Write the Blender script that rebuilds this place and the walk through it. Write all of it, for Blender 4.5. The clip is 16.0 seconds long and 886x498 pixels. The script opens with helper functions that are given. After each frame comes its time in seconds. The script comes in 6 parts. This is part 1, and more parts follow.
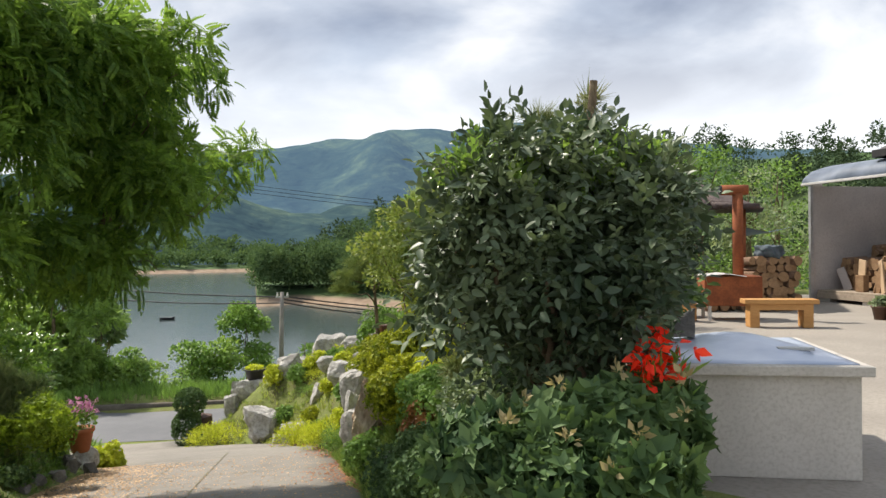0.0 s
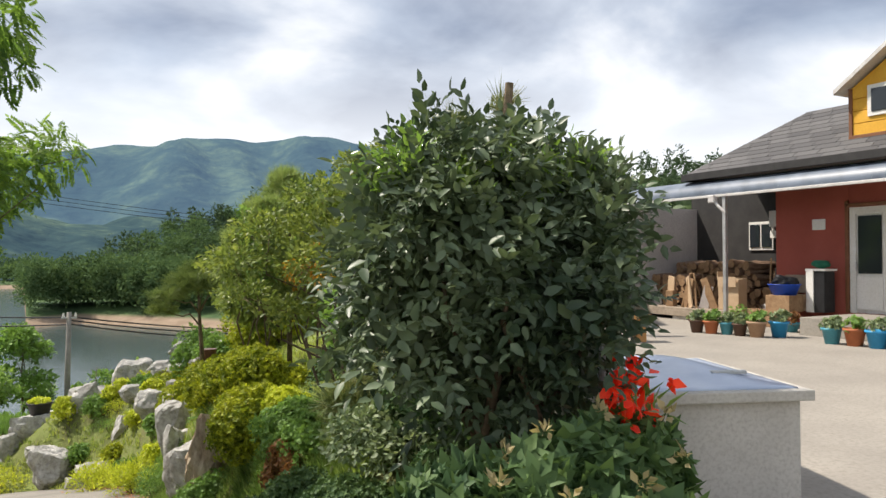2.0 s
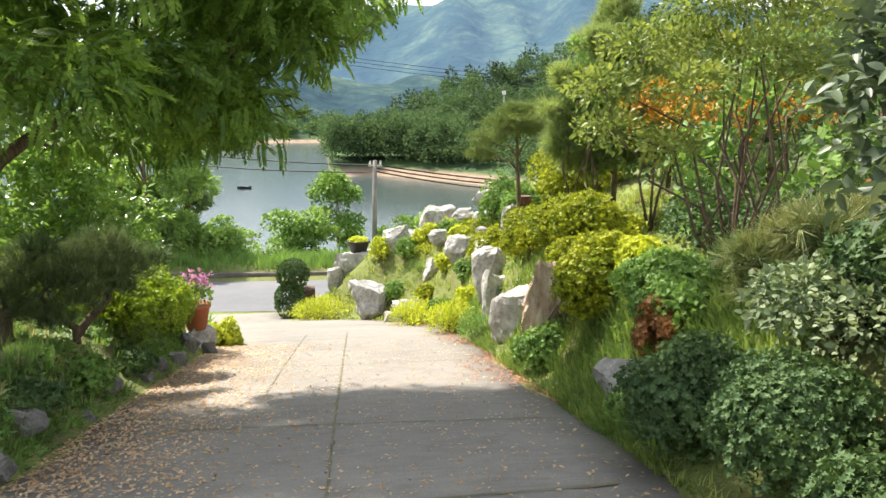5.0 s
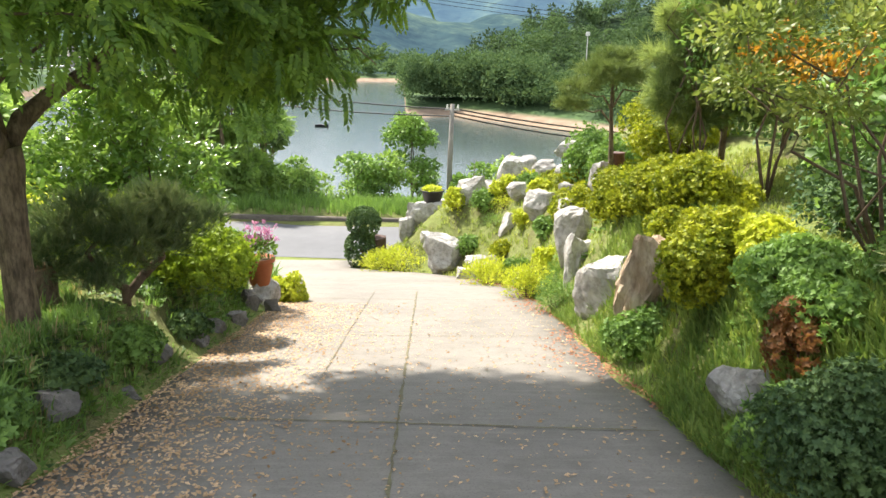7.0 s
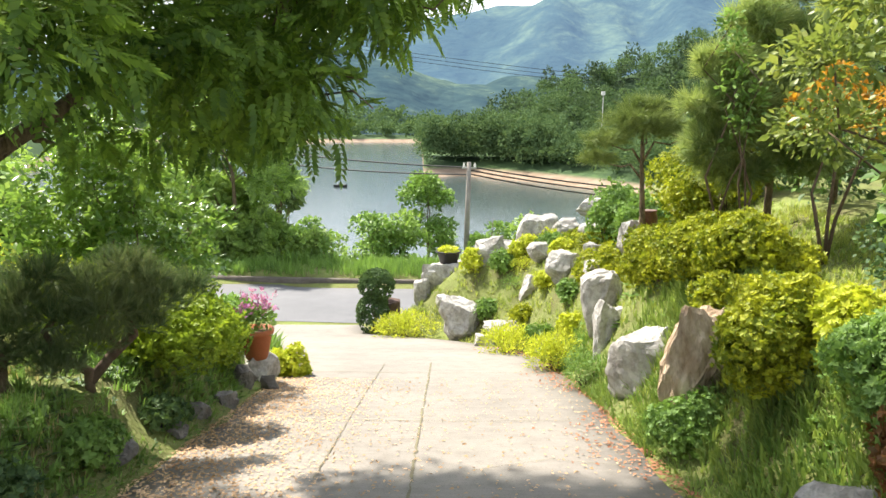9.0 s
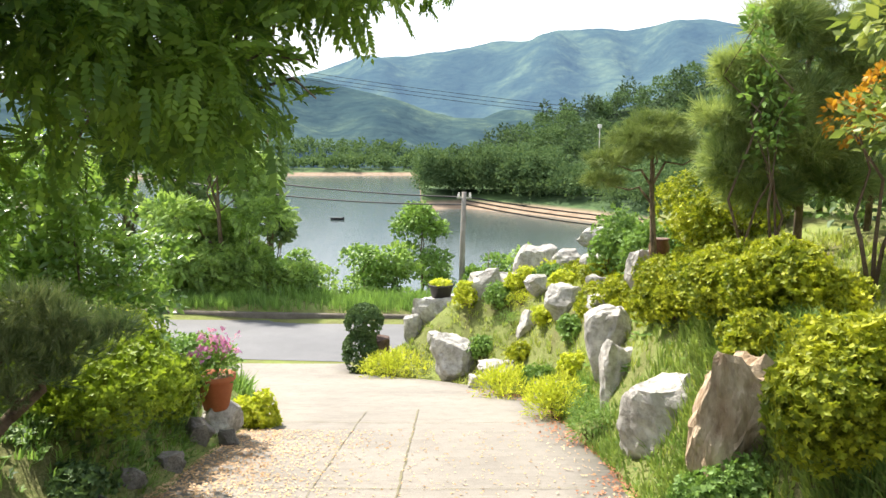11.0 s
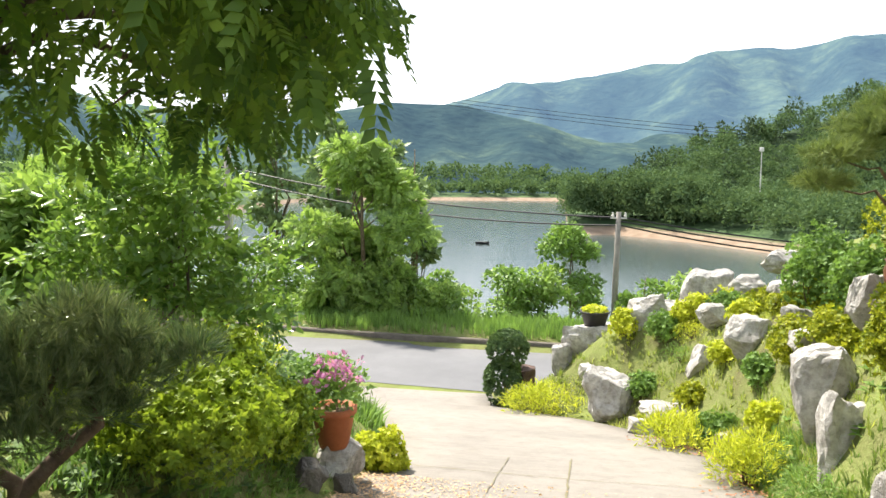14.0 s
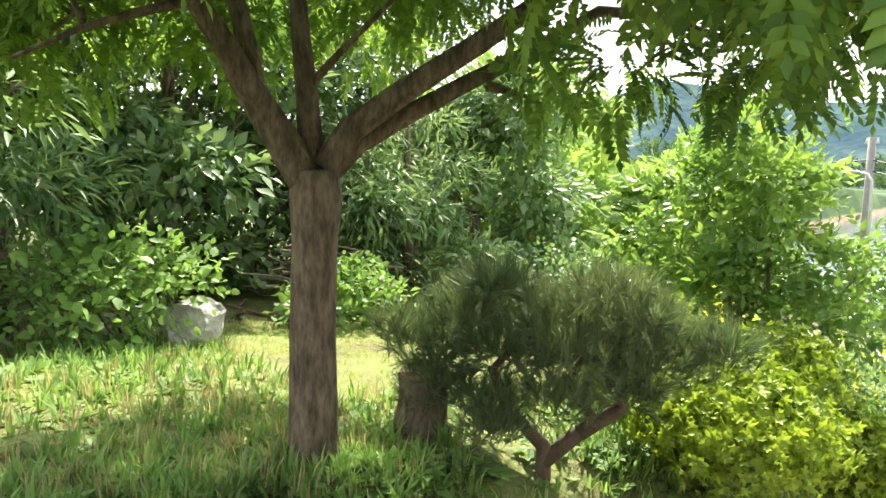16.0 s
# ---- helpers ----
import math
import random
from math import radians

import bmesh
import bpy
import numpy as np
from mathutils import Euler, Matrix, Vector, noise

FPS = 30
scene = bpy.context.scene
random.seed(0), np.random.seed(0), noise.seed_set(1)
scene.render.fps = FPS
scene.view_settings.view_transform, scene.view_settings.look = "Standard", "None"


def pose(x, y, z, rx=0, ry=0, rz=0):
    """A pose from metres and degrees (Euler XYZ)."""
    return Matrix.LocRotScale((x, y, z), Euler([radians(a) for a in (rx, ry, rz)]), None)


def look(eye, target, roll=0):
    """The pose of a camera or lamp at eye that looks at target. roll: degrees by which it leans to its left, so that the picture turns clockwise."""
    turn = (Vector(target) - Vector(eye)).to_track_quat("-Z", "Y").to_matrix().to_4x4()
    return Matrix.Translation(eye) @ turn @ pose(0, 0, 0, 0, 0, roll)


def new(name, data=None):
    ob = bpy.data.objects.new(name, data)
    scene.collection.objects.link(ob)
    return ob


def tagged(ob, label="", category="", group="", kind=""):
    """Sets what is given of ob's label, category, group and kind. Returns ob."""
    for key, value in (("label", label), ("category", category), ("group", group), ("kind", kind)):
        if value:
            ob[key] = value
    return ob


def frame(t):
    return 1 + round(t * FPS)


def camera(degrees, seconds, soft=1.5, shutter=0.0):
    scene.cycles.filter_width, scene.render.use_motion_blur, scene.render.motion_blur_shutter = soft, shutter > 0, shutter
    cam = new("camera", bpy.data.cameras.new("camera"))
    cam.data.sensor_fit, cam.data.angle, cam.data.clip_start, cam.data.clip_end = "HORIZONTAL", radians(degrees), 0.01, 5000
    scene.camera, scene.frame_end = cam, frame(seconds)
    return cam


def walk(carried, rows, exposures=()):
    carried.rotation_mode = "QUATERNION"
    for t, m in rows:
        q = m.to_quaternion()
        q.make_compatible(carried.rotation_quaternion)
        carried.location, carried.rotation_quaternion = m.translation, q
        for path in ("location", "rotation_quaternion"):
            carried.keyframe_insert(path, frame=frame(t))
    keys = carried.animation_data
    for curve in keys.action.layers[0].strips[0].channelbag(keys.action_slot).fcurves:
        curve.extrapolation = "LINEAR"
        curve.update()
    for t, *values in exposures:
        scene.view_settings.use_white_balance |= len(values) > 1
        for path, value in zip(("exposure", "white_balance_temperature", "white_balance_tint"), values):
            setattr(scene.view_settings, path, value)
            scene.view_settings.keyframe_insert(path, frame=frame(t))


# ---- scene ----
cam = camera(62.0, 16.0, soft=1.5)
PATH = [
    (0, pose(0.852, -2.013, 1.287, 89.66, 0.60, -12.74)),
    (0.5, pose(0.761, -1.807, 1.311, 89.86, 0.62, -21.65)),
    (1, pose(0.629, -1.620, 1.320, 90.16, 0.47, -25.25)),
    (1.5, pose(0.513, -1.410, 1.329, 90.45, 0.31, -27.12)),
    (2, pose(0.455, -1.190, 1.303, 90.73, 0.27, -28.07)),
    (2.5, pose(0.371, -0.986, 1.261, 91.00, 0.33, -28.37)),
    (3, pose(0.281, -0.828, 1.242, 91.20, 0.35, -27.42)),
    (3.5, pose(0.208, -0.659, 1.196, 91.21, 0.23, -23.83)),
    (4, pose(0.159, -0.425, 1.133, 90.00, -0.18, -17.97)),
    (4.5, pose(0.078, -0.219, 1.076, 86.12, -0.14, -12.34)),
    (5, pose(0.000, -0.000, 1.054, 79.89, 0.03, -7.44)),
    (5.2, pose(-0.012, 0.094, 1.032, 78.46, -0.10, -6.34)),
    (7.3, pose(0.024, 0.996, 1.108, 75.39, -0.78, -1.06)),
    (7.5, pose(0.035, 1.066, 1.107, 75.99, -0.54, -0.82)),
    (8, pose(0.057, 1.254, 1.071, 77.73, -0.43, -0.38)),
    (8.5, pose(0.050, 1.489, 1.053, 78.88, -0.47, -0.20)),
    (9, pose(0.071, 1.770, 1.002, 79.92, -0.36, -0.14)),
    (11.5, pose(0.214, 2.995, 0.810, 82.86, -0.11, -0.40)),
    (12, pose(0.186, 3.211, 0.782, 83.24, -0.02, -0.44)),
    (12.5, pose(0.189, 3.442, 0.721, 83.61, -0.03, 0.00)),
    (13, pose(0.149, 3.699, 0.638, 83.95, -0.09, 1.25)),
    (13.5, pose(0.055, 3.938, 0.597, 84.25, -0.16, 4.97)),
    (14, pose(0.035, 4.135, 0.559, 84.39, -0.22, 10.93)),
    (14.5, pose(0.071, 4.273, 0.506, 84.25, 0.02, 22.74)),
    (15, pose(0.092, 4.441, 0.493, 84.42, -0.29, 34.87)),
    (15.5, pose(0.143, 4.586, 0.485, 84.25, -0.23, 46.24)),
    (16, pose(0.148, 4.707, 0.475, 83.83, -0.42, 57.75)),
]
walk(cam, PATH, exposures=[(0, 0.40), (3.2, 0.5), (4.8, 1.22), (9, 1.32), (13, 1.2), (14.5, 1.3), (16, 1.95)])

# ---------------------------------------------------------------- sky and sun
SUN_AZ, SUN_EL = radians(-44), radians(53)      # azimuth from +y towards +x
sun_dir = Vector((math.sin(SUN_AZ) * math.cos(SUN_EL), math.cos(SUN_AZ) * math.cos(SUN_EL), math.sin(SUN_EL)))
world = bpy.data.worlds.new("sky_world")
scene.world = world
world.use_nodes = True
wt = world.node_tree
wt.nodes.clear()


def wnode(kind, **props):
    n = wt.nodes.new(kind)
    for k, v in props.items():
        setattr(n, k, v)
    return n


def sky_math(op, a, b=None):
    n = wnode("ShaderNodeMath", operation=op)
    for i, v in enumerate((a, b)):
        if v is None:
            continue
        if isinstance(v, (int, float)):
            n.inputs[i].default_value = v
        else:
            wt.links.new(v, n.inputs[i])
    return n.outputs[0]


sky = wnode("ShaderNodeTexSky", sky_type="NISHITA", sun_disc=False, sun_elevation=SUN_EL, sun_rotation=SUN_AZ)
coord = wnode("ShaderNodeTexCoord")
sep = wnode("ShaderNodeSeparateXYZ")
wt.links.new(coord.outputs["Generated"], sep.inputs[0])
up = sky_math("ADD", sky_math("MAXIMUM", sep.outputs[2], 0.0), 0.30)
flat = wnode("ShaderNodeCombineXYZ")
wt.links.new(sky_math("DIVIDE", sep.outputs[0], up), flat.inputs[0])
wt.links.new(sky_math("DIVIDE", sep.outputs[1], up), flat.inputs[1])
cl = wnode("ShaderNodeTexNoise")
cl.inputs["Scale"].default_value, cl.inputs["Detail"].default_value, cl.inputs["Roughness"].default_value = 1.75, 7, 0.5
cl.inputs["Distortion"].default_value = 0.25
wt.links.new(flat.outputs[0], cl.inputs["Vector"])
cover = wnode("ShaderNodeValToRGB")            # how grey the cloud is
cr = cover.color_ramp
cr.elements[0].position, cr.elements[0].color = 0.38, (7.9, 8.1, 8.5, 1)
cr.elements[1].position, cr.elements[1].color = 0.64, (2.7, 3.1, 4.0, 1)
e = cr.elements.new(0.51)
e.color = (4.7, 5.2, 6.1, 1)
wt.links.new(cl.outputs["Fac"], cover.inputs[0])
gap = wnode("ShaderNodeTexNoise")               # a few gaps of blue
gap.inputs["Scale"].default_value, gap.inputs["Detail"].default_value = 0.8, 5
wt.links.new(flat.outputs[0], gap.inputs["Vector"])
gapr = wnode("ShaderNodeMapRange")
gapr.inputs[1].default_value, gapr.inputs[2].default_value = 0.52, 0.68
wt.links.new(gap.outputs["Fac"], gapr.inputs[0])
mixs = wnode("ShaderNodeMixRGB")
wt.links.new(sky_math("MULTIPLY", gapr.outputs[0], 0.35), mixs.inputs[0])
wt.links.new(cover.outputs[0], mixs.inputs[1])
wt.links.new(sky.outputs[0], mixs.inputs[2])
# bright haze low over the hills
low = wnode("ShaderNodeMapRange")
low.inputs[1].default_value, low.inputs[2].default_value = 0.10, 0.27
low.inputs[3].default_value, low.inputs[4].default_value = 0.85, 0.0
wt.links.new(sep.outputs[2], low.inputs[0])
mixl = wnode("ShaderNodeMixRGB")
mixl.inputs[2].default_value = (9.2, 9.4, 9.7, 1)
wt.links.new(low.outputs[0], mixl.inputs[0])
wt.links.new(mixs.outputs[0], mixl.inputs[1])
bg = wnode("ShaderNodeBackground")
bg.inputs[1].default_value = 0.1
wt.links.new(mixl.outputs[0], bg.inputs[0])
wt.links.new(bg.outputs[0], wnode("ShaderNodeOutputWorld").inputs[0])

sun = new("sun", bpy.data.lights.new("sun", "SUN"))
sun.data.energy, sun.data.angle, sun.data.color = 5.0, radians(2.0), (1.0, 0.92, 0.81)
sun.matrix_world = look(sun_dir * 50, (0, 0, 0))

# ---------------------------------------------------------------- materials
class Mat:
    """A small builder for procedural materials."""

    def __init__(self, name):
        self.m = bpy.data.materials.new(name)
        self.m.use_nodes = True
        self.t = self.m.node_tree
        self.b = self.t.nodes["Principled BSDF"]
        self.tc = self.t.nodes.new("ShaderNodeTexCoord")

    def node(self, kind, **props):
        n = self.t.nodes.new(kind)
        for k, v in props.items():
            setattr(n, k, v)
        return n

    def link(self, a, b):
        self.t.links.new(a, b)

    def noise(self, scale, detail=4, rough=0.55, space="Object", stretch=None, distort=0.0):
        n = self.node("ShaderNodeTexNoise")
        n.inputs["Scale"].default_value, n.inputs["Detail"].default_value = scale, detail
        n.inputs["Roughness"].default_value, n.inputs["Distortion"].default_value = rough, distort
        src = self.tc.outputs[space]
        if stretch:
            mp = self.node("ShaderNodeMapping")
            mp.inputs["Scale"].default_value = stretch
            self.link(src, mp.inputs[0])
            src = mp.outputs[0]
        self.link(src, n.inputs["Vector"])
        return n.outputs["Fac"]

    def voronoi(self, scale, feature="F1", space="Object"):
        n = self.node("ShaderNodeTexVoronoi", feature=feature)
        n.inputs["Scale"].default_value = scale
        self.link(self.tc.outputs[space], n.inputs["Vector"])
        return n.outputs["Distance"]

    def ramp(self, fac, *stops):
        n = self.node("ShaderNodeValToRGB")
        el = n.color_ramp.elements
        while len(el) < len(stops):
            el.new(0.5)
        for e_, (p, col) in zip(el, stops):
            e_.position, e_.color = p, (*col, 1)
        self.link(fac, n.inputs[0])
        return n.outputs[0]

    def mix(self, fac, a, b, mode="MIX"):
        n = self.node("ShaderNodeMixRGB", blend_type=mode)
        for i, v in enumerate((fac, a, b)):
            if isinstance(v, (int, float)):
                n.inputs[i].default_value = v
            elif isinstance(v, tuple):
                n.inputs[i].default_value = (*v, 1)
            else:
                self.link(v, n.inputs[i])
        return n.outputs[0]

    def island(self):
        return self.node("ShaderNodeNewGeometry").outputs["Random Per Island"]

    def one(self):
        return self.node("ShaderNodeObjectInfo").outputs["Random"]

    def bump(self, height, strength=0.3, dist=0.01):
        n = self.node("ShaderNodeBump")
        n.inputs["Strength"].default_value, n.inputs["Distance"].default_value = strength, dist
        self.link(height, n.inputs["Height"])
        self.link(n.outputs[0], self.b.inputs["Normal"])
        return self

    def set(self, color=None, rough=0.7, metal=0.0, spec=0.5):
        if color is not None:
            if isinstance(color, tuple):
                self.b.inputs["Base Color"].default_value = (*color, 1)
            else:
                self.link(color, self.b.inputs["Base Color"])
        self.b.inputs["Roughness"].default_value = rough
        self.b.inputs["Metallic"].default_value = metal
        self.b.inputs["Specular IOR Level"].default_value = spec
        return self


def leaf_mat(name, dark, mid, light, rough=0.5, glow=0.45, spec=0.25):
    """Leaves: three greens by leaf, a broad drift over the plant, and light that passes through."""
    k = Mat(name)
    dark, mid, light = [(c_[0] * 2.0, c_[1] * 1.82, c_[2] * 2.0) for c_ in (dark, mid, light)]
    col = k.ramp(k.island(), (0.0, dark), (0.55, mid), (1.0, light))
    drift = k.noise(1.3, 2)
    col = k.mix(0.45, col, k.ramp(drift, (0.35, dark), (0.65, light)), "MIX")
    k.set(col, rough, 0, spec)
    tr = k.node("ShaderNodeBsdfTranslucent")
    k.link(k.mix(1.0, col, (1.0, 1.0, 0.66), "MULTIPLY"), tr.inputs[0])
    ms = k.node("ShaderNodeMixShader")
    ms.inputs[0].default_value = glow
    k.link(k.b.outputs[0], ms.inputs[1])
    k.link(tr.outputs[0], ms.inputs[2])
    k.link(ms.outputs[0], k.t.nodes["Material Output"].inputs[0])
    return k.m


def rough_mat(name, a, b, c, scale=6.0, rough=0.85, bump=0.4, dist=0.02, fine=40.0, spec=0.3, metal=0.0, stretch=None):
    """A mottled surface: broad patches of a and b, fine grain of c, relief from both."""
    k = Mat(name)
    big = k.noise(scale, 5, 0.6, stretch=stretch)
    small = k.noise(fine, 5, 0.65, stretch=stretch)
    col = k.ramp(big, (0.35, a), (0.65, b))
    col = k.mix(k.ramp(small, (0.45, (0, 0, 0)), (0.75, (0.7, 0.7, 0.7))), col, c)
    k.set(col, rough, metal, spec)
    return k.bump(k.mix(0.5, big, small), bump, dist).m


M_CONCRETE = rough_mat("concrete", (0.26, 0.235, 0.205), (0.32, 0.29, 0.25), (0.18, 0.16, 0.135), 0.9, 0.85, 0.25, 0.006, 30)
k = Mat("worn_drive_concrete")
d_big, d_mid, d_fine = k.noise(.55, 5, .6), k.noise(4.5, 6, .7), k.noise(70, 4, .6)
d_streak = k.noise(5.0, 5, .65, stretch=(.35, 4.0, 1))
d_col = k.ramp(d_big, (.32, (.205, .19, .17)), (.68, (.28, .257, .226)))
d_col = k.mix(k.ramp(d_mid, (.46, (0, 0, 0)), (.72, (.55, .55, .55))), d_col, (.15, .135, .115))
d_col = k.mix(k.ramp(d_streak, (.5, (0, 0, 0)), (.75, (.5, .5, .5))), d_col, (.32, .295, .262))
d_col = k.mix(k.ramp(d_fine, (.5, (0, 0, 0)), (.72, (.6, .6, .6))), d_col, (.15, .135, .115))
k.set(d_col, .9, 0, .25)
M_DRIVE = k.bump(k.mix(.5, d_streak, d_fine), .45, .012).m
M_SLAB = rough_mat("trough_concrete", (0.45, 0.42, 0.38), (0.56, 0.525, 0.48), (0.33, 0.295, 0.255), 2.2, 0.85, 0.2, 0.004, 45)
M_ASPHALT = rough_mat("asphalt", (0.13, 0.133, 0.14), (0.17, 0.172, 0.18), (0.10, 0.10, 0.11), 0.7, 0.8, 0.3, 0.006, 60)
M_SOIL = rough_mat("soil", (0.12, 0.085, 0.05), (0.20, 0.14, 0.085), (0.30, 0.22, 0.13), 3.0, 0.95, 0.8, 0.04, 35)
M_WATER = None
M_BARK = rough_mat("bark", (0.085, 0.062, 0.04), (0.26, 0.195, 0.125), (0.035, 0.026, 0.018), 22.0, 0.9, 1.0, 0.03, 60, stretch=(1, 1, 0.3))
M_TWIG = rough_mat("twig_bark", (0.10, 0.07, 0.045), (0.17, 0.12, 0.08), (0.05, 0.035, 0.025), 12.0, 0.9, 0.5, 0.01, 50)
M_ROCK = rough_mat("garden_rock", (0.30, 0.285, 0.262), (0.56, 0.54, 0.51), (0.13, 0.118, 0.10), 3.6, 0.85, 0.9, 0.05, 16)
M_ROCK_BROWN = rough_mat("brown_rock", (0.34, 0.23, 0.14), (0.60, 0.49, 0.36), (0.14, 0.09, 0.055), 4.0, 0.9, 1.0, 0.06, 14, stretch=(1.6, 1.6, 0.6))
L_TREE = leaf_mat("tree_leaf", (0.04, 0.085, 0.022), (0.078, 0.155, 0.03), (0.17, 0.27, 0.045), glow=0.6)
L_BUSH = leaf_mat("shrub_leaf", (0.017, 0.032, 0.016), (0.034, 0.058, 0.028), (0.10, 0.14, 0.07), 0.42, 0.25, 0.4)
L_YELLOW = leaf_mat("azalea_leaf", (0.05, 0.085, 0.010), (0.15, 0.20, 0.015), (0.34, 0.37, 0.028), 0.5, 0.4)
L_GREEN = leaf_mat("green_leaf", (0.05, 0.10, 0.025), (0.09, 0.17, 0.04), (0.16, 0.27, 0.06), glow=0.4)
L_GRASS = leaf_mat("grass_blade", (0.09, 0.15, 0.03), (0.17, 0.24, 0.05), (0.32, 0.36, 0.10), 0.6, 0.4)
L_PINE = leaf_mat("pine_needle", (0.05, 0.085, 0.03), (0.10, 0.14, 0.05), (0.22, 0.22, 0.08), 0.5, 0.25)
L_FAR = leaf_mat("wood_leaf", (0.030, 0.060, 0.026), (0.048, 0.088, 0.036), (0.078, 0.125, 0.048), 0.9, 0.3, 0.02)

# ---------------------------------------------------------------- mesh helpers
def put_mesh(name, verts, faces, material, parent=None, label="", smooth=False):
    """One mesh object from arrays of points and of triangles or quads."""
    verts = np.asarray(verts, dtype=np.float32).reshape(-1, 3)
    faces = np.asarray(faces, dtype=np.int32)
    me = bpy.data.meshes.new(name)
    n, k = faces.shape
    me.vertices.add(len(verts))
    me.vertices.foreach_set("co", verts.ravel())
    me.loops.add(n * k)
    me.loops.foreach_set("vertex_index", faces.ravel())
    me.polygons.add(n)
    me.polygons.foreach_set("loop_start", np.arange(0, n * k, k, dtype=np.int32))
    if smooth:
        me.polygons.foreach_set("use_smooth", np.ones(n, dtype=bool))
    me.update(calc_edges=True)
    me.materials.append(material)
    ob = new(name, me)
    if parent is not None:
        ob.parent = parent
    if label:
        ob["label"] = label
    return ob


def part(name, bm, material, parent=None, label="", smooth=False):
    """Links a bmesh as one mesh object under a thing or a part."""
    me = bpy.data.meshes.new(name)
    if smooth:
        for f_ in bm.faces:
            f_.smooth = True
    bm.to_mesh(me)
    bm.free()
    me.materials.append(material)
    ob = new(name, me)
    if parent is not None:
        ob.parent = parent
    if label:
        ob["label"] = label
    return ob


def thing(name, x, y, z, label, category, group="", rz=0.0):
    """The Empty at a thing's base."""
    ob = new(name)
    ob.matrix_world = pose(x, y, z, 0, 0, rz)
    return tagged(ob, label, category, group)


def box_bm(sx, sy, sz, x=0, y=0, z=0, bevel=0.0, bm=None):
    """A box of that size whose foot's centre is at x, y, z."""
    bm = bm or bmesh.new()
    made = bmesh.ops.create_cube(bm, size=1, matrix=Matrix.Translation((x, y, z + sz / 2)) @ Matrix.Diagonal((sx, sy, sz, 1)))
    if bevel:
        edges = list({e_ for v in made["verts"] for e_ in v.link_edges})
        bmesh.ops.bevel(bm, geom=edges, offset=bevel, segments=2, affect="EDGES", profile=0.6)
    return bm


def tube_bm(points, radii, sides=8, bm=None, caps=True):
    """A tapered round bar along points."""
    bm = bm or bmesh.new()
    rings = []
    pts_ = [Vector(p) for p in points]
    prev = None
    for i, p in enumerate(pts_):
        d = (pts_[min(i + 1, len(pts_) - 1)] - pts_[max(i - 1, 0)]).normalized()
        if prev is None:
            side = d.orthogonal().normalized()
        else:
            side = (prev - d * prev.dot(d)).normalized()
        prev = side
        other = d.cross(side)
        r = radii[i] if hasattr(radii, "__len__") else radii
        rings.append([bm.verts.new(p + (side * math.cos(a) + other * math.sin(a)) * r) for a in [2 * math.pi * k / sides for k in range(sides)]])
    for a, b in zip(rings, rings[1:]):
        for k in range(sides):
            bm.faces.new((a[k], a[(k + 1) % sides], b[(k + 1) % sides], b[k]))
    if caps:
        bm.faces.new(rings[0][::-1])
        bm.faces.new(rings[-1])
    return bm


def lathe_bm(profile, sides=20, bm=None):
    """A turned body from (radius, height) pairs."""
    bm = bm or bmesh.new()
    rings = [[bm.verts.new((r * math.cos(2 * math.pi * k / sides), r * math.sin(2 * math.pi * k / sides), h)) for k in range(sides)] for r, h in profile]
    for a, b in zip(rings, rings[1:]):
        for k in range(sides):
            bm.faces.new((a[k], a[(k + 1) % sides], b[(k + 1) % sides], b[k]))
    bm.faces.new(rings[0][::-1])
    bm.faces.new(rings[-1])
    return bm


# ---------------------------------------------------------------- the lie of the land
def smooth01(a, b, v):
    t = np.clip((v - a) / (b - a), 0, 1)
    return t * t * (3 - 2 * t)


def drive_z(y):
    return np.interp(y, [-2.5, -1, 0, 4, 8, 11.5, 18, 19.2], [0, -.08, -.25, -.98, -1.72, -2.4, -3.85, -4.0])


def edge_l(y):
    """The drive's edges: it opens towards the road."""
    return np.interp(y, [11.6, 13, 16, 19.2], [-1.95, -2.3, -3.7, -6.2])


def edge_r(y):
    return np.interp(y, [12.6, 13.6, 15, 16.4, 17.6, 19.2], [1.66, 1.45, 0.9, 0.0, -1.5, -1.9])


def right_z(x, y):
    """The garden bank and the yard on the house's side."""
    p = np.interp(y, [-3, 3.5, 6, 9, 12, 15, 18, 19.6, 21], [0, -.02, -.2, -.45, -.85, -1.35, -2.0, -3.3, -4.1])
    far = np.interp(y, [-3, 15, 26, 60, 80], [0, 0, -1.5, -12, -18])
    return p + (far - p) * smooth01(3.2, 5.0, x)


def left_z(x, y):
    """The lawn and borders on the other side."""
    p = np.interp(y, [-4, 0, 4, 6, 9, 11, 14, 17, 19.4], [0, -.12, -.55, -.8, -1.15, -1.75, -2.7, -3.6, -4.05])
    lawn = np.interp(y, [-4, 2, 8, 14, 19.4], [-.3, -.7, -1.05, -2.1, -4.0])
    h = p + (lawn - p) * smooth01(-4, -7, x)
    return h + 0.05 * np.clip(-9 - x, 0, 40) * (1 - smooth01(12, 22, y))


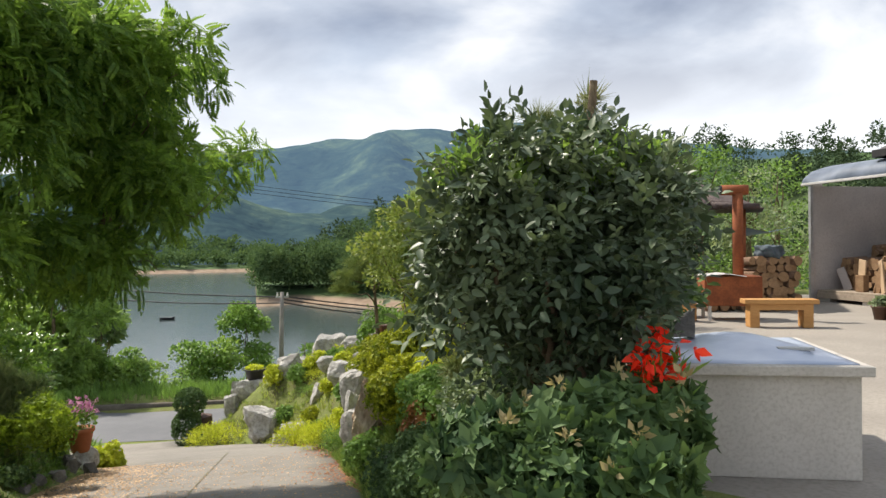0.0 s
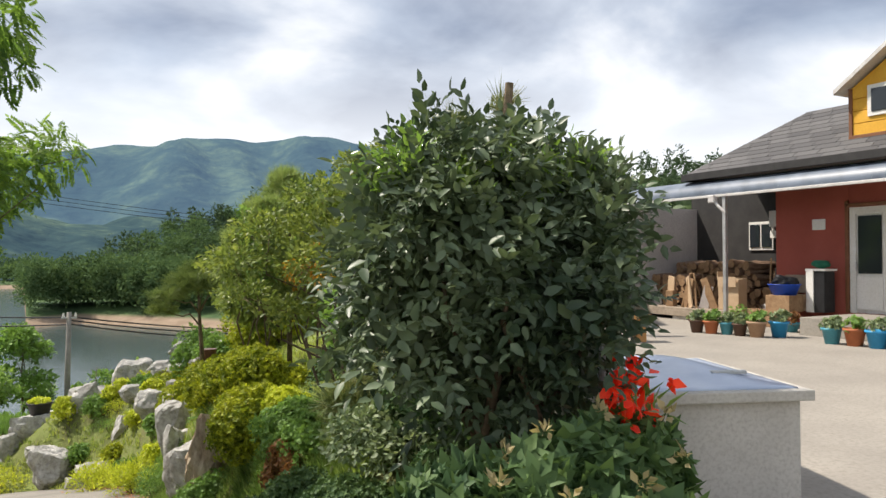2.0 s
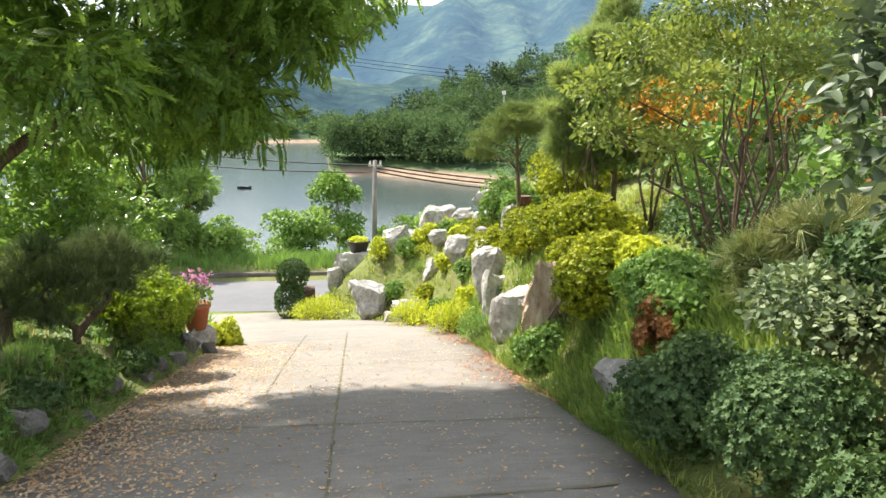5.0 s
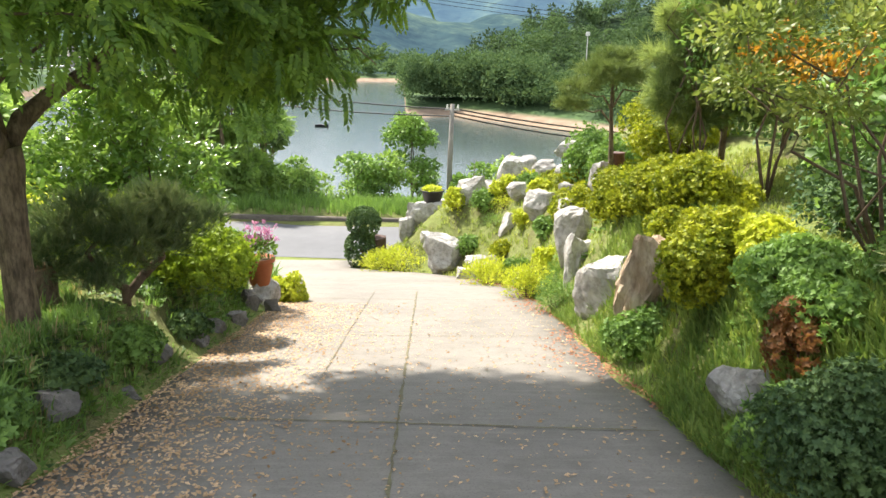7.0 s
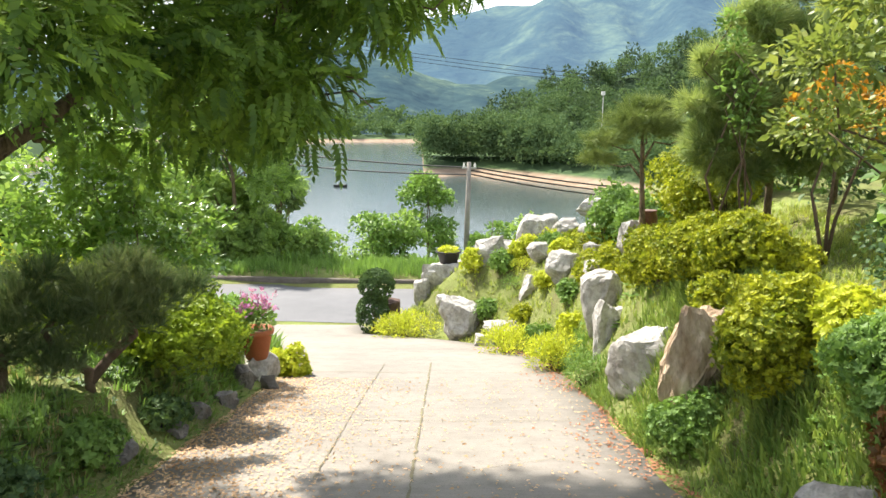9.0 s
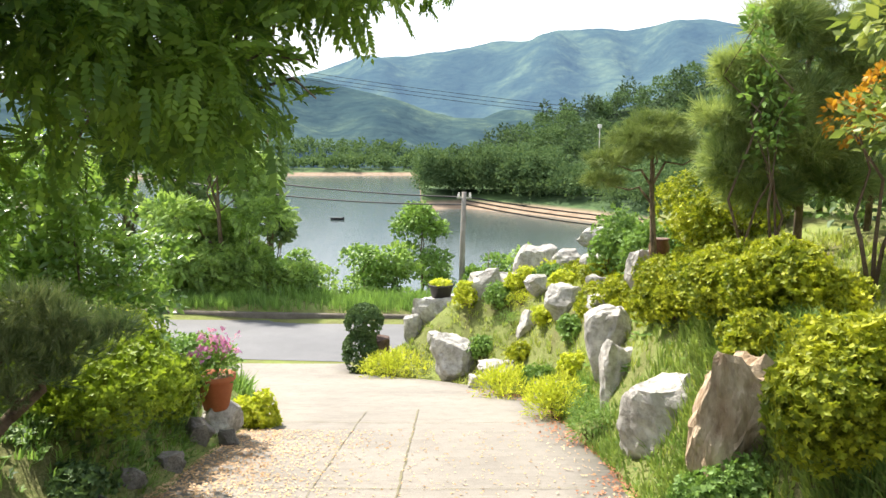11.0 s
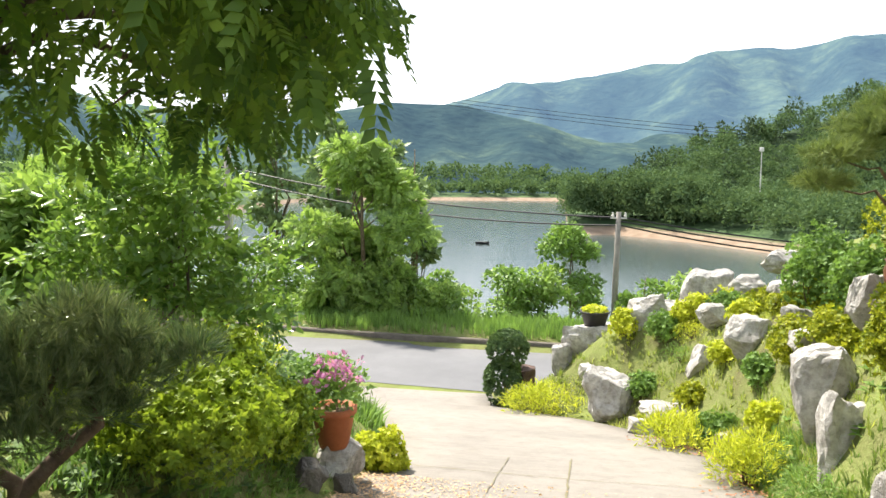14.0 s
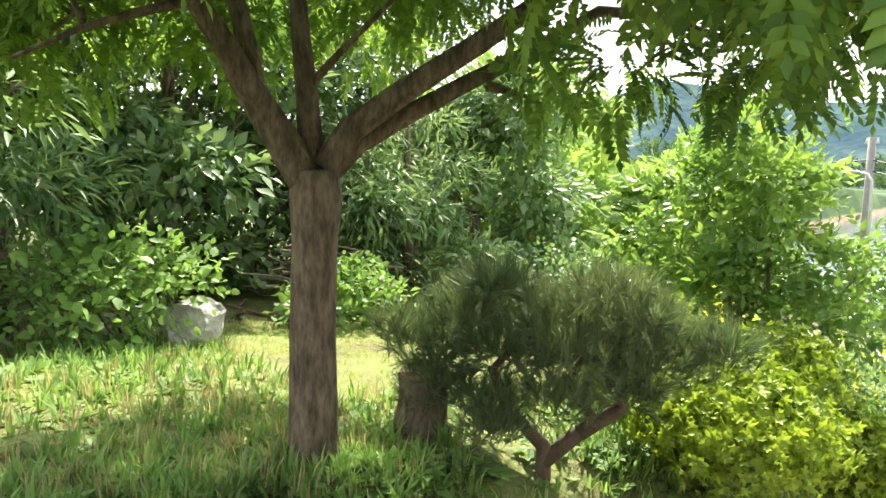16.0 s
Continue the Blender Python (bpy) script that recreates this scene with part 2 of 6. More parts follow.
RIDGES = [  # distance, spread, then bearing (degrees to the right) and height over the eye
    (1500, 420, [-50, -26, -20, -14, -8.4, -6.2, .7, 4, 6.7, 8.8, 10.8, 14, 17.3, 21, 30, 45, 80], [40, 60, 90, 110, 160, 181, 194, 214, 217, 231, 235, 230, 247, 235, 190, 150, 120]),
    (820, 170, [-60, -50, -46, -42, -38, -35, -31, -26, -20, -14.3, -9, -5, -2, 1, 8, 14, 30], [40, 58, 70, 93, 86, 72, 68, 62, 66, 79, 76, 62, 48, 36, 32, 25, 10]),
    (330, 70, [1.5, 4, 8, 13, 18, 24, 40, 70], [-16, -5, 6, 16, 25, 34, 34, 34]),
    (150, 50, [28, 34, 42, 50, 62, 80], [-13, 6, 11, 13, 15, 17]),
    (300, 90, [-80, -60, -45, -36, -28, -22], [8, 4, 2, -2, -8, -16]),
]


def far_z(x, y):
    """Lake bed, shores and hills beyond the road."""
    r = np.hypot(x, y)
    b = np.degrees(np.arctan2(x, y))
    h = np.full_like(r, -24.0)
    shore = np.interp(b, [-60, -38, -30, -24, -20, -1.6, -1.3, 2, 8, 14, 20, 30], [60, 110, 260, 430, 520, 520, 215, 222, 200, 175, 150, 90])
    h = np.where(r > shore - 12, -16 + np.clip((r - shore) * 0.22, -8, 4.0 + 0 * r) + np.clip((r - shore) * 0.012, 0, 9), h)
    rough = 0.5 + 0.5 * np.sin(x * .021 + 1.3) * np.cos(y * .017) + 0.35 * np.sin(x * .061 + y * .043) + 0.25 * np.sin(x * .013 - y * .09)
    for dist, wide, bs, hs in RIDGES:
        top = np.interp(b, bs, hs, left=-24, right=hs[-1])
        top = top + 24
        d = (r - dist) / wide
        d = np.where(d > 0, d * 0.45, d)
        # spurs and gullies run down from the crest
        spur = .5 + .3 * np.sin(b * .5 + dist + .9 * np.sin(r * .004)) + .2 * np.sin(b * 1.13 + 1.3 * np.sin(r * .0063 + b * .3))
        k = np.exp(-d * d) * top * (1 + 0.02 * (rough - 0.5) - 0.26 * (1 - spur) * np.clip(-d * 2.0, 0, 1) + 0.10 * (rough - 0.5) * np.clip(-d, 0, 1.2))
        h = np.where(r > shore - 4, np.maximum(h, k - 22), h)
    return h


def ground_z(x, y):
    x, y = np.asarray(x, float), np.asarray(y, float)
    d = drive_z(y)
    wide = np.interp(y, [10, 14, 18], [1.05, 1.5, 2.8])
    bank_r = smooth01(0.03, 1, (x - edge_r(y)) / wide)
    bank_l = smooth01(0.0, 0.65, edge_l(y) - x)
    near = d + (right_z(x, y) - d) * bank_r + (left_z(x, y) - d) * bank_l
    bump = 0.03 * np.sin(x * 2.3 + y) * np.cos(y * 1.9 - x * .7)
    near = near + bump * np.clip(bank_r + bank_l, 0, 1) * smooth01(3.4, 3.0, x)
    # across the road: verge, then down to the water
    yv = y + .06 * x - .006 * np.clip(-x - 3, 0, 14) ** 2
    verge = np.interp(yv, [19.2, 23.2, 23.6, 25.5, 30, 42, 60, 90], [-4, -4, -3.72, -3.75, -6.0, -11.5, -17.5, -24])
    low = np.where(y > 19.2, np.where(x < 2.5, verge, np.minimum(verge + 1.5 * smooth01(2.5, 8, x), right_z(x, y))), near)
    w = smooth01(60, 85, np.hypot(x, y))
    return low * (1 - w) + far_z(x, y) * w


def spread(lo, hi, centre, fine, growth):
    """Grid lines, fine round the centre and wider further off."""
    out = [centre]
    s = fine
    while out[-1] < hi:
        out.append(out[-1] + s)
        s = max(fine, abs(out[-1] - centre) * growth)
    s = fine
    while out[0] > lo:
        out.insert(0, out[0] - s)
        s = max(fine, abs(out[0] - centre) * growth)
    return np.array(out)


gx = spread(-3600, 3600, 0, 0.24, 0.036)
gy = spread(-1800, 3800, 6, 0.24, 0.031)
GX, GY = np.meshgrid(gx, gy)
GZ = ground_z(GX, GY)
under = (GX > edge_l(GY) + .05) & (GX < edge_r(GY) - .05) & (GY < 19.2) & (GY > -30)
GZ = np.where(under, GZ - 0.12, GZ)
ny, nx = GX.shape
idx = np.arange(nx * ny).reshape(ny, nx)
quads = np.stack([idx[:-1, :-1], idx[:-1, 1:], idx[1:, 1:], idx[1:, :-1]], -1).reshape(-1, 4)

k = Mat("ground_cover")
pos_ = k.node("ShaderNodeNewGeometry").outputs["Position"]


def at_scale(scale, detail=5, rough=0.6):
    here = k.node("ShaderNodeNewGeometry").outputs["Position"]
    n = k.node("ShaderNodeTexNoise")
    n.inputs["Scale"].default_value, n.inputs["Detail"].default_value, n.inputs["Roughness"].default_value = scale, detail, rough
    k.link(here, n.inputs["Vector"])
    return n.outputs["Fac"]


grassy = k.ramp(at_scale(1.1), (0.3, (0.10, 0.085, 0.045)), (0.45, (0.13, 0.15, 0.045)), (0.7, (0.19, 0.25, 0.06)))
grassy = k.mix(k.ramp(at_scale(45), (0.45, (0, 0, 0)), (0.7, (0.6, 0.6, 0.6))), grassy, (0.26, 0.24, 0.11))
woody = k.ramp(at_scale(0.035, 9, 0.72), (0.34, (0.022, 0.045, 0.022)), (0.5, (0.05, 0.09, 0.035)), (0.62, (0.10, 0.16, 0.055)))
lenp = k.node("ShaderNodeVectorMath", operation="LENGTH")
k.link(pos_, lenp.inputs[0])
farw = k.node("ShaderNodeMapRange")
farw.inputs[1].default_value, farw.inputs[2].default_value = 60, 160
k.link(lenp.outputs["Value"], farw.inputs[0])
sepz = k.node("ShaderNodeSeparateXYZ")
k.link(pos_, sepz.inputs[0])
shorez = k.node("ShaderNodeMapRange")
shorez.inputs[1].default_value, shorez.inputs[2].default_value = -14.4, -13.6
k.link(sepz.outputs[2], shorez.inputs[0])
bare = k.ramp(at_scale(0.25, 6), (0.35, (0.20, 0.145, 0.10)), (0.65, (0.29, 0.22, 0.16)))
col = k.mix(farw.outputs[0], grassy, woody)
col = k.mix(shorez.outputs[0], bare, col)
k.set(col, 0.95, 0, 0.2)
k.bump(k.mix(farw.outputs[0], at_scale(30), at_scale(0.12, 8, 0.7)), 0.6, 0.05)
M_GROUND = k.m
def hill_mat(name, haze_glow, crown):
    """Wooded hillside; haze is painted in as bluish colour and a glow, stronger with distance."""
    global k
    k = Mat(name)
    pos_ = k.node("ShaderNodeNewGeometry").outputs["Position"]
    # bluish tones carry the haze; the palest imitates sunlit patches of the slope
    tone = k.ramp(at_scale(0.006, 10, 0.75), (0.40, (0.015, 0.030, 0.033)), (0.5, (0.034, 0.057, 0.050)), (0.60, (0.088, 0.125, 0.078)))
    crowns = k.node("ShaderNodeTexVoronoi")
    crowns.inputs["Scale"].default_value = crown
    k.link(pos_, crowns.inputs["Vector"])
    # shade between tree crowns put into the colour as a darker tone
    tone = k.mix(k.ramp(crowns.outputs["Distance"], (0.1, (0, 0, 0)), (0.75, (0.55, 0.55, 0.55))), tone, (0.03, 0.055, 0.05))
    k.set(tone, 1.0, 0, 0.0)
    bumpy = k.node("ShaderNodeBump", invert=True)
    bumpy.inputs["Strength"].default_value, bumpy.inputs["Distance"].default_value = 0.3, 5.0
    k.link(crowns.outputs["Distance"], bumpy.inputs["Height"])
    gully = k.node("ShaderNodeBump")
    gully.inputs["Strength"].default_value, gully.inputs["Distance"].default_value = 0.4, 60.0
    k.link(at_scale(0.007, 5, 0.55), gully.inputs["Height"])
    k.link(gully.outputs[0], bumpy.inputs["Normal"])
    k.link(bumpy.outputs[0], k.b.inputs["Normal"])
    # haze as blue emission of the hillside itself, which is no light source
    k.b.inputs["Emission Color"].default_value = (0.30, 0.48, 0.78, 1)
    k.b.inputs["Emission Strength"].default_value = haze_glow
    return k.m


M_HILL, M_HILL_NEAR = hill_mat("hazy_mountain_wood", .18, .06), hill_mat("hazy_hill_wood", .07, .09)
centre = np.hypot(GX, GY).ravel()[quads].mean(1)
ground = put_mesh("ground", np.stack([GX, GY, GZ], -1), quads[centre <= 560], M_GROUND, smooth=True)
tagged(ground, "uneven earth and grass that falls away to the lake", "ground", kind="structure")
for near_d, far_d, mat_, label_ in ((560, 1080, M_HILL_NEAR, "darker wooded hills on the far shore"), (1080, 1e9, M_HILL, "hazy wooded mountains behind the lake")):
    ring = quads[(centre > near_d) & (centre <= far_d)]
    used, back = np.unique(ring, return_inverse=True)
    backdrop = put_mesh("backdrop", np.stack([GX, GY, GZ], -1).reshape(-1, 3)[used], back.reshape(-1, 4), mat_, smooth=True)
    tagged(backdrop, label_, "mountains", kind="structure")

k = Mat("lake_water")
k.set((0.06, 0.085, 0.085), 0.14, 0, 0.6)
k.bump(k.noise(0.5, 4, stretch=(1, 2.0, 1)), 0.12, 0.4)
M_WATER = k.m
lake = put_mesh("water", [(-700, 20, -16), (700, 20, -16), (700, 900, -16), (-700, 900, -16)], [(0, 1, 2, 3)], M_WATER)
tagged(lake, "calm grey-green lake water reflecting the sky", "lake", kind="structure")

# drive: a long concrete slab, thick, with its own rough edge
ys = np.concatenate([np.arange(-30, -3, 3.0), np.arange(-3, 19.3, 0.3)])
vs, fs = [], []
for i, y in enumerate(ys):
    wob = 0.06 * math.sin(y * 1.7) + 0.04 * math.sin(y * 4.1)
    wobr = 0.05 * math.sin(y * 1.3 + 2) + 0.04 * math.sin(y * 3.7)
    lo, hi = float(edge_l(y)) + wob, float(edge_r(y)) + wobr
    xs = [lo + (hi - lo) * u_ for u_ in (0, .2, .38, .54, .7, .86, 1)]
    z = float(drive_z(y)) + 0.012
    row = [(x, y, z + 0.008 * math.cos(x)) for x in xs]
    row = [(xs[0] - .02, y, z - .16)] + row + [(xs[-1] + .02, y, z - .16)]
    vs += row
    if i:
        a, b = (i - 1) * 9, i * 9
        fs += [(a + j, a + j + 1, b + j + 1, b + j) for j in range(8)]
drive = put_mesh("drive", vs, fs, M_DRIVE, smooth=True)
tagged(drive, "worn pale concrete drive sloping down to the road", "driveway", kind="structure")

# road across the foot of the drive
vs, fs = [], []
xs = np.concatenate([np.arange(-60, -12, 4.0), np.arange(-12, 14, 1.0), np.arange(14, 60, 4.0)])
for i, x in enumerate(xs):
    bend = 0.006 * max(0, -x - 3) ** 2
    vs += [(x, 19.2 - 0.075 * x + bend, -3.99), (x, 21.2 - .07 * x + bend, -3.965), (x, 23.25 - .06 * x + bend, -3.985), (x, 23.25 - .06 * x + bend, -4.2)]
    if i:
        a, b = (i - 1) * 4, i * 4
        fs += [(a + j, b + j, b + j + 1, a + j + 1) for j in range(3)]
road = put_mesh("road", vs, fs, M_ASPHALT)
tagged(road, "grey asphalt lane along the lake side", "road", kind="structure")

# yard of the house: one slab with a stepped outline
yard_bm = bmesh.new()
outline = [(2.75, -8), (18.5, -8), (18.5, 13.2), (8.4, 13.2), (6.2, 9.4), (4.9, 5.2), (4.3, 2.7), (2.75, 2.4)]
top = yard_bm.faces.new([yard_bm.verts.new((x, y, 0.006)) for x, y in outline])
ext = bmesh.ops.extrude_face_region(yard_bm, geom=[top])
for v in [g for g in ext["geom"] if isinstance(g, bmesh.types.BMVert)]:
    v.co.z = -0.3
bmesh.ops.recalc_face_normals(yard_bm, faces=yard_bm.faces)
yard = part("yard", yard_bm, M_CONCRETE)
tagged(yard, "pale sunlit concrete yard in front of the house", "yard", kind="structure")

# joints and cracks in the drive: narrow weedy seams
M_SEAM = rough_mat("weedy_seam", (0.15, 0.135, 0.09), (0.22, 0.205, 0.12), (0.10, 0.085, 0.055), 8.0, 0.95, 0.5, 0.01, 50)


def seam(points, width, seed):
    r = np.random.default_rng(seed)
    pts_ = []
    for (x0, y0), (x1, y1) in zip(points, points[1:]):
        n_ = max(2, int(math.hypot(x1 - x0, y1 - y0) / .09))
        pts_ += [(x0 + (x1 - x0) * i / n_ + r.normal() * .005, y0 + (y1 - y0) * i / n_ + r.normal() * .005) for i in range(n_)]
    vs_, fs_ = [], []
    for i, (x, y) in enumerate(pts_):
        a = pts_[min(i + 1, len(pts_) - 1)]
        b = pts_[max(i - 1, 0)]
        dx, dy = a[0] - b[0], a[1] - b[1]
        ln = math.hypot(dx, dy) or 1
        w = width * r.uniform(.3, 1.2)
        z = float(drive_z(y)) + .027
        vs_ += [(x - dy / ln * w, y + dx / ln * w, z), (x + dy / ln * w, y - dx / ln * w, z)]
        if i:
            fs_.append((2 * i - 2, 2 * i - 1, 2 * i + 1, 2 * i))
    return put_mesh("seam", vs_, fs_, M_SEAM, drive)


seam([(-.16, 1.5), (-.13, 5.2), (-.1, 8), (-.05, 12.1)], .012, 1)
seam([(-.78, 6.4), (-.75, 9.4), (-.71, 11.9)], .005, 2)
seam([(-1.8, 5.32), (-.2, 5.2), (1.6, 5.05)], .010, 3)
seam([(-1.9, 3.5), (0, 3.42), (1.5, 3.5)], .012, 4)
seam([(-1.9, 8.2), (0, 8.1), (1.6, 8.15)], .005, 5)
seam([(-1.9, 11.0), (0, 10.9), (1.6, 11.0)], .005, 6)
seam([(.3, 6.6), (.9, 6.9), (1.5, 6.7)], .004, 7)

# ---------------------------------------------------------------- plants
rng = np.random.default_rng(7)


def unit(v):
    return v / np.maximum(np.linalg.norm(v, axis=-1, keepdims=True), 1e-9)


def scatter(tv, tf, pos, axis, normal, size):
    """Copies of a small template set at places; the template's x runs along axis, its z along normal."""
    a = unit(axis)
    n = normal - (normal * a).sum(1, keepdims=True) * a
    n = unit(n + 1e-6)
    b = np.cross(n, a)
    rot = np.stack([a, b, n], 2) * np.asarray(size).reshape(-1, 1, 1)
    v = np.einsum("nij,kj->nki", rot, tv) + pos[:, None, :]
    f_ = tf[None] + (np.arange(len(pos)) * len(tv))[:, None, None]
    return v.reshape(-1, 3), f_.reshape(-1, tf.shape[1])


LEAF = (np.array([(0, 0, 0), (.45, .27, .07), (1, 0, -.06), (.45, -.27, .07)]), np.array([(0, 2, 1), (0, 3, 2)]))
BROAD = (np.array([(0, 0, 0), (.3, .33, .07), (.68, .26, .03), (1, 0, -.12), (.68, -.26, .03), (.3, -.33, .07), (.5, 0, -.02)]),
         np.array([(0, 6, 1), (1, 6, 2), (2, 6, 3), (3, 6, 4), (4, 6, 5), (5, 6, 0)]))
NARROW = (np.array([(0, 0, 0), (.4, .1, .03), (1, 0, -.12), (.4, -.1, .03)]), np.array([(0, 2, 1), (0, 3, 2)]))


def pinnate(pairs, spread_, droop, width=0.3, reach=.42):
    """A feathered leaf: leaflets in pairs along a hanging rib."""
    vs_, fs_ = [], []
    for i in range(pairs * 2 + 1):
        u = (i // 2 + 1) / (pairs + 1) if i < pairs * 2 else 1.0
        side = 0 if i == pairs * 2 else (1 if i % 2 else -1)
        root = np.array([u * .85, 0, -droop * u * u])
        ang = side * spread_ * (1.15 - .35 * u)
        d = np.array([math.cos(ang), math.sin(ang), -.35 * droop - .25])
        ln = reach * (1 - .35 * abs(u - .45))
        w = np.array([-math.sin(ang), math.cos(ang), 0]) * ln * width
        m = root + d * ln * .45
        k0 = len(vs_)
        vs_ += [root, m + w + (0, 0, .02), root + d * ln, m - w + (0, 0, .02)]
        fs_ += [(k0, k0 + 2, k0 + 1), (k0, k0 + 3, k0 + 2)]
    return np.array(vs_), np.array(fs_)


def needles(n, spread_, seed, width=.012):
    r = np.random.default_rng(seed)
    vs_, fs_ = [], []
    for i in range(n):
        a, s_ = r.uniform(0, 2 * math.pi), spread_ * math.sqrt(r.uniform(0.02, 1))
        d = np.array([1, math.cos(a) * s_, math.sin(a) * s_])
        d = d / np.linalg.norm(d) * r.uniform(.7, 1)
        w = np.cross(d, r.normal(size=3))
        w = w / np.linalg.norm(w) * width
        k0 = len(vs_)
        root = np.array([r.uniform(-.5, .1), 0, 0])
        vs_ += [root - w, root + w, root + d]
        fs_.append((k0, k0 + 1, k0 + 2))
    return np.array(vs_), np.array(fs_)


def blades(n, seed, lean=.5, width=.035):
    """A tuft of grass: bent blades of two pieces; grows along x."""
    r = np.random.default_rng(seed)
    vs_, fs_ = [], []
    for i in range(n):
        a, s_ = r.uniform(0, 2 * math.pi), lean * r.uniform(.2, 1)
        out = np.array([0, math.cos(a), math.sin(a)])
        w = np.array([0, -math.sin(a), math.cos(a)]) * width * r.uniform(.6, 1.3)
        h = r.uniform(.55, 1)
        root = out * r.uniform(0, .25)
        mid = root + np.array([.6 * h, 0, 0]) + out * s_ * .3
        tip = root + np.array([h * (1 - .25 * s_), 0, 0]) + out * s_
        k0 = len(vs_)
        vs_ += [root - w, root + w, mid - w * .8, mid + w * .8, tip]
        fs_ += [(k0, k0 + 1, k0 + 3), (k0, k0 + 3, k0 + 2), (k0 + 2, k0 + 3, k0 + 4)]
    return np.array(vs_), np.array(fs_)


def whorl(n, seed, tilt=.55, shape=LEAF):
    """A rosette of leaves round a shoot that points along x."""
    r = np.random.default_rng(seed)
    vs_, fs_ = [], []
    for i in range(n):
        a = 2 * math.pi * i / n + r.uniform(-.3, .3)
        t_ = tilt + r.uniform(-.25, .25)
        d = np.array([t_, math.cos(a), math.sin(a)])
        d = d / np.linalg.norm(d)
        nn = np.array([1, -math.cos(a) * t_, -math.sin(a) * t_])
        v_, f_ = scatter(*shape, np.zeros((1, 3)), d[None], nn[None], [r.uniform(.75, 1.1)])
        fs_ += [tuple(q + len(vs_)) for q in f_]
        vs_ += list(v_)
    return np.array(vs_), np.array(fs_)




def sprig(n, seed, leaf=.4, arch=.35, wide=1.0):
    """A leafy shoot: pointed leaves set in turn along an arching stem that grows along x."""
    r = np.random.default_rng(seed)
    v0 = BROAD[0] * (1, wide, 1)
    vs_, fs_ = [], []
    for i in range(n):
        u = (i + .4) / n
        a = i * 2.4 + r.uniform(-.3, .3)
        side = np.array([0, math.cos(a), math.sin(a) * .6])
        d = unit(side + np.array([.55 + .5 * u, 0, -.25]))
        v_, f_ = scatter(v0, BROAD[1], np.array([[u, 0, -arch * u * u]]), d[None], np.array([[.2, 0, 1.0]]) + r.normal(size=(1, 3)) * .2, [leaf * (1.1 - .45 * abs(u - .4)) * r.uniform(.8, 1.1)])
        fs_ += [tuple(q + len(vs_)) for q in f_]
        vs_ += list(v_)
    return np.array(vs_), np.array(fs_)


SPRIG = sprig(7, 12, .42, .3, .72)
PINNATE = pinnate(7, 1.05, .4, .27, .29)
FEATHER = pinnate(6, 1.2, .3, .24)
TUFT = needles(18, .8, 3, .021)
BRUSH = needles(16, .42, 8, .015)
GRASS = blades(6, 4, .5, .045)
TALLGRASS = blades(6, 9, .35, .024)
SHOOT = whorl(6, 2, .5)
PALM = whorl(6, 14, .3)


def leaves_on(clumps, n, size, shape, droop=0.2, up=0.6, shell=0.72, vary=.35, out=1.0, seed=1):
    """Leaves over the shells of clumps (x, y, z, rx, ry, rz): an uneven crown with gaps between the clumps."""
    r = np.random.default_rng(seed)
    c = np.array([k_[:3] for k_ in clumps], float)
    rad = np.array([k_[3:6] if len(k_) > 4 else (k_[3],) * 3 for k_ in clumps], float)
    w = (rad.prod(1)) ** (2 / 3)
    pick = r.choice(len(c), n, p=w / w.sum())
    d = unit(r.normal(size=(n, 3)))
    d[:, 2] = np.where((d[:, 2] < -.35) & (r.random(n) < .6), -d[:, 2], d[:, 2])
    depth = shell + (1.06 - shell) * r.random(n) ** .6
    pos_ = c[pick] + d * rad[pick] * depth[:, None]
    axis = unit(d * out + r.normal(size=(n, 3)) * .55 + np.array([0, 0, -droop]))
    normal = d * .5 + r.normal(size=(n, 3)) * .45 + np.array([0, 0, up])
    return scatter(*shape, pos_, axis, normal, size * (1 + vary * r.normal(size=n).clip(-1.5, 1.5)))


def lumps(x, y, z, rx, ry, rz, n, small=.5, seed=1, flat=0.15):
    """Clumps that fill a rounded, uneven body standing on z."""
    r = np.random.default_rng(seed)
    out = []
    for i in range(n):
        d = unit(r.normal(size=3))
        d[2] = abs(d[2])
        q = r.uniform(.45, .72)
        s_ = small * r.uniform(.75, 1.25)
        out.append((x + d[0] * rx * q, y + d[1] * ry * q, z + rz * (.22 + .5 * d[2] * r.uniform(.6, 1)), rx * s_, ry * s_, max(rz * s_ * .7, rx * s_ * .6)))
    return out


def stems_bm(base, tips, r0, r1=None, seed=1, sides=6, wob=.06, bm=None):
    """Bent stems from a base to each tip."""
    r = np.random.default_rng(seed)
    bm = bm or bmesh.new()
    base = np.array(base, float)
    for tip in tips:
        tip = np.array(tip[:3], float)
        ln = np.linalg.norm(tip - base)
        pts_ = [base + (tip - base) * u + np.array([0, 0, .10 * ln * math.sin(math.pi * u)]) + r.normal(size=3) * wob * ln * (u > 0) * (u < 1) for u in (0, .25, .5, .75, 1)]
        tube_bm(pts_, [r0 + ((r1 or r0 * .3) - r0) * u for u in (0, .25, .5, .75, 1)], sides, bm)
    return bm


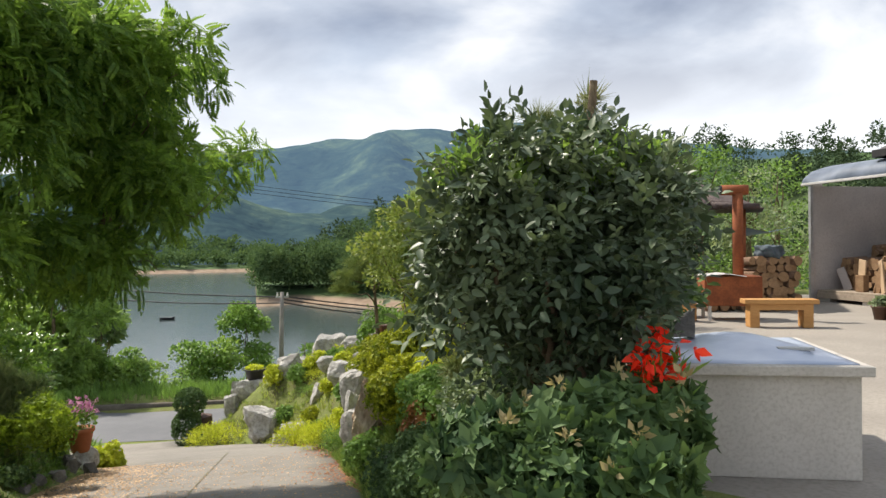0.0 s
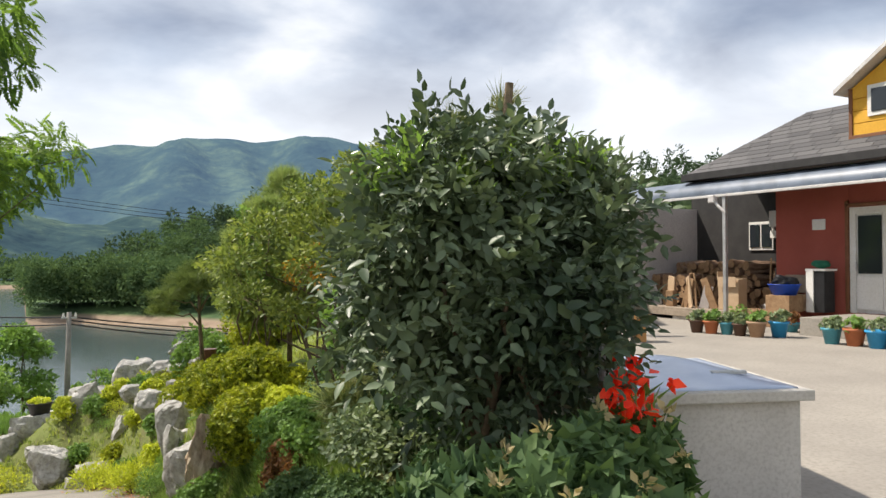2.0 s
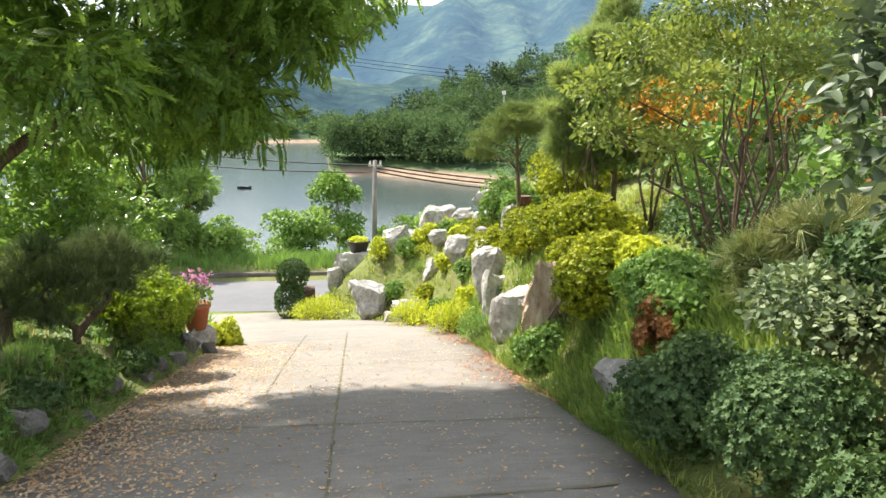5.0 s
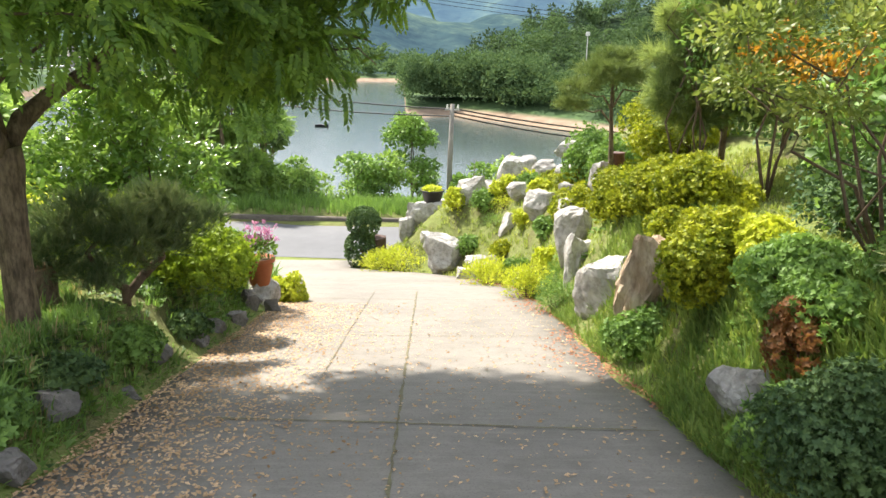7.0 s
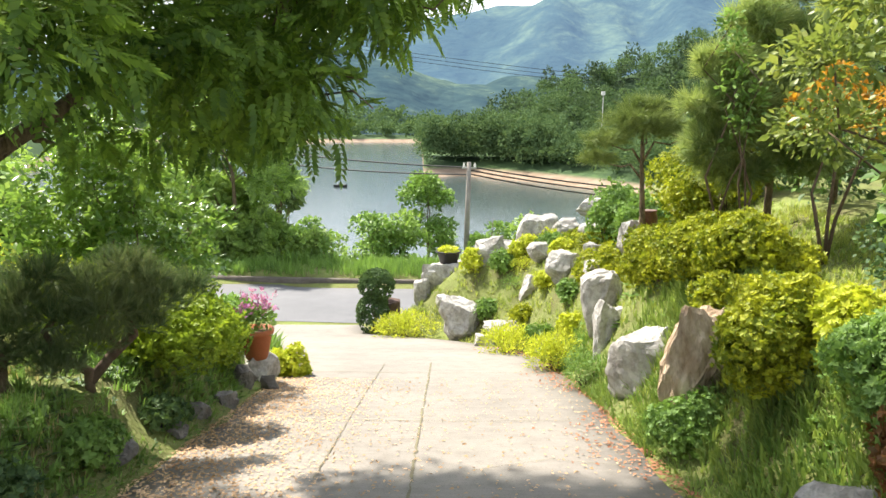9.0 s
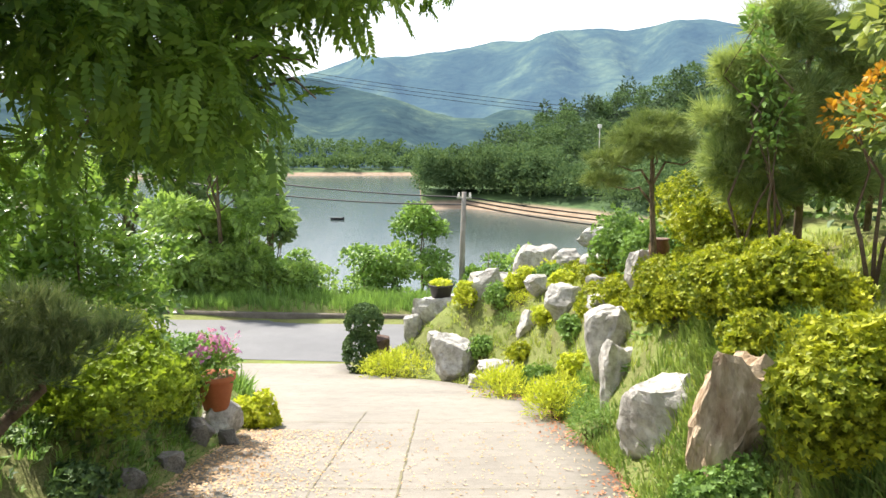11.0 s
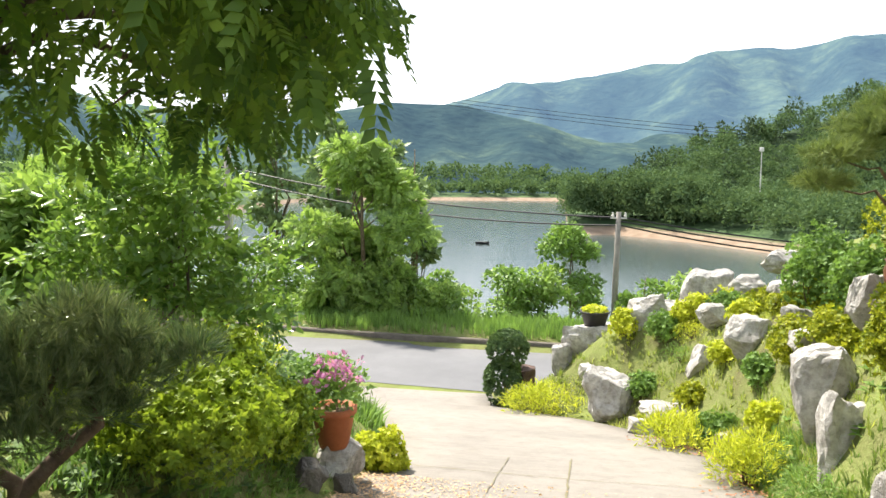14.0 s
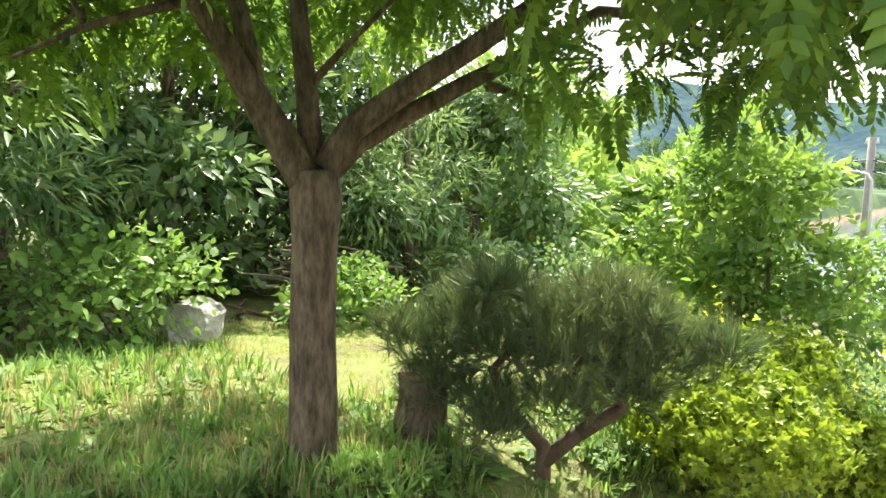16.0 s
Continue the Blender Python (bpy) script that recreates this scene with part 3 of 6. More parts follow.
def plant(name, base, label, category, clumps, n, size, shape, mat, group="", stem=0.012, stem_mat=None, seed=1, tips=7, part_name="crown", **kw):
    """A plant that stands at base: stems and a crown of many leaves (clumps in world places)."""
    ob = thing(name, *base, label, category, group)
    b = np.array(base)
    rel = [(k_[0] - b[0], k_[1] - b[1], k_[2] - b[2], *k_[3:]) for k_ in clumps]
    pickt = rel[:: max(1, len(rel) // tips)]
    part("stem", stems_bm((0, 0, -.06), pickt, stem, seed=seed), stem_mat or M_TWIG, ob, smooth=True)
    v, f_ = leaves_on(rel, n, size, shape, seed=seed, **kw)
    put_mesh(part_name, v, f_, mat, ob)
    return ob


def gz(x, y):
    return float(ground_z(x, y))


L_RED = leaf_mat("red_leaf", (0.07, 0.05, 0.018), (0.14, 0.06, 0.025), (0.20, 0.10, 0.035), 0.5, 0.4)
L_ORANGE = leaf_mat("orange_leaf", (0.14, 0.085, 0.01), (0.26, 0.14, 0.014), (0.34, 0.21, 0.02), 0.5, 0.4)
L_LIME = leaf_mat("lime_leaf", (0.16, 0.21, 0.02), (0.27, 0.34, 0.03), (0.42, 0.46, 0.05), 0.5, 0.45)
L_DARK = leaf_mat("dark_leaf", (0.022, 0.05, 0.02), (0.045, 0.085, 0.03), (0.085, 0.14, 0.042), 0.55, 0.25, 0.2)
L_PALE = leaf_mat("pale_leaf", (0.055, 0.09, 0.042), (0.11, 0.16, 0.075), (0.21, 0.26, 0.14), 0.5, 0.35)
L_MAGNOLIA = leaf_mat("glossy_leaf", (0.045, 0.10, 0.02), (0.09, 0.175, 0.03), (0.18, 0.28, 0.06), 0.25, 0.45, 0.6)
L_PINK = leaf_mat("pink_petal", (0.22, 0.06, 0.18), (0.32, 0.14, 0.28), (0.40, 0.26, 0.38), 0.5, 0.4)
L_LILY = leaf_mat("lily_petal", (0.45, 0.015, 0.008), (0.62, 0.03, 0.012), (0.75, 0.07, 0.02), 0.4, 0.35)
L_STRAW = leaf_mat("straw_blade", (0.11, 0.105, 0.045), (0.20, 0.185, 0.085), (0.31, 0.28, 0.15), 0.7, 0.35)

# --- the big tree beside the drive: feathered leaves over a forked trunk
TX, TY, TZ = -2.81, 5.91, -0.89
tree = thing("tree", TX, TY, TZ - .03, "tall feather-leaved tree with a forked grey-brown trunk beside the drive", "tree")
rel = lambda p: (p[0] - TX, p[1] - TY, p[2] - TZ + .03)
tb = tube_bm([rel(p) for p in [(-2.81, 5.90, -1.08), (-2.81, 5.91, -0.87), (-2.81, 5.91, -0.67), (-2.81, 5.91, -0.26), (-2.80, 5.92, 0.16), (-2.80, 5.93, 0.35), (-2.80, 5.92, 0.47)]], [.15, .122, .108, .100, .097, .112, .104], 18)
part("trunk", tb, M_BARK, tree, smooth=True)
BOUGHS = [
    ([(-2.81, 5.90, 0.42), (-2.82, 5.83, 0.53), (-2.83, 5.74, 0.67), (-2.81, 5.64, 0.81), (-2.81, 5.56, 0.95), (-2.81, 5.45, 1.11), (-2.79, 5.32, 1.35), (-2.72, 5.13, 1.67)], 0.088),
    ([(-2.84, 5.68, 0.73), (-2.86, 5.67, 0.93), (-2.91, 5.64, 1.15), (-3.02, 5.63, 1.44), (-3.12, 5.63, 1.93)], 0.055),
    ([(-2.81, 5.92, 0.47), (-2.86, 5.92, 0.76), (-2.90, 5.91, 1.04), (-2.93, 5.90, 1.33), (-3.10, 6.02, 1.82), (-3.24, 6.19, 2.35)], 0.058),
    ([(-2.78, 5.96, 0.47), (-2.75, 6.07, 0.64), (-2.60, 6.26, 0.81), (-2.39, 6.48, 0.99), (-2.28, 6.72, 1.17), (-2.22, 6.93, 1.32), (-2.12, 7.51, 1.60), (-2.07, 8.04, 1.81)], 0.068),
    ([(-2.79, 5.98, 0.45), (-2.77, 6.11, 0.58), (-2.73, 6.33, 0.71), (-2.64, 6.57, 0.85), (-2.55, 6.77, 0.96), (-2.46, 6.97, 1.08), (-2.38, 7.13, 1.19), (-2.29, 7.36, 1.19), (-2.06, 7.67, 1.06), (-1.81, 7.96, 1.07)], 0.052),
    ([(-2.86, 5.92, 0.81), (-2.77, 6.03, 0.96), (-2.58, 6.17, 1.15), (-2.42, 6.26, 1.31)], 0.02),
    ([(-2.81, 5.45, 1.11), (-2.71, 5.22, 1.02), (-2.63, 5.04, 0.94), (-2.55, 4.82, 0.81)], 0.022),
    ([(-2.81, 5.45, 1.11), (-2.62, 5.13, 1.15), (-2.45, 4.83, 1.11), (-2.35, 4.54, 1.06)], 0.035),
    ([(-2.60, 6.67, 0.85), (-2.56, 6.76, 0.83), (-2.55, 6.85, 0.81)], 0.026),
    ([(-2.28, 6.72, 1.17), (-1.89, 6.77, 1.19), (-1.50, 6.84, 1.15), (-1.15, 6.96, 1.13)], 0.03),
]
for pts_, r0 in BOUGHS:
    rr = [r0 * (1 - .72 * i / (len(pts_) - 1)) for i in range(len(pts_))]
    part("limb", tube_bm([rel(p) for p in pts_], rr, 10), M_BARK, tree, smooth=True)
r_ = np.random.default_rng(11)
cl_tree = [(-.9, 6.6, 1.0, .28), (-1.2, 7.2, 1.0, .3), (-.6, 6.3, 1.1, .28), (-1.45, 6.9, .78, .2), (-1.8, 6.75, .82, .2), (-2.2, 6.7, .85, .2), (-1.6, 7.4, .85, .24), (-1.05, 6.9, .9, .22), (-3.2, 4.9, 1.0, .34), (-2.9, 4.6, 1.05, .3), (-1.3, 5.6, 1.25, .34), (-1.1, 5.9, 1.0, .24), (-1.9, 5.2, 1.35, .3), (-3.4, 5.6, 1.15, .34),
           (-.3, 5.85, 1.05, .32), (-.7, 5.6, 1.3, .38), (.35, 5.9, 1.9, .34), (.1, 6.2, 1.65, .4), (-.35, 5.85, 1.2, .34), (-1.2, 5.3, 1.4, .38),
           (.85, 8.1, 2.5, .42), (.4, 7.7, 2.2, .5), (-.3, 7.5, 2.0, .5), (-.8, 5.9, 1.3, .4), (-1.5, 4.7, 1.25, .45), (-2.1, 4.5, 1.3, .45), (-1.3, 6.9, 1.35, .34), (-1.7, 7.3, 1.5, .3),
           (-.9, 7.4, 1.45, .3), (-3.2, 6.6, 1.35, .45), (-3.8, 6.0, 1.4, .5), (-3.6, 5.0, 1.4, .5), (-3.2, 4.6, 1.3, .45), (-4.3, 6.8, 1.5, .5), (-2.9, 6.4, 1.5, .4), (-1.9, 6.0, 1.6, .35)]
for i in range(120):
    d = unit(r_.normal(size=3))
    p = np.array([-1.75, 6.1, 2.75]) + d * np.array([2.5, 2.3, 1.7]) * r_.uniform(.55, 1.0)
    if np.linalg.norm(p - np.array([.1, np.clip(p[1], 3.0, 4.8), .5])) < 1.75:
        continue
    if p[0] > -.5 and p[2] > 3.35:
        continue
    if p[2] < 1.45 or (p[1] > 6.9 and p[0] < -1.2 and p[2] < 2.0) or (p[0] > .2 and p[1] < 4.6):
        continue
    cl_tree.append((*p, r_.uniform(.32, .55)))
tips = [c for c in cl_tree if c[2] < 3.6]
twb = bmesh.new()
ends = [np.array(pts_[-1]) for pts_, _ in BOUGHS] + [np.array(pts_[-2]) for pts_, _ in BOUGHS]
for c in tips[::2]:
    near_ = min(ends, key=lambda e_: np.linalg.norm(e_ - np.array(c[:3])))
    stems_bm(rel(near_), [rel(c)], .012, .004, seed=int(c[0] * 100) % 97, sides=5, bm=twb)
tagged(part("twig", twb, M_BARK, tree, smooth=True), kind="stuff")
cl_tree = [(c[0] - .3 * min(1, max(0, c[0] + 1.3)) - .12, c[1] + .12, *c[2:]) for c in cl_tree]
v, f_ = leaves_on([(*rel(c), c[3], c[3], c[3] * .75) for c in cl_tree], 25000, .16, PINNATE, droop=.55, up=.8, shell=.3, seed=5)
put_mesh("crown", v, f_, L_TREE, tree)

# --- the vine-clad shrub before the yard, peonies at its foot, red lilies
bush_cl = [(2.45, 1.75, 1.25, .62, .5, .55), (2.2, 1.6, 1.75, .45, .4, .35), (2.75, 1.85, 1.7, .5, .4, .38), (2.0, 1.55, 1.45, .42, .38, .36), (3.05, 1.95, 1.45, .40, .36, .34), (1.85, 1.5, 1.1, .32, .3, .32), (2.35, 1.6, .8, .45, .4, .38),
           (2.75, 1.75, .85, .42, .4, .4), (2.4, 1.7, 2.0, .42, .35, .22), (2.9, 1.9, 1.1, .38, .36, .36), (2.55, 1.35, 1.3, .42, .3, .5), (2.2, 1.35, 1.05, .36, .3, .4), (2.1, 1.8, 1.95, .3, .3, .2), (2.75, 1.8, 2.0, .34, .3, .16), (3.3, 2.0, 1.62, .22, .22, .2), (2.0, 1.45, .75, .25, .25, .25), (2.0, 1.4, 1.0, .3, .25, .3)]
bush_cl = [(a * .93 + .14, b + .22, c * .9 - .02, d * (.78 if c < 1 else .92), e_ * .92, g * .92) for a, b, c, d, e_, g in bush_cl]
rb_ = np.random.default_rng(91)
for i in range(46):
    d = unit(rb_.normal(size=3))
    p = np.array([2.43, 1.95, 1.25]) + d * np.array([.74, .6, .74]) * rb_.uniform(.85, 1.12)
    if p[2] > .45:
        bush_cl.append((*p, *(rb_.uniform(.08, .2) * np.ones(3))))
shrub = plant("vine_shrub", (2.5, 1.72, 0), "tall dark shrub overgrown with broad-leaved vine", "shrub", [q_ for q_ in bush_cl if q_[2] + q_[5] < 1.98 and (q_[2] > .95 or 2.2 < q_[0] < 2.7)], 3700, .165, SPRIG, L_BUSH, stem=.03, seed=21, tips=12, droop=.15, up=.8, shell=.45, out=.8)
top_cl = [(2.25 + .12 * i, 1.85 + .1 * math.sin(i * 2.1), 1.63 + .1 * math.sin(i * 1.7), .1, .1, .1) for i in [-4 + .5 * j_ for j_ in range(20)]]
v, f_ = leaves_on([(a - 2.5, b - 1.72, c, d, e_, g) for a, b, c, d, e_, g in top_cl], 210, .13, SPRIG, droop=-.7, up=.2, shell=.1, seed=23)
tagged(put_mesh("young_growth", v, f_, L_MAGNOLIA, shrub, "pale young shoots on top"), kind="stuff")
part("stake", tube_bm([(.1, -.35, 0), (.12, -.35, .92)], .016, 8), rough_mat("stake_metal", (.22, .24, .26), (.3, .32, .34), (.15, .14, .13), 8, .5, .2, .004), shrub, "grey metal stake")
pe = [(1.75, 1.0, .42, .28, .25, .2), (2.05, .95, .45, .3, .25, .22), (2.35, .98, .5, .3, .26, .24), (2.6, 1.05, .5, .28, .25, .22), (2.0, .75, .3, .3, .25, .2), (2.35, .75, .32, .3, .25, .2), (2.65, .85, .36, .24, .22, .2), (2.8, 1.1, .3, .18, .18, .2), (1.7, .8, .25, .25, .22, .16)]
pe = [(a - .02, b + .12, c * .82, d * .85, e_ * .85, g * .95) for a, b, c, d, e_, g in pe if 1.7 < a < 2.62]
peony = plant("peony", (2.25, .92, 0), "dark-leaved peony clump with spent brown flower heads", "flower", pe, 2300, .08, PALM, L_DARK, stem=.008, seed=31, droop=.1, up=.5, shell=.5)
fl = [(x - 2.2, y - .80, z * .98, .03) for x, y, z in [(1.72, .78, .55), (1.95, .68, .5), (2.0, .9, .68), (2.25, .66, .5), (2.5, .72, .56), (2.3, .95, .72), (2.6, .9, .68), (2.1, .6, .38), (1.85, .95, .6)]]
v, f_ = leaves_on(fl, 130, .04, LEAF, droop=-.4, shell=.1, seed=33)
tagged(put_mesh("spent_flower", v, f_, L_STRAW, peony, "withered straw-coloured flower heads"), kind="stuff")
lily = plant("lily", (2.68, 1.2, 0), "bright red lilies in bloom beside the trough", "flower", [(2.55, 1.2, .4, .12, .1, .28), (2.7, 1.2, .42, .12, .1, .3)], 160, .1, NARROW, L_GREEN, stem=.006, seed=35, tips=2)
fl = []
for i in range(26):
    fl.append((r_.uniform(-.2, .12), r_.uniform(-.1, .08), r_.uniform(.58, .86), .012))
v, f_ = leaves_on(fl, 170, .066, LEAF, droop=.1, up=.2, shell=.2, seed=36)
tagged(put_mesh("bloom", v, f_, L_LILY, lily, "red lily blooms"), kind="stuff")

# --- right-hand garden, from the top of the drive to the road
def mound(name, x, y, w, h, label, cat, n, size, mat, shape=SHOOT, deep=None, seed=1, base_z=None, k_=14, **kw):
    z0 = gz(x, y) if base_z is None else base_z
    w *= 1.12
    return plant(name, (x, y, z0), label, cat, lumps(x, y, z0 - .06, w / 2, (deep or w) / 2, h, k_, seed=seed), int(n * 1.9), size * .86, shape, mat, seed=seed, stem=.012, **{"shell": .55, **kw})


AZ = "clipped yellow-green azalea mound among the rocks"
for i, (x, y, w, h, n) in enumerate([(2.62, 9.95, .85, .62, 1200), (2.78, 9.25, .85, .66, 1300), (2.62, 8.75, .75, .6, 1400), (2.75, 8.15, .75, .58, 1300), (2.5, 9.75, .62, .55, 900), (2.5, 10.35, .5, .5, 700), (3.1, 8.15, .62, .45, 800), (2.45, 7.75, .5, .36, 700), (2.28, 6.35, .72, .74, 2000), (2.95, 10.7, .7, .5, 700), (2.55, 12.0, .7, .55, 600), (2.5, 13.2, .6, .5, 500), (3.1, 14.5, .8, .6, 500), (2.9, 15.9, .8, .6, 450), (3.6, 16.4, .9, .7, 450), (1.6, 14.9, .5, .36, 300)]):
    mound("azalea", x, y, w, h, AZ, "azalea", n * (1.5 if y < 10 else 1), .042 if y < 10 else .05, L_YELLOW, seed=40 + i, group="azaleas on the bank")
mound("azalea", 2.5, 5.92, .46, .42, "small bright yellow azalea on the bank", "azalea", 700, .042, L_LIME, seed=58, group="azaleas on the bank")
for i, (x, y, w, h, n, s_) in enumerate([(2.1, 2.95, .85, .56, 5200, .027), (1.9, 2.1, .68, .52, 4600, .025), (2.02, 3.82, .8, .58, 4600, .028), (2.42, 5.3, .75, .5, 2000, .04), (1.92, 6.85, .58, .46, 1700, .034), (2.75, 4.75, .5, .4, 700, .04), (2.95, 3.3, .9, .7, 1900, .042), (2.6, 2.6, .6, .45, 1500, .04), (3.35, 3.75, .9, .75, 1300, .045), (3.4, 2.9, 1.0, .8, 1300, .045)]):
    mound("low_shrub", x, y, w, h, "dense dark-green clipped shrub at the drive's edge", "shrub", n, s_, L_GREEN if 3 <= i < 6 else L_DARK, seed=60 + i, group="dark shrubs")
mound("pale_shrub", 2.55, 3.42, .8, .5, "shrub with pale grey-green lobed leaves", "shrub", 2000, .044, L_PALE, BROAD, seed=66)
mound("pale_shrub", 1.95, 1.42, .55, .46, "shrub with pale grey-green lobed leaves", "shrub", 1500, .042, L_PALE, BROAD, seed=67)
mound("azalea", 2.98, 8.45, .5, .5, "azalea mound with bronze young leaves", "azalea", 330, .042, L_RED, seed=56, group="azaleas on the bank")
for i, (x, y, w, h) in enumerate([(-2.28, 5.3, .5, .24), (-2.25, 6.25, .5, .26), (-2.2, 7.35, .45, .24), (-2.3, 4.4, .5, .24)]):
    mound("weed_clump", x, y, w, h, "low clump of dark-green weeds at the drive's edge", "weeds", 420, .045, (L_DARK, L_GREEN)[i % 2], seed=46 + i, group="weeds at the drive's edge")
mound("red_azalea", 2.22, 4.82, .56, .46, "azalea with rusty red-brown leaves", "azalea", 480, .04, L_RED, seed=68)
mound("low_shrub", 2.36, 4.9, .6, .4, "green azalea behind the rusty one", "azalea", 700, .04, L_GREEN, seed=59)
mound("low_shrub", 2.0, 4.35, .6, .34, "dense dark-green clipped shrub at the drive's edge", "shrub", 1300, .04, L_GREEN, seed=69, group="dark shrubs")
for i, (x, y, w, h) in enumerate([(3.55, 5.3, 1.0, .8), (3.4, 6.3, .9, .75), (3.9, 7.4, .9, .8), (3.75, 4.6, .8, .7)]):
    mound("dark_shrub", x, y, w, h, "loose dark-green shrub under the small tree", "shrub", 1100, .05, L_DARK, BROAD, seed=76 + i)
mound("low_shrub", 1.75, 9.9, .5, .5, "soft green feathery shrub before a tall rock", "shrub", 700, .06, L_GREEN, NARROW, seed=70)
mound("low_shrub", 1.62, 11.4, .7, .62, "soft green feathery shrub before a tall rock", "shrub", 1100, .075, L_LIME, NARROW, seed=71, droop=-.5)
mound("low_shrub", 1.2, 13.6, .9, .55, "tall yellow-green grassy weeds at the drive's edge", "weeds", 1000, .09, L_LIME, NARROW, seed=72, droop=-.6)
mound("low_shrub", -.55, 16.95, 1.3, .62, "low yellow-green feathery mound beside the drive", "shrub", 1700, .085, L_LIME, NARROW, seed=73, droop=-.5)
for i, (x, y, w, h) in enumerate([(1.0, 16.1, .55, .4), (.75, 17.3, .6, .55), (1.35, 16.7, .6, .45), (1.8, 16.7, .6, .5), (2.4, 16.3, .7, .5), (2.6, 17.3, .8, .7), (1.75, 13.6, .5, .4), (2.1, 12.8, .5, .36)]):
    mound("low_shrub", x, y, w, h, "small bright-green shrub between the garden rocks", "shrub", 560, .05, L_LIME if i % 2 else L_GREEN, seed=80 + i, group="shrubs between the rocks")
for i, (x, y, w, h) in enumerate([(1.05, 15.2, .5, .32), (1.55, 15.9, .55, .36), (2.05, 14.9, .5, .36), (1.5, 14.2, .5, .34), (2.2, 13.7, .5, .4), (1.75, 16.2, .45, .36), (2.7, 14.6, .55, .4), (.35, 16.9, .5, .34), (2.35, 15.6, .5, .36), (1.85, 12.9, .45, .4), (1.75, 12.2, .45, .4)]):
    mound("rockery_plant", x, y, w, h, "low rockery plant filling a gap between the rocks", "plant", 420, .05, (L_YELLOW, L_GREEN, L_LIME)[i % 3], (SHOOT, NARROW)[i % 2], seed=430 + i, group="plants between the rocks", droop=-.3)
for i, (x, y, w, h) in enumerate([(3.25, 13.2, .9, 1.1), (3.75, 12.9, .9, 1.15), (3.0, 14.4, .9, 1.3), (4.3, 12.6, 1.0, 1.2), (3.5, 15.4, 1.0, 1.2), (4.2, 14.5, 1.2, 1.2), (3.9, 17.5, 1.2, 1.0), (3.3, 18.2, .9, .8)]):
    mound("low_shrub", x, y, w, h, "rounded green shrub on top of the bank", "shrub", 800, .055, (L_GREEN, L_YELLOW)[i % 2], seed=90 + i)

# two-tiered clipped box at the foot of the drive
bx, by = -1.45, 18.05
bz = gz(bx, by)
plant("topiary", (bx, by, bz), "clipped two-tiered box topiary beside the road", "topiary", [(bx, by, bz + .45, .36, .36, .46), (bx + .08, by, bz + 1.12, .38, .38, .36)], 3000, .045, SHOOT, L_DARK, seed=95, stem=.03, shell=.85)

# thin-stemmed spreading tree
cx, cy = 2.95, 5.3
cz = gz(cx, cy)
cr_cl = [(cx + dx, cy + dy, z, r, r, r * .6) for dx, dy, z, r in [(-1.1, -.1, 1.25, .3), (-.75, .1, 1.55, .34), (-.3, 0, 1.85, .36), (.2, .1, 1.95, .36), (.7, .2, 1.8, .34), (-.5, -.3, 1.25, .32), (0, -.2, 1.5, .32), (.5, -.1, 1.4, .34), (-.95, .2, .95, .28), (.95, .3, 1.3, .3), (-.2, .4, 1.6, .34), (.3, .5, 2.15, .26), (-.65, -.2, .85, .25), (.05, .1, 2.2, .2), (.35, .05, 2.35, .16)]]
small_tree = plant("small_tree", (cx, cy, cz), "multi-stemmed small tree with thin brown branches", "tree", cr_cl, 11500, .047, LEAF, leaf_mat("small_tree_leaf", (.05, .085, .02), (.09, .14, .03), (.20, .24, .055), .4, .45), seed=97, stem=.014, tips=15, shell=.2, droop=.2)
# orange-leaved shrubs behind it
for i, (x, y, w, h) in enumerate([(4.1, 8.0, 1.2, 1.0), (4.9, 7.8, 1.2, 1.05), (3.7, 8.6, .7, 1.1)]):
    plant("orange_shrub", (x, y, gz(x, y)), "small tree with orange-yellow leaves", "tree", [(x + dx, y, h + dz, w * .3, w * .3, .2) for dx, dz in ((-.25, 0), (.25, .05), (0, .2))], 800, .05, BROAD, L_ORANGE, seed=100 + i, stem=.02)


def pine(x, y, label, pads, n, size, trunk, seed, lean=(0, 0), mat=None, tuft=TUFT):
    z0 = gz(x, y)
    ob = thing("pine_tree", x, y, z0, label, "pine tree")
    tops = max(p[2] for p in pads) - z0
    q = [(0, 0, -.1), (lean[0] * .4, lean[1] * .4, tops * .35), (lean[0] * .8, lean[1] * .6, tops * .65), (lean[0], lean[1], tops)]
    part("trunk", tube_bm(q, [trunk, trunk * .8, trunk * .55, trunk * .2], 10), M_BARK, ob, smooth=True)
    bmb = bmesh.new()
    for p in pads:
        u = min(.95, max(.25, (p[2] - z0) / tops * .8))
        k0 = np.array([lean[0] * u, lean[1] * u, tops * u])
        stems_bm(k0, [(p[0] - x, p[1] - y, p[2] - z0)], trunk * .35, trunk * .1, seed=seed, bm=bmb)
    tagged(part("branch", bmb, M_BARK, ob, smooth=True), kind="stuff")
    v_, f2 = leaves_on([(p[0] - x, p[1] - y, p[2] - z0, *p[3:]) for p in pads], n, size, tuft, droop=-.35, up=.3, shell=.25, seed=seed)
    put_mesh("needles", v_, f2, mat or L_PINE, ob)
    return ob


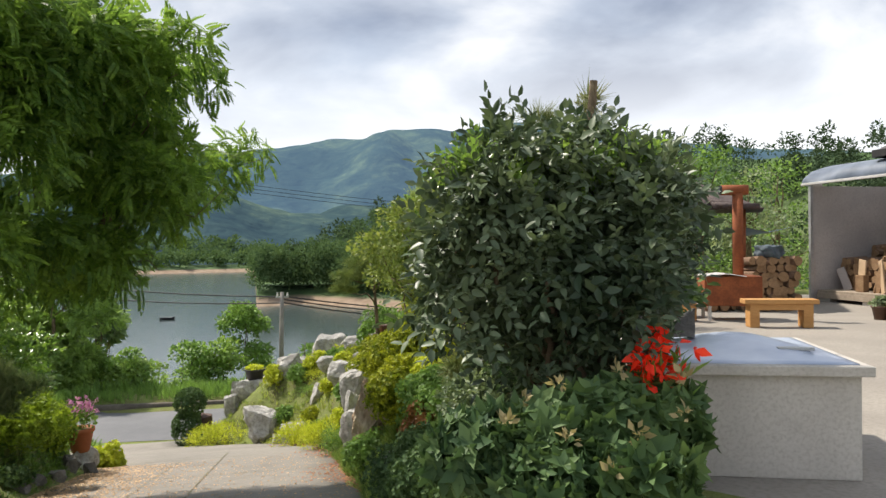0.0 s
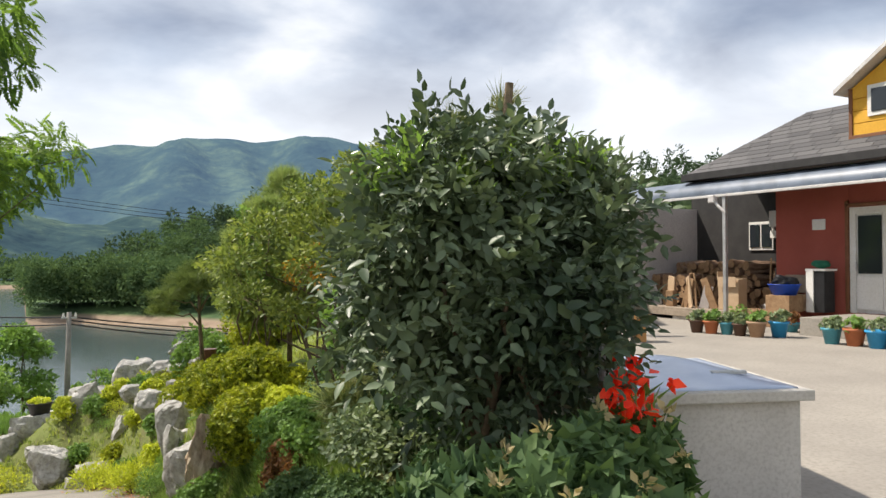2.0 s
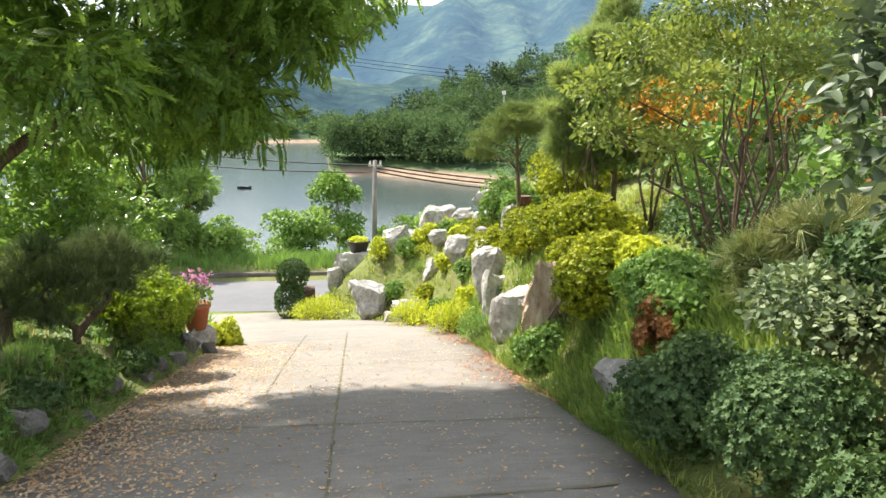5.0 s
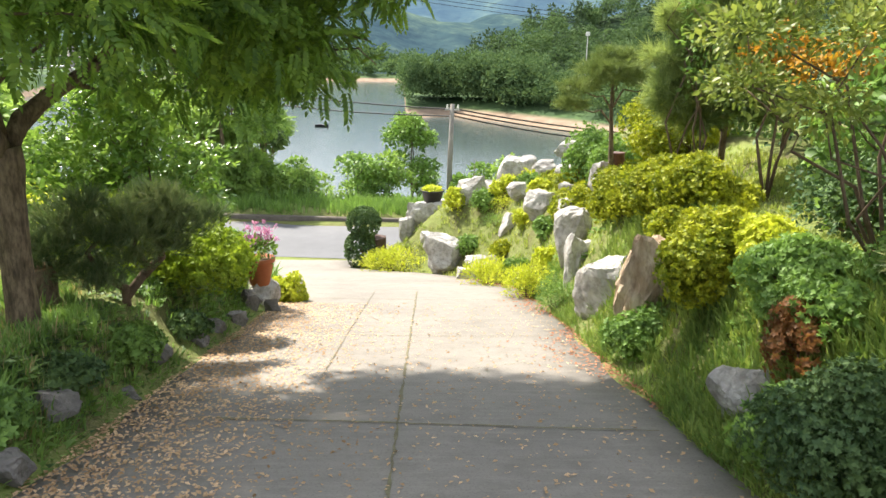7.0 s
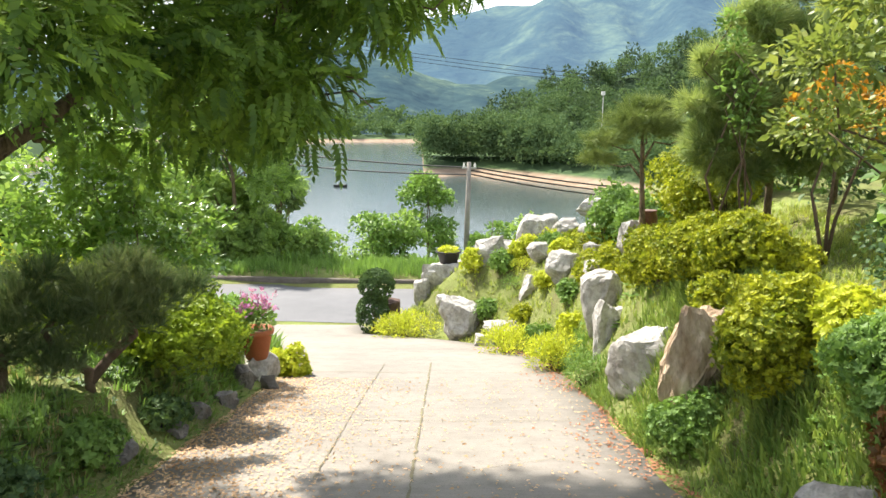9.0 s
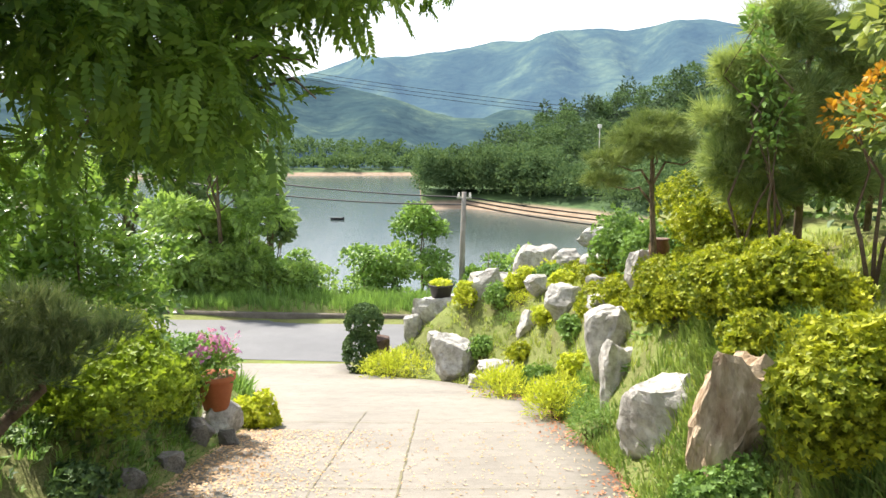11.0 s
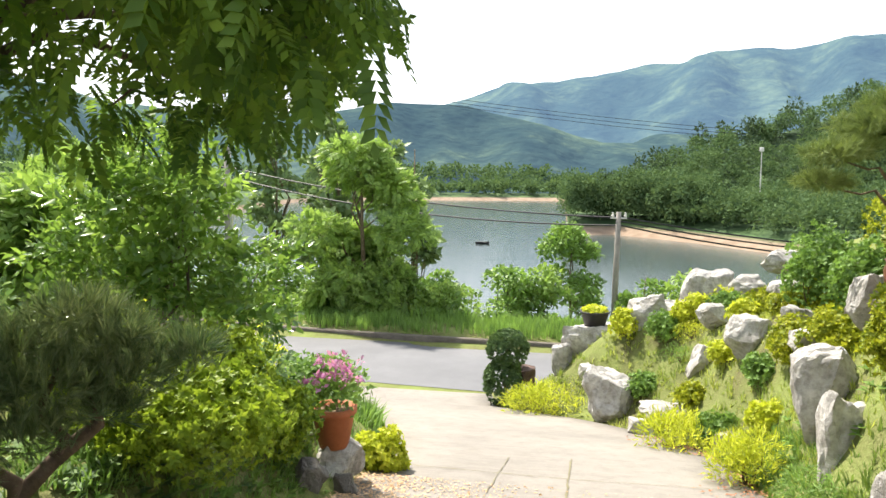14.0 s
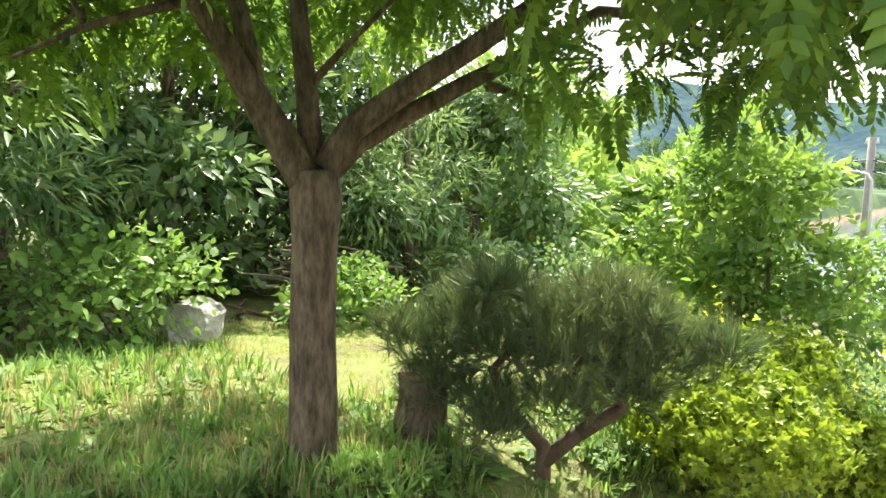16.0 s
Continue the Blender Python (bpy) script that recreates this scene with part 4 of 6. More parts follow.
pine(2.6, 10.8, "small cloud-pruned pine on the bank", [(p_[0] * 1.0 + .12 + (p_[0] - 2.45) * .3, p_[1], p_[2] - .02, p_[3] * 1.2, p_[4] * 1.2, p_[5] * 1.15) for p_ in [(2.4, 10.8, 1.0, .42, .3, .13), (2.05, 10.7, .78, .26, .2, .09), (2.9, 10.8, .85, .28, .22, .1), (2.45, 10.9, 1.18, .28, .2, .1), (2.0, 10.8, .55, .2, .16, .07), (2.45, 10.7, .9, .3, .2, .1)]], 2200, .10, .045, 111, (-.1, 0), leaf_mat("pruned_pine", (.045, .08, .025), (.09, .14, .04), (.17, .22, .07), .6, .35))
pine(3.7, 9.9, "young pine with long grey-green needles", [(3.05, 9.6, .85, .4, .4, .22), (3.5, 9.7, 1.3, .45, .4, .25), (3.0, 9.5, 1.55, .36, .32, .2), (3.6, 9.8, 1.9, .4, .4, .22), (4.1, 9.9, 1.0, .45, .4, .25), (3.2, 9.6, .45, .36, .3, .16), (3.6, 9.7, 2.35, .3, .28, .3), (4.2, 9.8, 1.6, .4, .4, .22), (3.5, 9.4, .9, .4, .35, .2), (2.75, 9.5, 1.15, .25, .25, .14), (4.5, 9.9, 2.1, .4, .4, .25), (3.3, 9.5, 2.0, .34, .3, .2), (2.85, 9.5, .7, .3, .28, .18), (3.9, 9.6, .6, .4, .36, .2), (3.2, 9.5, 1.2, .36, .3, .2)], 5600, .17, .045, 113, mat=leaf_mat("young_pine_needle", (.06, .105, .035), (.12, .19, .06), (.24, .30, .10), .5, .4))
leafy_spire = [(3.0, 9.1, .9, .16, .16, .2), (2.95, 9.1, 1.3, .16, .16, .2), (2.9, 9.1, 1.65, .14, .14, .2), (3.1, 9.1, 1.1, .16, .16, .2), (2.85, 9.1, 1.9, .1, .1, .15)]
plant("sapling", (3.0, 9.1, gz(3.0, 9.1)), "slender green sapling beside the pine", "tree", leafy_spire, 420, .07, LEAF, L_GREEN, seed=118, stem=.015, shell=.2)
pine(2.85, 4.15, "low pine with long pale needles", [(2.45, 4.1, .22, .22, .2, .12), (2.75, 4.0, .38, .28, .22, .14), (3.1, 4.1, .42, .26, .22, .14), (2.9, 3.9, .15, .3, .2, .12), (3.35, 4.1, .3, .2, .2, .12), (2.5, 4.0, .05, .22, .2, .1)], 900, .16, .03, 115)
pine(2.95, 2.75, "topped pine trunk with a few needle tufts", [(2.95, 2.7, 2.25, .09, .09, .06), (2.6, 2.7, 2.12, .12, .1, .07), (2.45, 2.8, 2.0, .1, .1, .08), (3.0, 2.75, 2.1, .1, .1, .05)], 70, .16, .032, 117)
stub = part("tree_stub", tube_bm([(2.86, 2.62, 0), (2.88, 2.62, 1.2), (2.92, 2.62, 2.0), (2.95, 2.61, 2.38)], [.05, .045, .032, .026], 9), M_BARK)
tagged(stub, "sawn-off bare trunk rising above the shrub", "tree stub")
# dark low pine on the lawn side, its trunk crooked
z0 = gz(-2.52, 6.98)
low_pine = thing("pine_tree", -2.52, 6.98, z0, "wide dark pine shrub with a crooked forked trunk", "pine tree")
for pts_ in ([(0, 0, -.1), (0, .0, .1), (-.16, -.1, .26), (-.22, -.15, .45), (-.1, -.1, .6)], [(0, 0, .02), (.1, .14, .17), (.14, .18, .25), (.04, .12, .42), (.1, .2, .6)], [(.1, .14, .17), (.22, .3, .3), (.2, .3, .5)]):
    part("limb", tube_bm(pts_, [.042, .038, .03, .024, .015][:len(pts_)], 9), M_TWIG, low_pine, smooth=True)
lp = [(-.3, -.2, .3, .3, .26, .14), (.05, .0, .34, .3, .26, .14), (-.62, -.42, .3, .26, .22, .13), (.35, .3, .42, .26, .24, .13), (-.1, -.3, .2, .24, .2, .1), (-.3, -.1, 1.0, .3, .3, .14), (.25, .25, 1.02, .3, .3, .14), (-.55, -.35, .55, .34, .3, .2), (-.2, -.15, .62, .4, .34, .22), (.15, .1, .62, .4, .34, .22), (.45, .4, .62, .34, .3, .2), (.0, .1, .85, .42, .36, .18), (-.45, -.25, .82, .3, .28, .16), (.4, .35, .85, .3, .3, .16), (-.75, -.5, .66, .22, .2, .16), (.7, .6, .72, .24, .24, .14), (-.5, -.4, .38, .25, .2, .12)]
v, f_ = leaves_on([(a * .84, b * .84, c * .8 + .06, d * .78, e_ * .78, g * .8) for a, b, c, d, e_, g in lp], 3100, .115, BRUSH, droop=-.7, up=.3, shell=.15, seed=119)
put_mesh("needles", v, f_, leaf_mat("low_pine_needle", (.03, .06, .025), (.06, .105, .04), (.14, .17, .075), .5, .35), low_pine)

# bright shrubs, glossy shrub and the small shrub by the pot
for i, (x, y, w, h, n) in enumerate([(-2.55, 8.25, 1.35, .7, 2600), (-2.7, 9.0, 1.1, .7, 1500), (-2.35, 9.4, .65, .6, 800), (-3.4, 8.6, 1.0, .8, 800)]):
    mound("azalea", x, y, w, h, "bright yellow-green azalea beside the drive", "azalea", int(n * 1.4), .045, leaf_mat("lime_azalea", (.04, .085, .012), (.11, .18, .018), (.22, .30, .028), .5, .4) if i == 0 else bpy.data.materials["lime_azalea"], seed=120 + i, group="azaleas on the lawn side")
mound("low_shrub", -1.88, 10.85, .5, .5, "small round shrub beside the flower pot", "shrub", 650, .05, L_LIME, seed=125)
mg = [(-3.2, 9.9, .35, .3, .3, .3), (-4.3, 10.1, .3, .36, .3, .3), (-3.7, 10.0, .75, .2, .2, .25), (-3.3, 9.9, -.2, .4, .4, .4), (-3.7, 10.1, .1, .42, .4, .4), (-4.1, 10.2, -.3, .45, .4, .4), (-3.0, 10.0, -.7, .4, .4, .35), (-3.5, 9.8, -.6, .45, .4, .4), (-4.2, 9.9, -.7, .45, .4, .35), (-3.9, 10.1, .5, .22, .22, .3), (-3.4, 10.0, .3, .25, .25, .3), (-4.6, 10.1, -.2, .3, .3, .3), (-2.8, 10.2, -.3, .28, .28, .3)]
plant("glossy_shrub", (-3.6, 10.05, gz(-3.6, 10.05)), "tall loose shrub with glossy light-green leaves", "shrub", mg, 1100, .22, SPRIG, L_MAGNOLIA, seed=127, stem=.018, tips=10, shell=.3, droop=.0, out=1.2)

# ---------------------------------------------------------------- woods, shrubs and grass
def woods(name, label, places, tall, wide, n, size, mat, seed, shape=LEAF, clumps_each=5):
    """A far wood: crowns of leaf clumps, joined, since nobody could count them."""
    r = np.random.default_rng(seed)
    cl_ = []
    for x, y in places:
        h, w = tall * r.uniform(.65, 1.25), wide * r.uniform(.7, 1.25)
        z = gz(x, y)
        for i in range(clumps_each):
            a, u = r.uniform(0, 2 * math.pi), r.uniform(.3, 1)
            q = w * .5 * (1.15 - u) * r.uniform(.4, 1.1)
            cl_.append((x + q * math.cos(a), y + q * math.sin(a), z + h * u * .88, w * .30, w * .30, h * .2))
    v_, f2 = leaves_on(cl_, n, size, shape, seed=seed, shell=.45, droop=.1)
    ob = put_mesh(name, v_, f2, mat)
    return tagged(ob, label, "woods", kind="stuff")


def polar(n, r0, r1, b0, b1, seed, ok=None, floor=-12.6):
    r = np.random.default_rng(seed)
    out = []
    while len(out) < n:
        d, b = r.uniform(r0, r1), radians(r.uniform(b0, b1))
        x, y = d * math.sin(b), d * math.cos(b)
        if gz(x, y) > floor and (ok is None or ok(x, y)):
            out.append((x, y))
    return out


L_PINEWOOD = leaf_mat("pine_wood_leaf", (.026, .046, .024), (.036, .060, .03), (.050, .078, .036), .9, .15, .02)
woods("wood", "dense mixed wood on the headland across the lake", polar(520, 205, 330, -1.5, 27, 3), 9, 8, 110000, .9, L_FAR, 201)
woods("wood", "trees overhanging the headland's shore", polar(170, 214, 250, -1.2, 9, 8, None, -13.0), 12, 8, 40000, .9, L_FAR, 206)
woods("wood", "leafy trees along the headland's bay", polar(420, 120, 262, 5, 25, 9, None, -13.4), 8, 7, 50000, .8, L_FAR, 207)
woods("wood", "dark conifer wood on the headland ridge", polar(430, 250, 420, 1, 64, 4), 12, 7, 46000, 1.3, L_PINEWOOD, 202)
woods("wood", "pine wood on the hill behind the house", polar(430, 95, 190, 27, 75, 5), 6.5, 4.6, 120000, .55, L_PINEWOOD, 203)
woods("wood", "low trees and orchard rows along the far shore", polar(520, 527, 640, -32, 0, 6), 8, 11, 26000, 2.6, L_FAR, 204)
woods("wood", "wooded slope beside the lake", polar(300, 110, 330, -75, -31, 7), 11, 9, 22000, 1.8, L_FAR, 205)
L_ACACIA = leaf_mat("acacia_leaf", (.07, .13, .035), (.13, .22, .05), (.22, .33, .08), .5, .45)


def leafy_tree(name, x, y, tall, wide, label, n, size, shape, mat, seed, low=.25, trunk=.09, k_=16, **kw):
    """A free-standing tree: trunk, limbs and an uneven crown."""
    r = np.random.default_rng(seed)
    z0 = gz(x, y)
    ob = thing(name, x, y, z0, label, "tree", kw.pop("group", ""))
    cl_ = []
    for i in range(k_):
        u = r.uniform(low, 1)
        a, q = r.uniform(0, 2 * math.pi), wide * .5 * math.sqrt(max(.05, 1 - (2 * (u - low) / (1.02 - low) - .9) ** 2)) * r.uniform(.3, .8)
        s_ = wide * r.uniform(.15, .26)
        cl_.append((q * math.cos(a), q * math.sin(a), tall * u - s_ * .3, s_, s_, s_ * .62))
    part("trunk", tube_bm([(0, 0, -.2), (.02, .01, tall * .3), (-.03, .02, tall * .6), (.02, 0, tall * .9)], [trunk, trunk * .8, trunk * .5, trunk * .15], 9), M_BARK, ob, smooth=True)
    for c in cl_[::2]:
        part("limb", stems_bm((0, 0, max(tall * .15, c[2] * .6)), [c], trunk * .35, trunk * .08, seed=seed, sides=5), M_BARK, ob, smooth=True)
    v_, f2 = leaves_on(cl_, n, size, shape, seed=seed, shell=.3, **kw)
    put_mesh("crown", v_, f2, mat, ob)
    return ob


L_CHESTNUT = leaf_mat("chestnut_leaf", (.035, .075, .026), (.07, .13, .045), (.15, .225, .085), .45, .4)
for i, (x, y, t_, w) in enumerate([(-6.2, 4.8, 4.6, 3.0), (-7.9, 6.4, 4.0, 3.2), (-7.8, 9.2, 3.0, 2.6), (-9.6, 4.4, 6.5, 4.2), (-10.5, 8.2, 6.0, 4.2), (-9.2, 11.2, 3.4, 3.4), (-12.5, 6.0, 7, 4.6), (-13, 10.5, 6.5, 4.6), (-11.5, 2.0, 6.5, 4.4), (-7.5, 2.2, 5, 3.4)]):
    leafy_tree("broadleaf_tree", x, y, t_, w, "leafy tree with long drooping leaves at the lawn's edge", 6500, .15, NARROW if i % 2 == 0 else LEAF, L_CHESTNUT, 210 + i, low=.08, group="trees at the lawn's edge", droop=.6, up=.7)
for i, (x, y, t_, w) in enumerate([(-12, 14, 4.3, 4.2), (-15, 17, 4.8, 4.8), (-11, 18, 3.8, 3.6), (-19, 22, 6.0, 6.0), (-16, 25, 5.0, 5.5), (-24, 27, 7.0, 7.0), (-21, 33, 8.0, 7.5), (-28, 38, 9, 8.5), (-13, 21, 3.4, 3.6), (-30, 24, 8, 8), (-8.2, 14.5, 2.6, 2.6)]):
    leafy_tree("acacia_tree", x, y, t_, w, "light-green feathery acacia beyond the lawn", 1500, .26 + .009 * math.hypot(x, y), FEATHER, L_ACACIA, 230 + i, low=.1, group="acacias", droop=.25, trunk=.08)
leafy_tree("acacia_tree", -6.9, 26.6, 5.6, 4.0, "tall light-green acacia on the far roadside", 6500, .27, FEATHER, L_ACACIA, 250, low=.12, group="acacias", droop=.15, trunk=.1, k_=22)
L_POPLAR = leaf_mat("poplar_leaf", (.04, .075, .03), (.075, .13, .045), (.14, .21, .08), .5, .3)
for i, (x, y, t_, w) in enumerate([(-11.6, 38, 13.2, 2.6), (-13.2, 40, 13.8, 3.0), (-15.2, 39, 12.4, 2.8), (-9.9, 41, 14.2, 2.6), (-8.8, 42, 14.6, 2.4)]):
    leafy_tree("poplar_tree", x, y, t_, w, "tall narrow dark poplar by the lake", 1700, .36, BROAD, L_POPLAR, 255 + i, low=.12, trunk=.14, k_=24, group="poplars", droop=.2)
for i, (x, y, t_, w) in enumerate([(-8.5, 26.6, 1.7, 2.2), (-5.6, 27.4, 1.9, 2.4), (-3.9, 27.0, 1.8, 2.2), (-2.3, 27.2, 2.2, 2.3), (-1.2, 27.6, 2.4, 2.0), (-4.8, 28.8, 2.7, 2.6), (-2.9, 29.5, 2.9, 2.6), (1.9, 27.4, 2.6, 2.2), (3.2, 28.2, 2.8, 2.6), (-10.4, 28, 2.4, 2.8), (-12.2, 27.0, 2.2, 2.8), (-14.5, 27.5, 2.4, 3.2)]):
    leafy_tree("lakeside_shrub", x, y, t_, w, "bushy green shrub on the bank above the lake", 2100, .13, BROAD, L_GREEN if i % 2 else L_ACACIA, 270 + i, low=.1, trunk=.04, k_=12, group="lakeside shrubs")
leafy_tree("lakeside_tree", -.4, 29.3, 4.6, 2.7, "young broad-leaved tree beside the utility pole", 5200, .12, BROAD, L_GREEN, 290, low=.22, trunk=.06)

for i, (x, y, t_, w) in enumerate([(5.0, 7.0, 2.2, 1.8), (5.4, 8.9, 2.4, 2.0), (4.9, 10.8, 2.2, 2.0), (5.3, 12.6, 2.2, 2.2), (4.5, 13.4, 1.8, 1.8), (4.4, 5.6, 1.9, 1.5), (4.2, 4.2, 1.7, 1.3), (3.9, 6.9, 1.5, 1.3)]):
    leafy_tree("garden_tree", x, y, t_, w, "dense dark-green leafy tree between garden and yard", 1300, .09, BROAD, (L_DARK, L_GREEN)[i % 2], 380 + i, low=.05, trunk=.04, k_=16, group="trees between garden and yard")
for i, (x, y, t_, w) in enumerate([(-8.9, 7.7, 4.2, 3.2), (-8.5, 5.4, 4.4, 3.0), (-8.4, 3.3, 4.0, 3.0), (-10.6, 10.4, 4.4, 3.4), (-9.6, 9.2, 3.6, 3.0), (-14.5, 3.5, 7, 5), (-15, 8, 7, 5)]):
    leafy_tree("broadleaf_tree", x, y, t_, w, "dark dense leafy tree closing the lawn", 5200, .14, LEAF, L_DARK, 480 + i, low=.0, group="trees at the lawn's edge", droop=.5, up=.7, k_=26)
# undergrowth along the lawn and under the big tree
for i, (x, y, w, h) in enumerate([(-4.9, 9.6, 1.4, .9), (-5.6, 5.6, 1.5, 1.0), (-5.0, 3.6, 1.4, .9), (-4.0, 2.6, 1.2, .8), (-6.2, 7.6, 1.2, .8), (-3.2, 2.0, 1.0, .6), (-7.0, 10.6, 1.8, 1.3), (-3.0, .6, 1.1, .7), (-5.4, 11.6, 1.6, 1.2), (-4.4, 12.6, 1.5, 1.0), (-3.6, 13.6, 1.2, .8), (-5.2, 14.5, 1.5, 1.0), (-4.6, 16.6, 1.2, .8)]):
    mound("undergrowth_shrub", x, y, w, h, "tangled green undergrowth at the lawn's edge", "shrub", 800, .085, (L_CHESTNUT, L_GREEN, L_LIME)[i % 3], BROAD, seed=300 + i, group="undergrowth")


def meadow(name, label, n, x0, x1, y0, y1, size, shape, mat, seed, ok, category="grass"):
    r = np.random.default_rng(seed)
    x, y = r.uniform(x0, x1, n * 3), r.uniform(y0, y1, n * 3)
    keep = ok(x, y) & (np.sin(x * 2.1 + 1.7 * np.sin(y * 1.3)) * np.cos(y * 1.7 + x) > r.uniform(-1.1, .5, n * 3))
    x, y = x[keep][:n], y[keep][:n]
    p = np.stack([x, y, ground_z(x, y) - .02], 1)
    up_ = np.array([0, 0, 1.0]) + r.normal(size=(len(x), 3)) * .12
    v_, f2 = scatter(*shape, p, up_, r.normal(size=(len(x), 3)), size * r.uniform(.5, 1.3, len(x)))
    ob = put_mesh(name, v_, f2, mat)
    return tagged(ob, label, category, kind="stuff")


on_right = lambda x, y: x > edge_r(y) + .03
on_left = lambda x, y: x < edge_l(y) - .05
meadow("grass", "short green grass on the garden bank", 6500, 1.3, 4.6, 2.5, 13, .12, GRASS, L_GRASS, 320, lambda x, y: on_right(x, y) & ((x < 4.2) | (y > 6)) & ((y > 4.2) | (x < 1.8)))
meadow("grass", "thick soft grass on the lower bank", 5200, 1.66, 2.75, 3.6, 10, .17, GRASS, leaf_mat("soft_grass", (.06, .11, .025), (.11, .18, .04), (.2, .27, .07), .6, .4), 319, lambda x, y: on_right(x, y))
meadow("weeds", "broad-leaved weeds among the bank's shrubs", 900, 1.66, 3.2, 3.4, 12.5, .09, PALM, L_GREEN, 318, lambda x, y: on_right(x, y), "weeds")
meadow("weeds", "low weeds along the drive's stony edge", 900, -2.7, -1.9, 2.6, 10.5, .085, PALM, L_DARK, 316, on_left, "weeds")
meadow("grass", "short grass tufts along the drive's stony edge", 1900, -2.8, -1.9, 2.4, 11, .12, GRASS, L_GREEN, 315, on_left)
meadow("weeds", "broad-leaved weeds in the shade under the tree", 2600, -5.6, -2.0, 1.5, 10, .11, PALM, L_GREEN, 317, lambda x, y: on_left(x, y) & ~((x < -3.6) & (y > 6.3) & (y < 9)), "weeds")
meadow("grass", "bright grass along the foot of the bank", 2600, 1.4, 2.15, 4.0, 13, .12, GRASS, L_GREEN, 321, lambda x, y: on_right(x, y) & (x < edge_r(y) + .55))
meadow("grass", "grass and weeds between the lower rocks", 2600, -1.6, 4.5, 13, 19, .14, GRASS, L_GRASS, 322, on_right)
meadow("grass", "dry straw-coloured grass on the lawn side", 1500, -6.5, -2.1, 2.0, 9, .13, TALLGRASS, L_STRAW, 323, lambda x, y: on_left(x, y) & (np.sin(x * 1.1 + y * .9) > -.2) & ~((x < -3.6) & (x > -6.4) & (y > 6.3) & (y < 9)))
meadow("grass", "green grass and weeds under the tree", 4500, -6.0, -2.0, .5, 12.5, .15, GRASS, L_GREEN, 324, lambda x, y: on_left(x, y) & ~((x < -3.6) & (x > -6.4) & (y > 6.3) & (y < 9)))
meadow("lawn", "short yellow-green mown lawn", 3500, -6.8, -3.3, 5.8, 9.6, .06, GRASS, L_GRASS, 325, lambda x, y: x < -3)
meadow("grass", "rank grass on the verge across the road", 3400, -16, 4, 23.3, 26.0, .34, TALLGRASS, L_GREEN, 326, lambda x, y: y > 23.5 - .06 * x + .006 * np.clip(-x - 3, 0, 99) ** 2)
meadow("grass", "green weeds on the slope above the lake", 2200, -18, 4, 25.6, 29, .6, GRASS, L_GREEN, 327, lambda x, y: y > 25)
meadow("grass", "weeds on the bank beside the road", 1800, -9, -2.4, 12, 18.6, .32, GRASS, L_GREEN, 328, lambda x, y: on_left(x, y))
# fallen leaves on the drive, and rusty needles along its edge
def litter(name, label, n, x, y, mat, size, seed):
    r = np.random.default_rng(seed)
    p = np.stack([x, y, drive_z(y) + .028], 1)
    nrm = np.array([0, 0, 1.0]) + r.normal(size=(len(x), 3)) * .25
    v_, f2 = scatter(*LEAF, p, r.normal(size=(len(x), 3)) * (1, 1, .1), nrm, size * r.uniform(.5, 1.3, len(x)))
    return tagged(put_mesh(name, v_, f2, mat), label, "litter", kind="stuff")


r_ = np.random.default_rng(77)
yy = r_.uniform(1.5, 10.5, 13000)
xx = -1.95 + np.abs(r_.normal(0, .62, 13000))
xx[:3000] = r_.uniform(-1.9, 1.6, 3000)
m_ = xx < 1.6
litter("fallen_leaf_litter", "dry yellow-brown fallen leaves on the drive", 0, xx[m_], yy[m_], leaf_mat("dry_leaf", (.14, .095, .045), (.25, .18, .09), (.36, .28, .16), .8, .1), .033, 330)
yy = r_.uniform(5.5, 14.5, 1700)
xx = edge_r(yy) + .08 - np.abs(r_.normal(0, .17, 1700)) * (1 + .8 * np.sin(yy * 1.9))
litter("needle_litter", "rusty fallen needles along the drive's edge", 0, xx, yy, leaf_mat("rusty_needle", (.10, .05, .026), (.18, .085, .042), (.25, .14, .075), .9, .1), .04, 331)

# ---------------------------------------------------------------- rocks
def rock_bm(w, d, h, seed, cuts=15, rough=.13):
    """A broken boulder that stands on z = 0: a lumpy body cut by flat faces."""
    r = np.random.default_rng(seed)
    bm = bmesh.new()
    bmesh.ops.create_icosphere(bm, subdivisions=4, radius=1)
    planes = [(Vector(unit(r.normal(size=3))), r.uniform(.5, .85)) for _ in range(cuts)]
    planes.append((Vector((r.uniform(-.2, .2), r.uniform(-.2, .2), 1)).normalized(), .6))
    off = Vector(r.uniform(-40, 40, 3))
    for v_ in bm.verts:
        p = v_.co.copy()
        for n_, c in planes:
            e_ = p.dot(n_) - c
            if e_ > 0:
                p -= n_ * e_
        p *= 1 + rough * noise.noise(p * 1.7 + off) * 1.4 + rough * .5 * noise.noise(p * 5 + off) + rough * .4 * noise.noise(p * 13 + off) + rough * .2 * noise.noise(p * 29 + off)
        v_.co = p
    lo = [min(v_.co[i] for v_ in bm.verts) for i in range(3)]
    hi = [max(v_.co[i] for v_ in bm.verts) for i in range(3)]
    for v_ in bm.verts:
        u = [(v_.co[i] - lo[i]) / (hi[i] - lo[i]) for i in range(3)]
        v_.co = Vector(((u[0] - .5) * w, (u[1] - .5) * d, u[2] * h))
    return bm


def rock(x, y, w, h, seed, label, d=None, z=None, mat=None, rz=0.0, cuts=15, group="", rough=.13):
    d = d or w * .8
    ob = part("rock", rock_bm(w, d, h, seed, cuts, rough), mat or M_ROCK, smooth=False)
    ob.matrix_world = pose(x, y, gz(x, y) - .06 if z is None else z, 0, 0, rz)
    return tagged(ob, label, "rock", group)


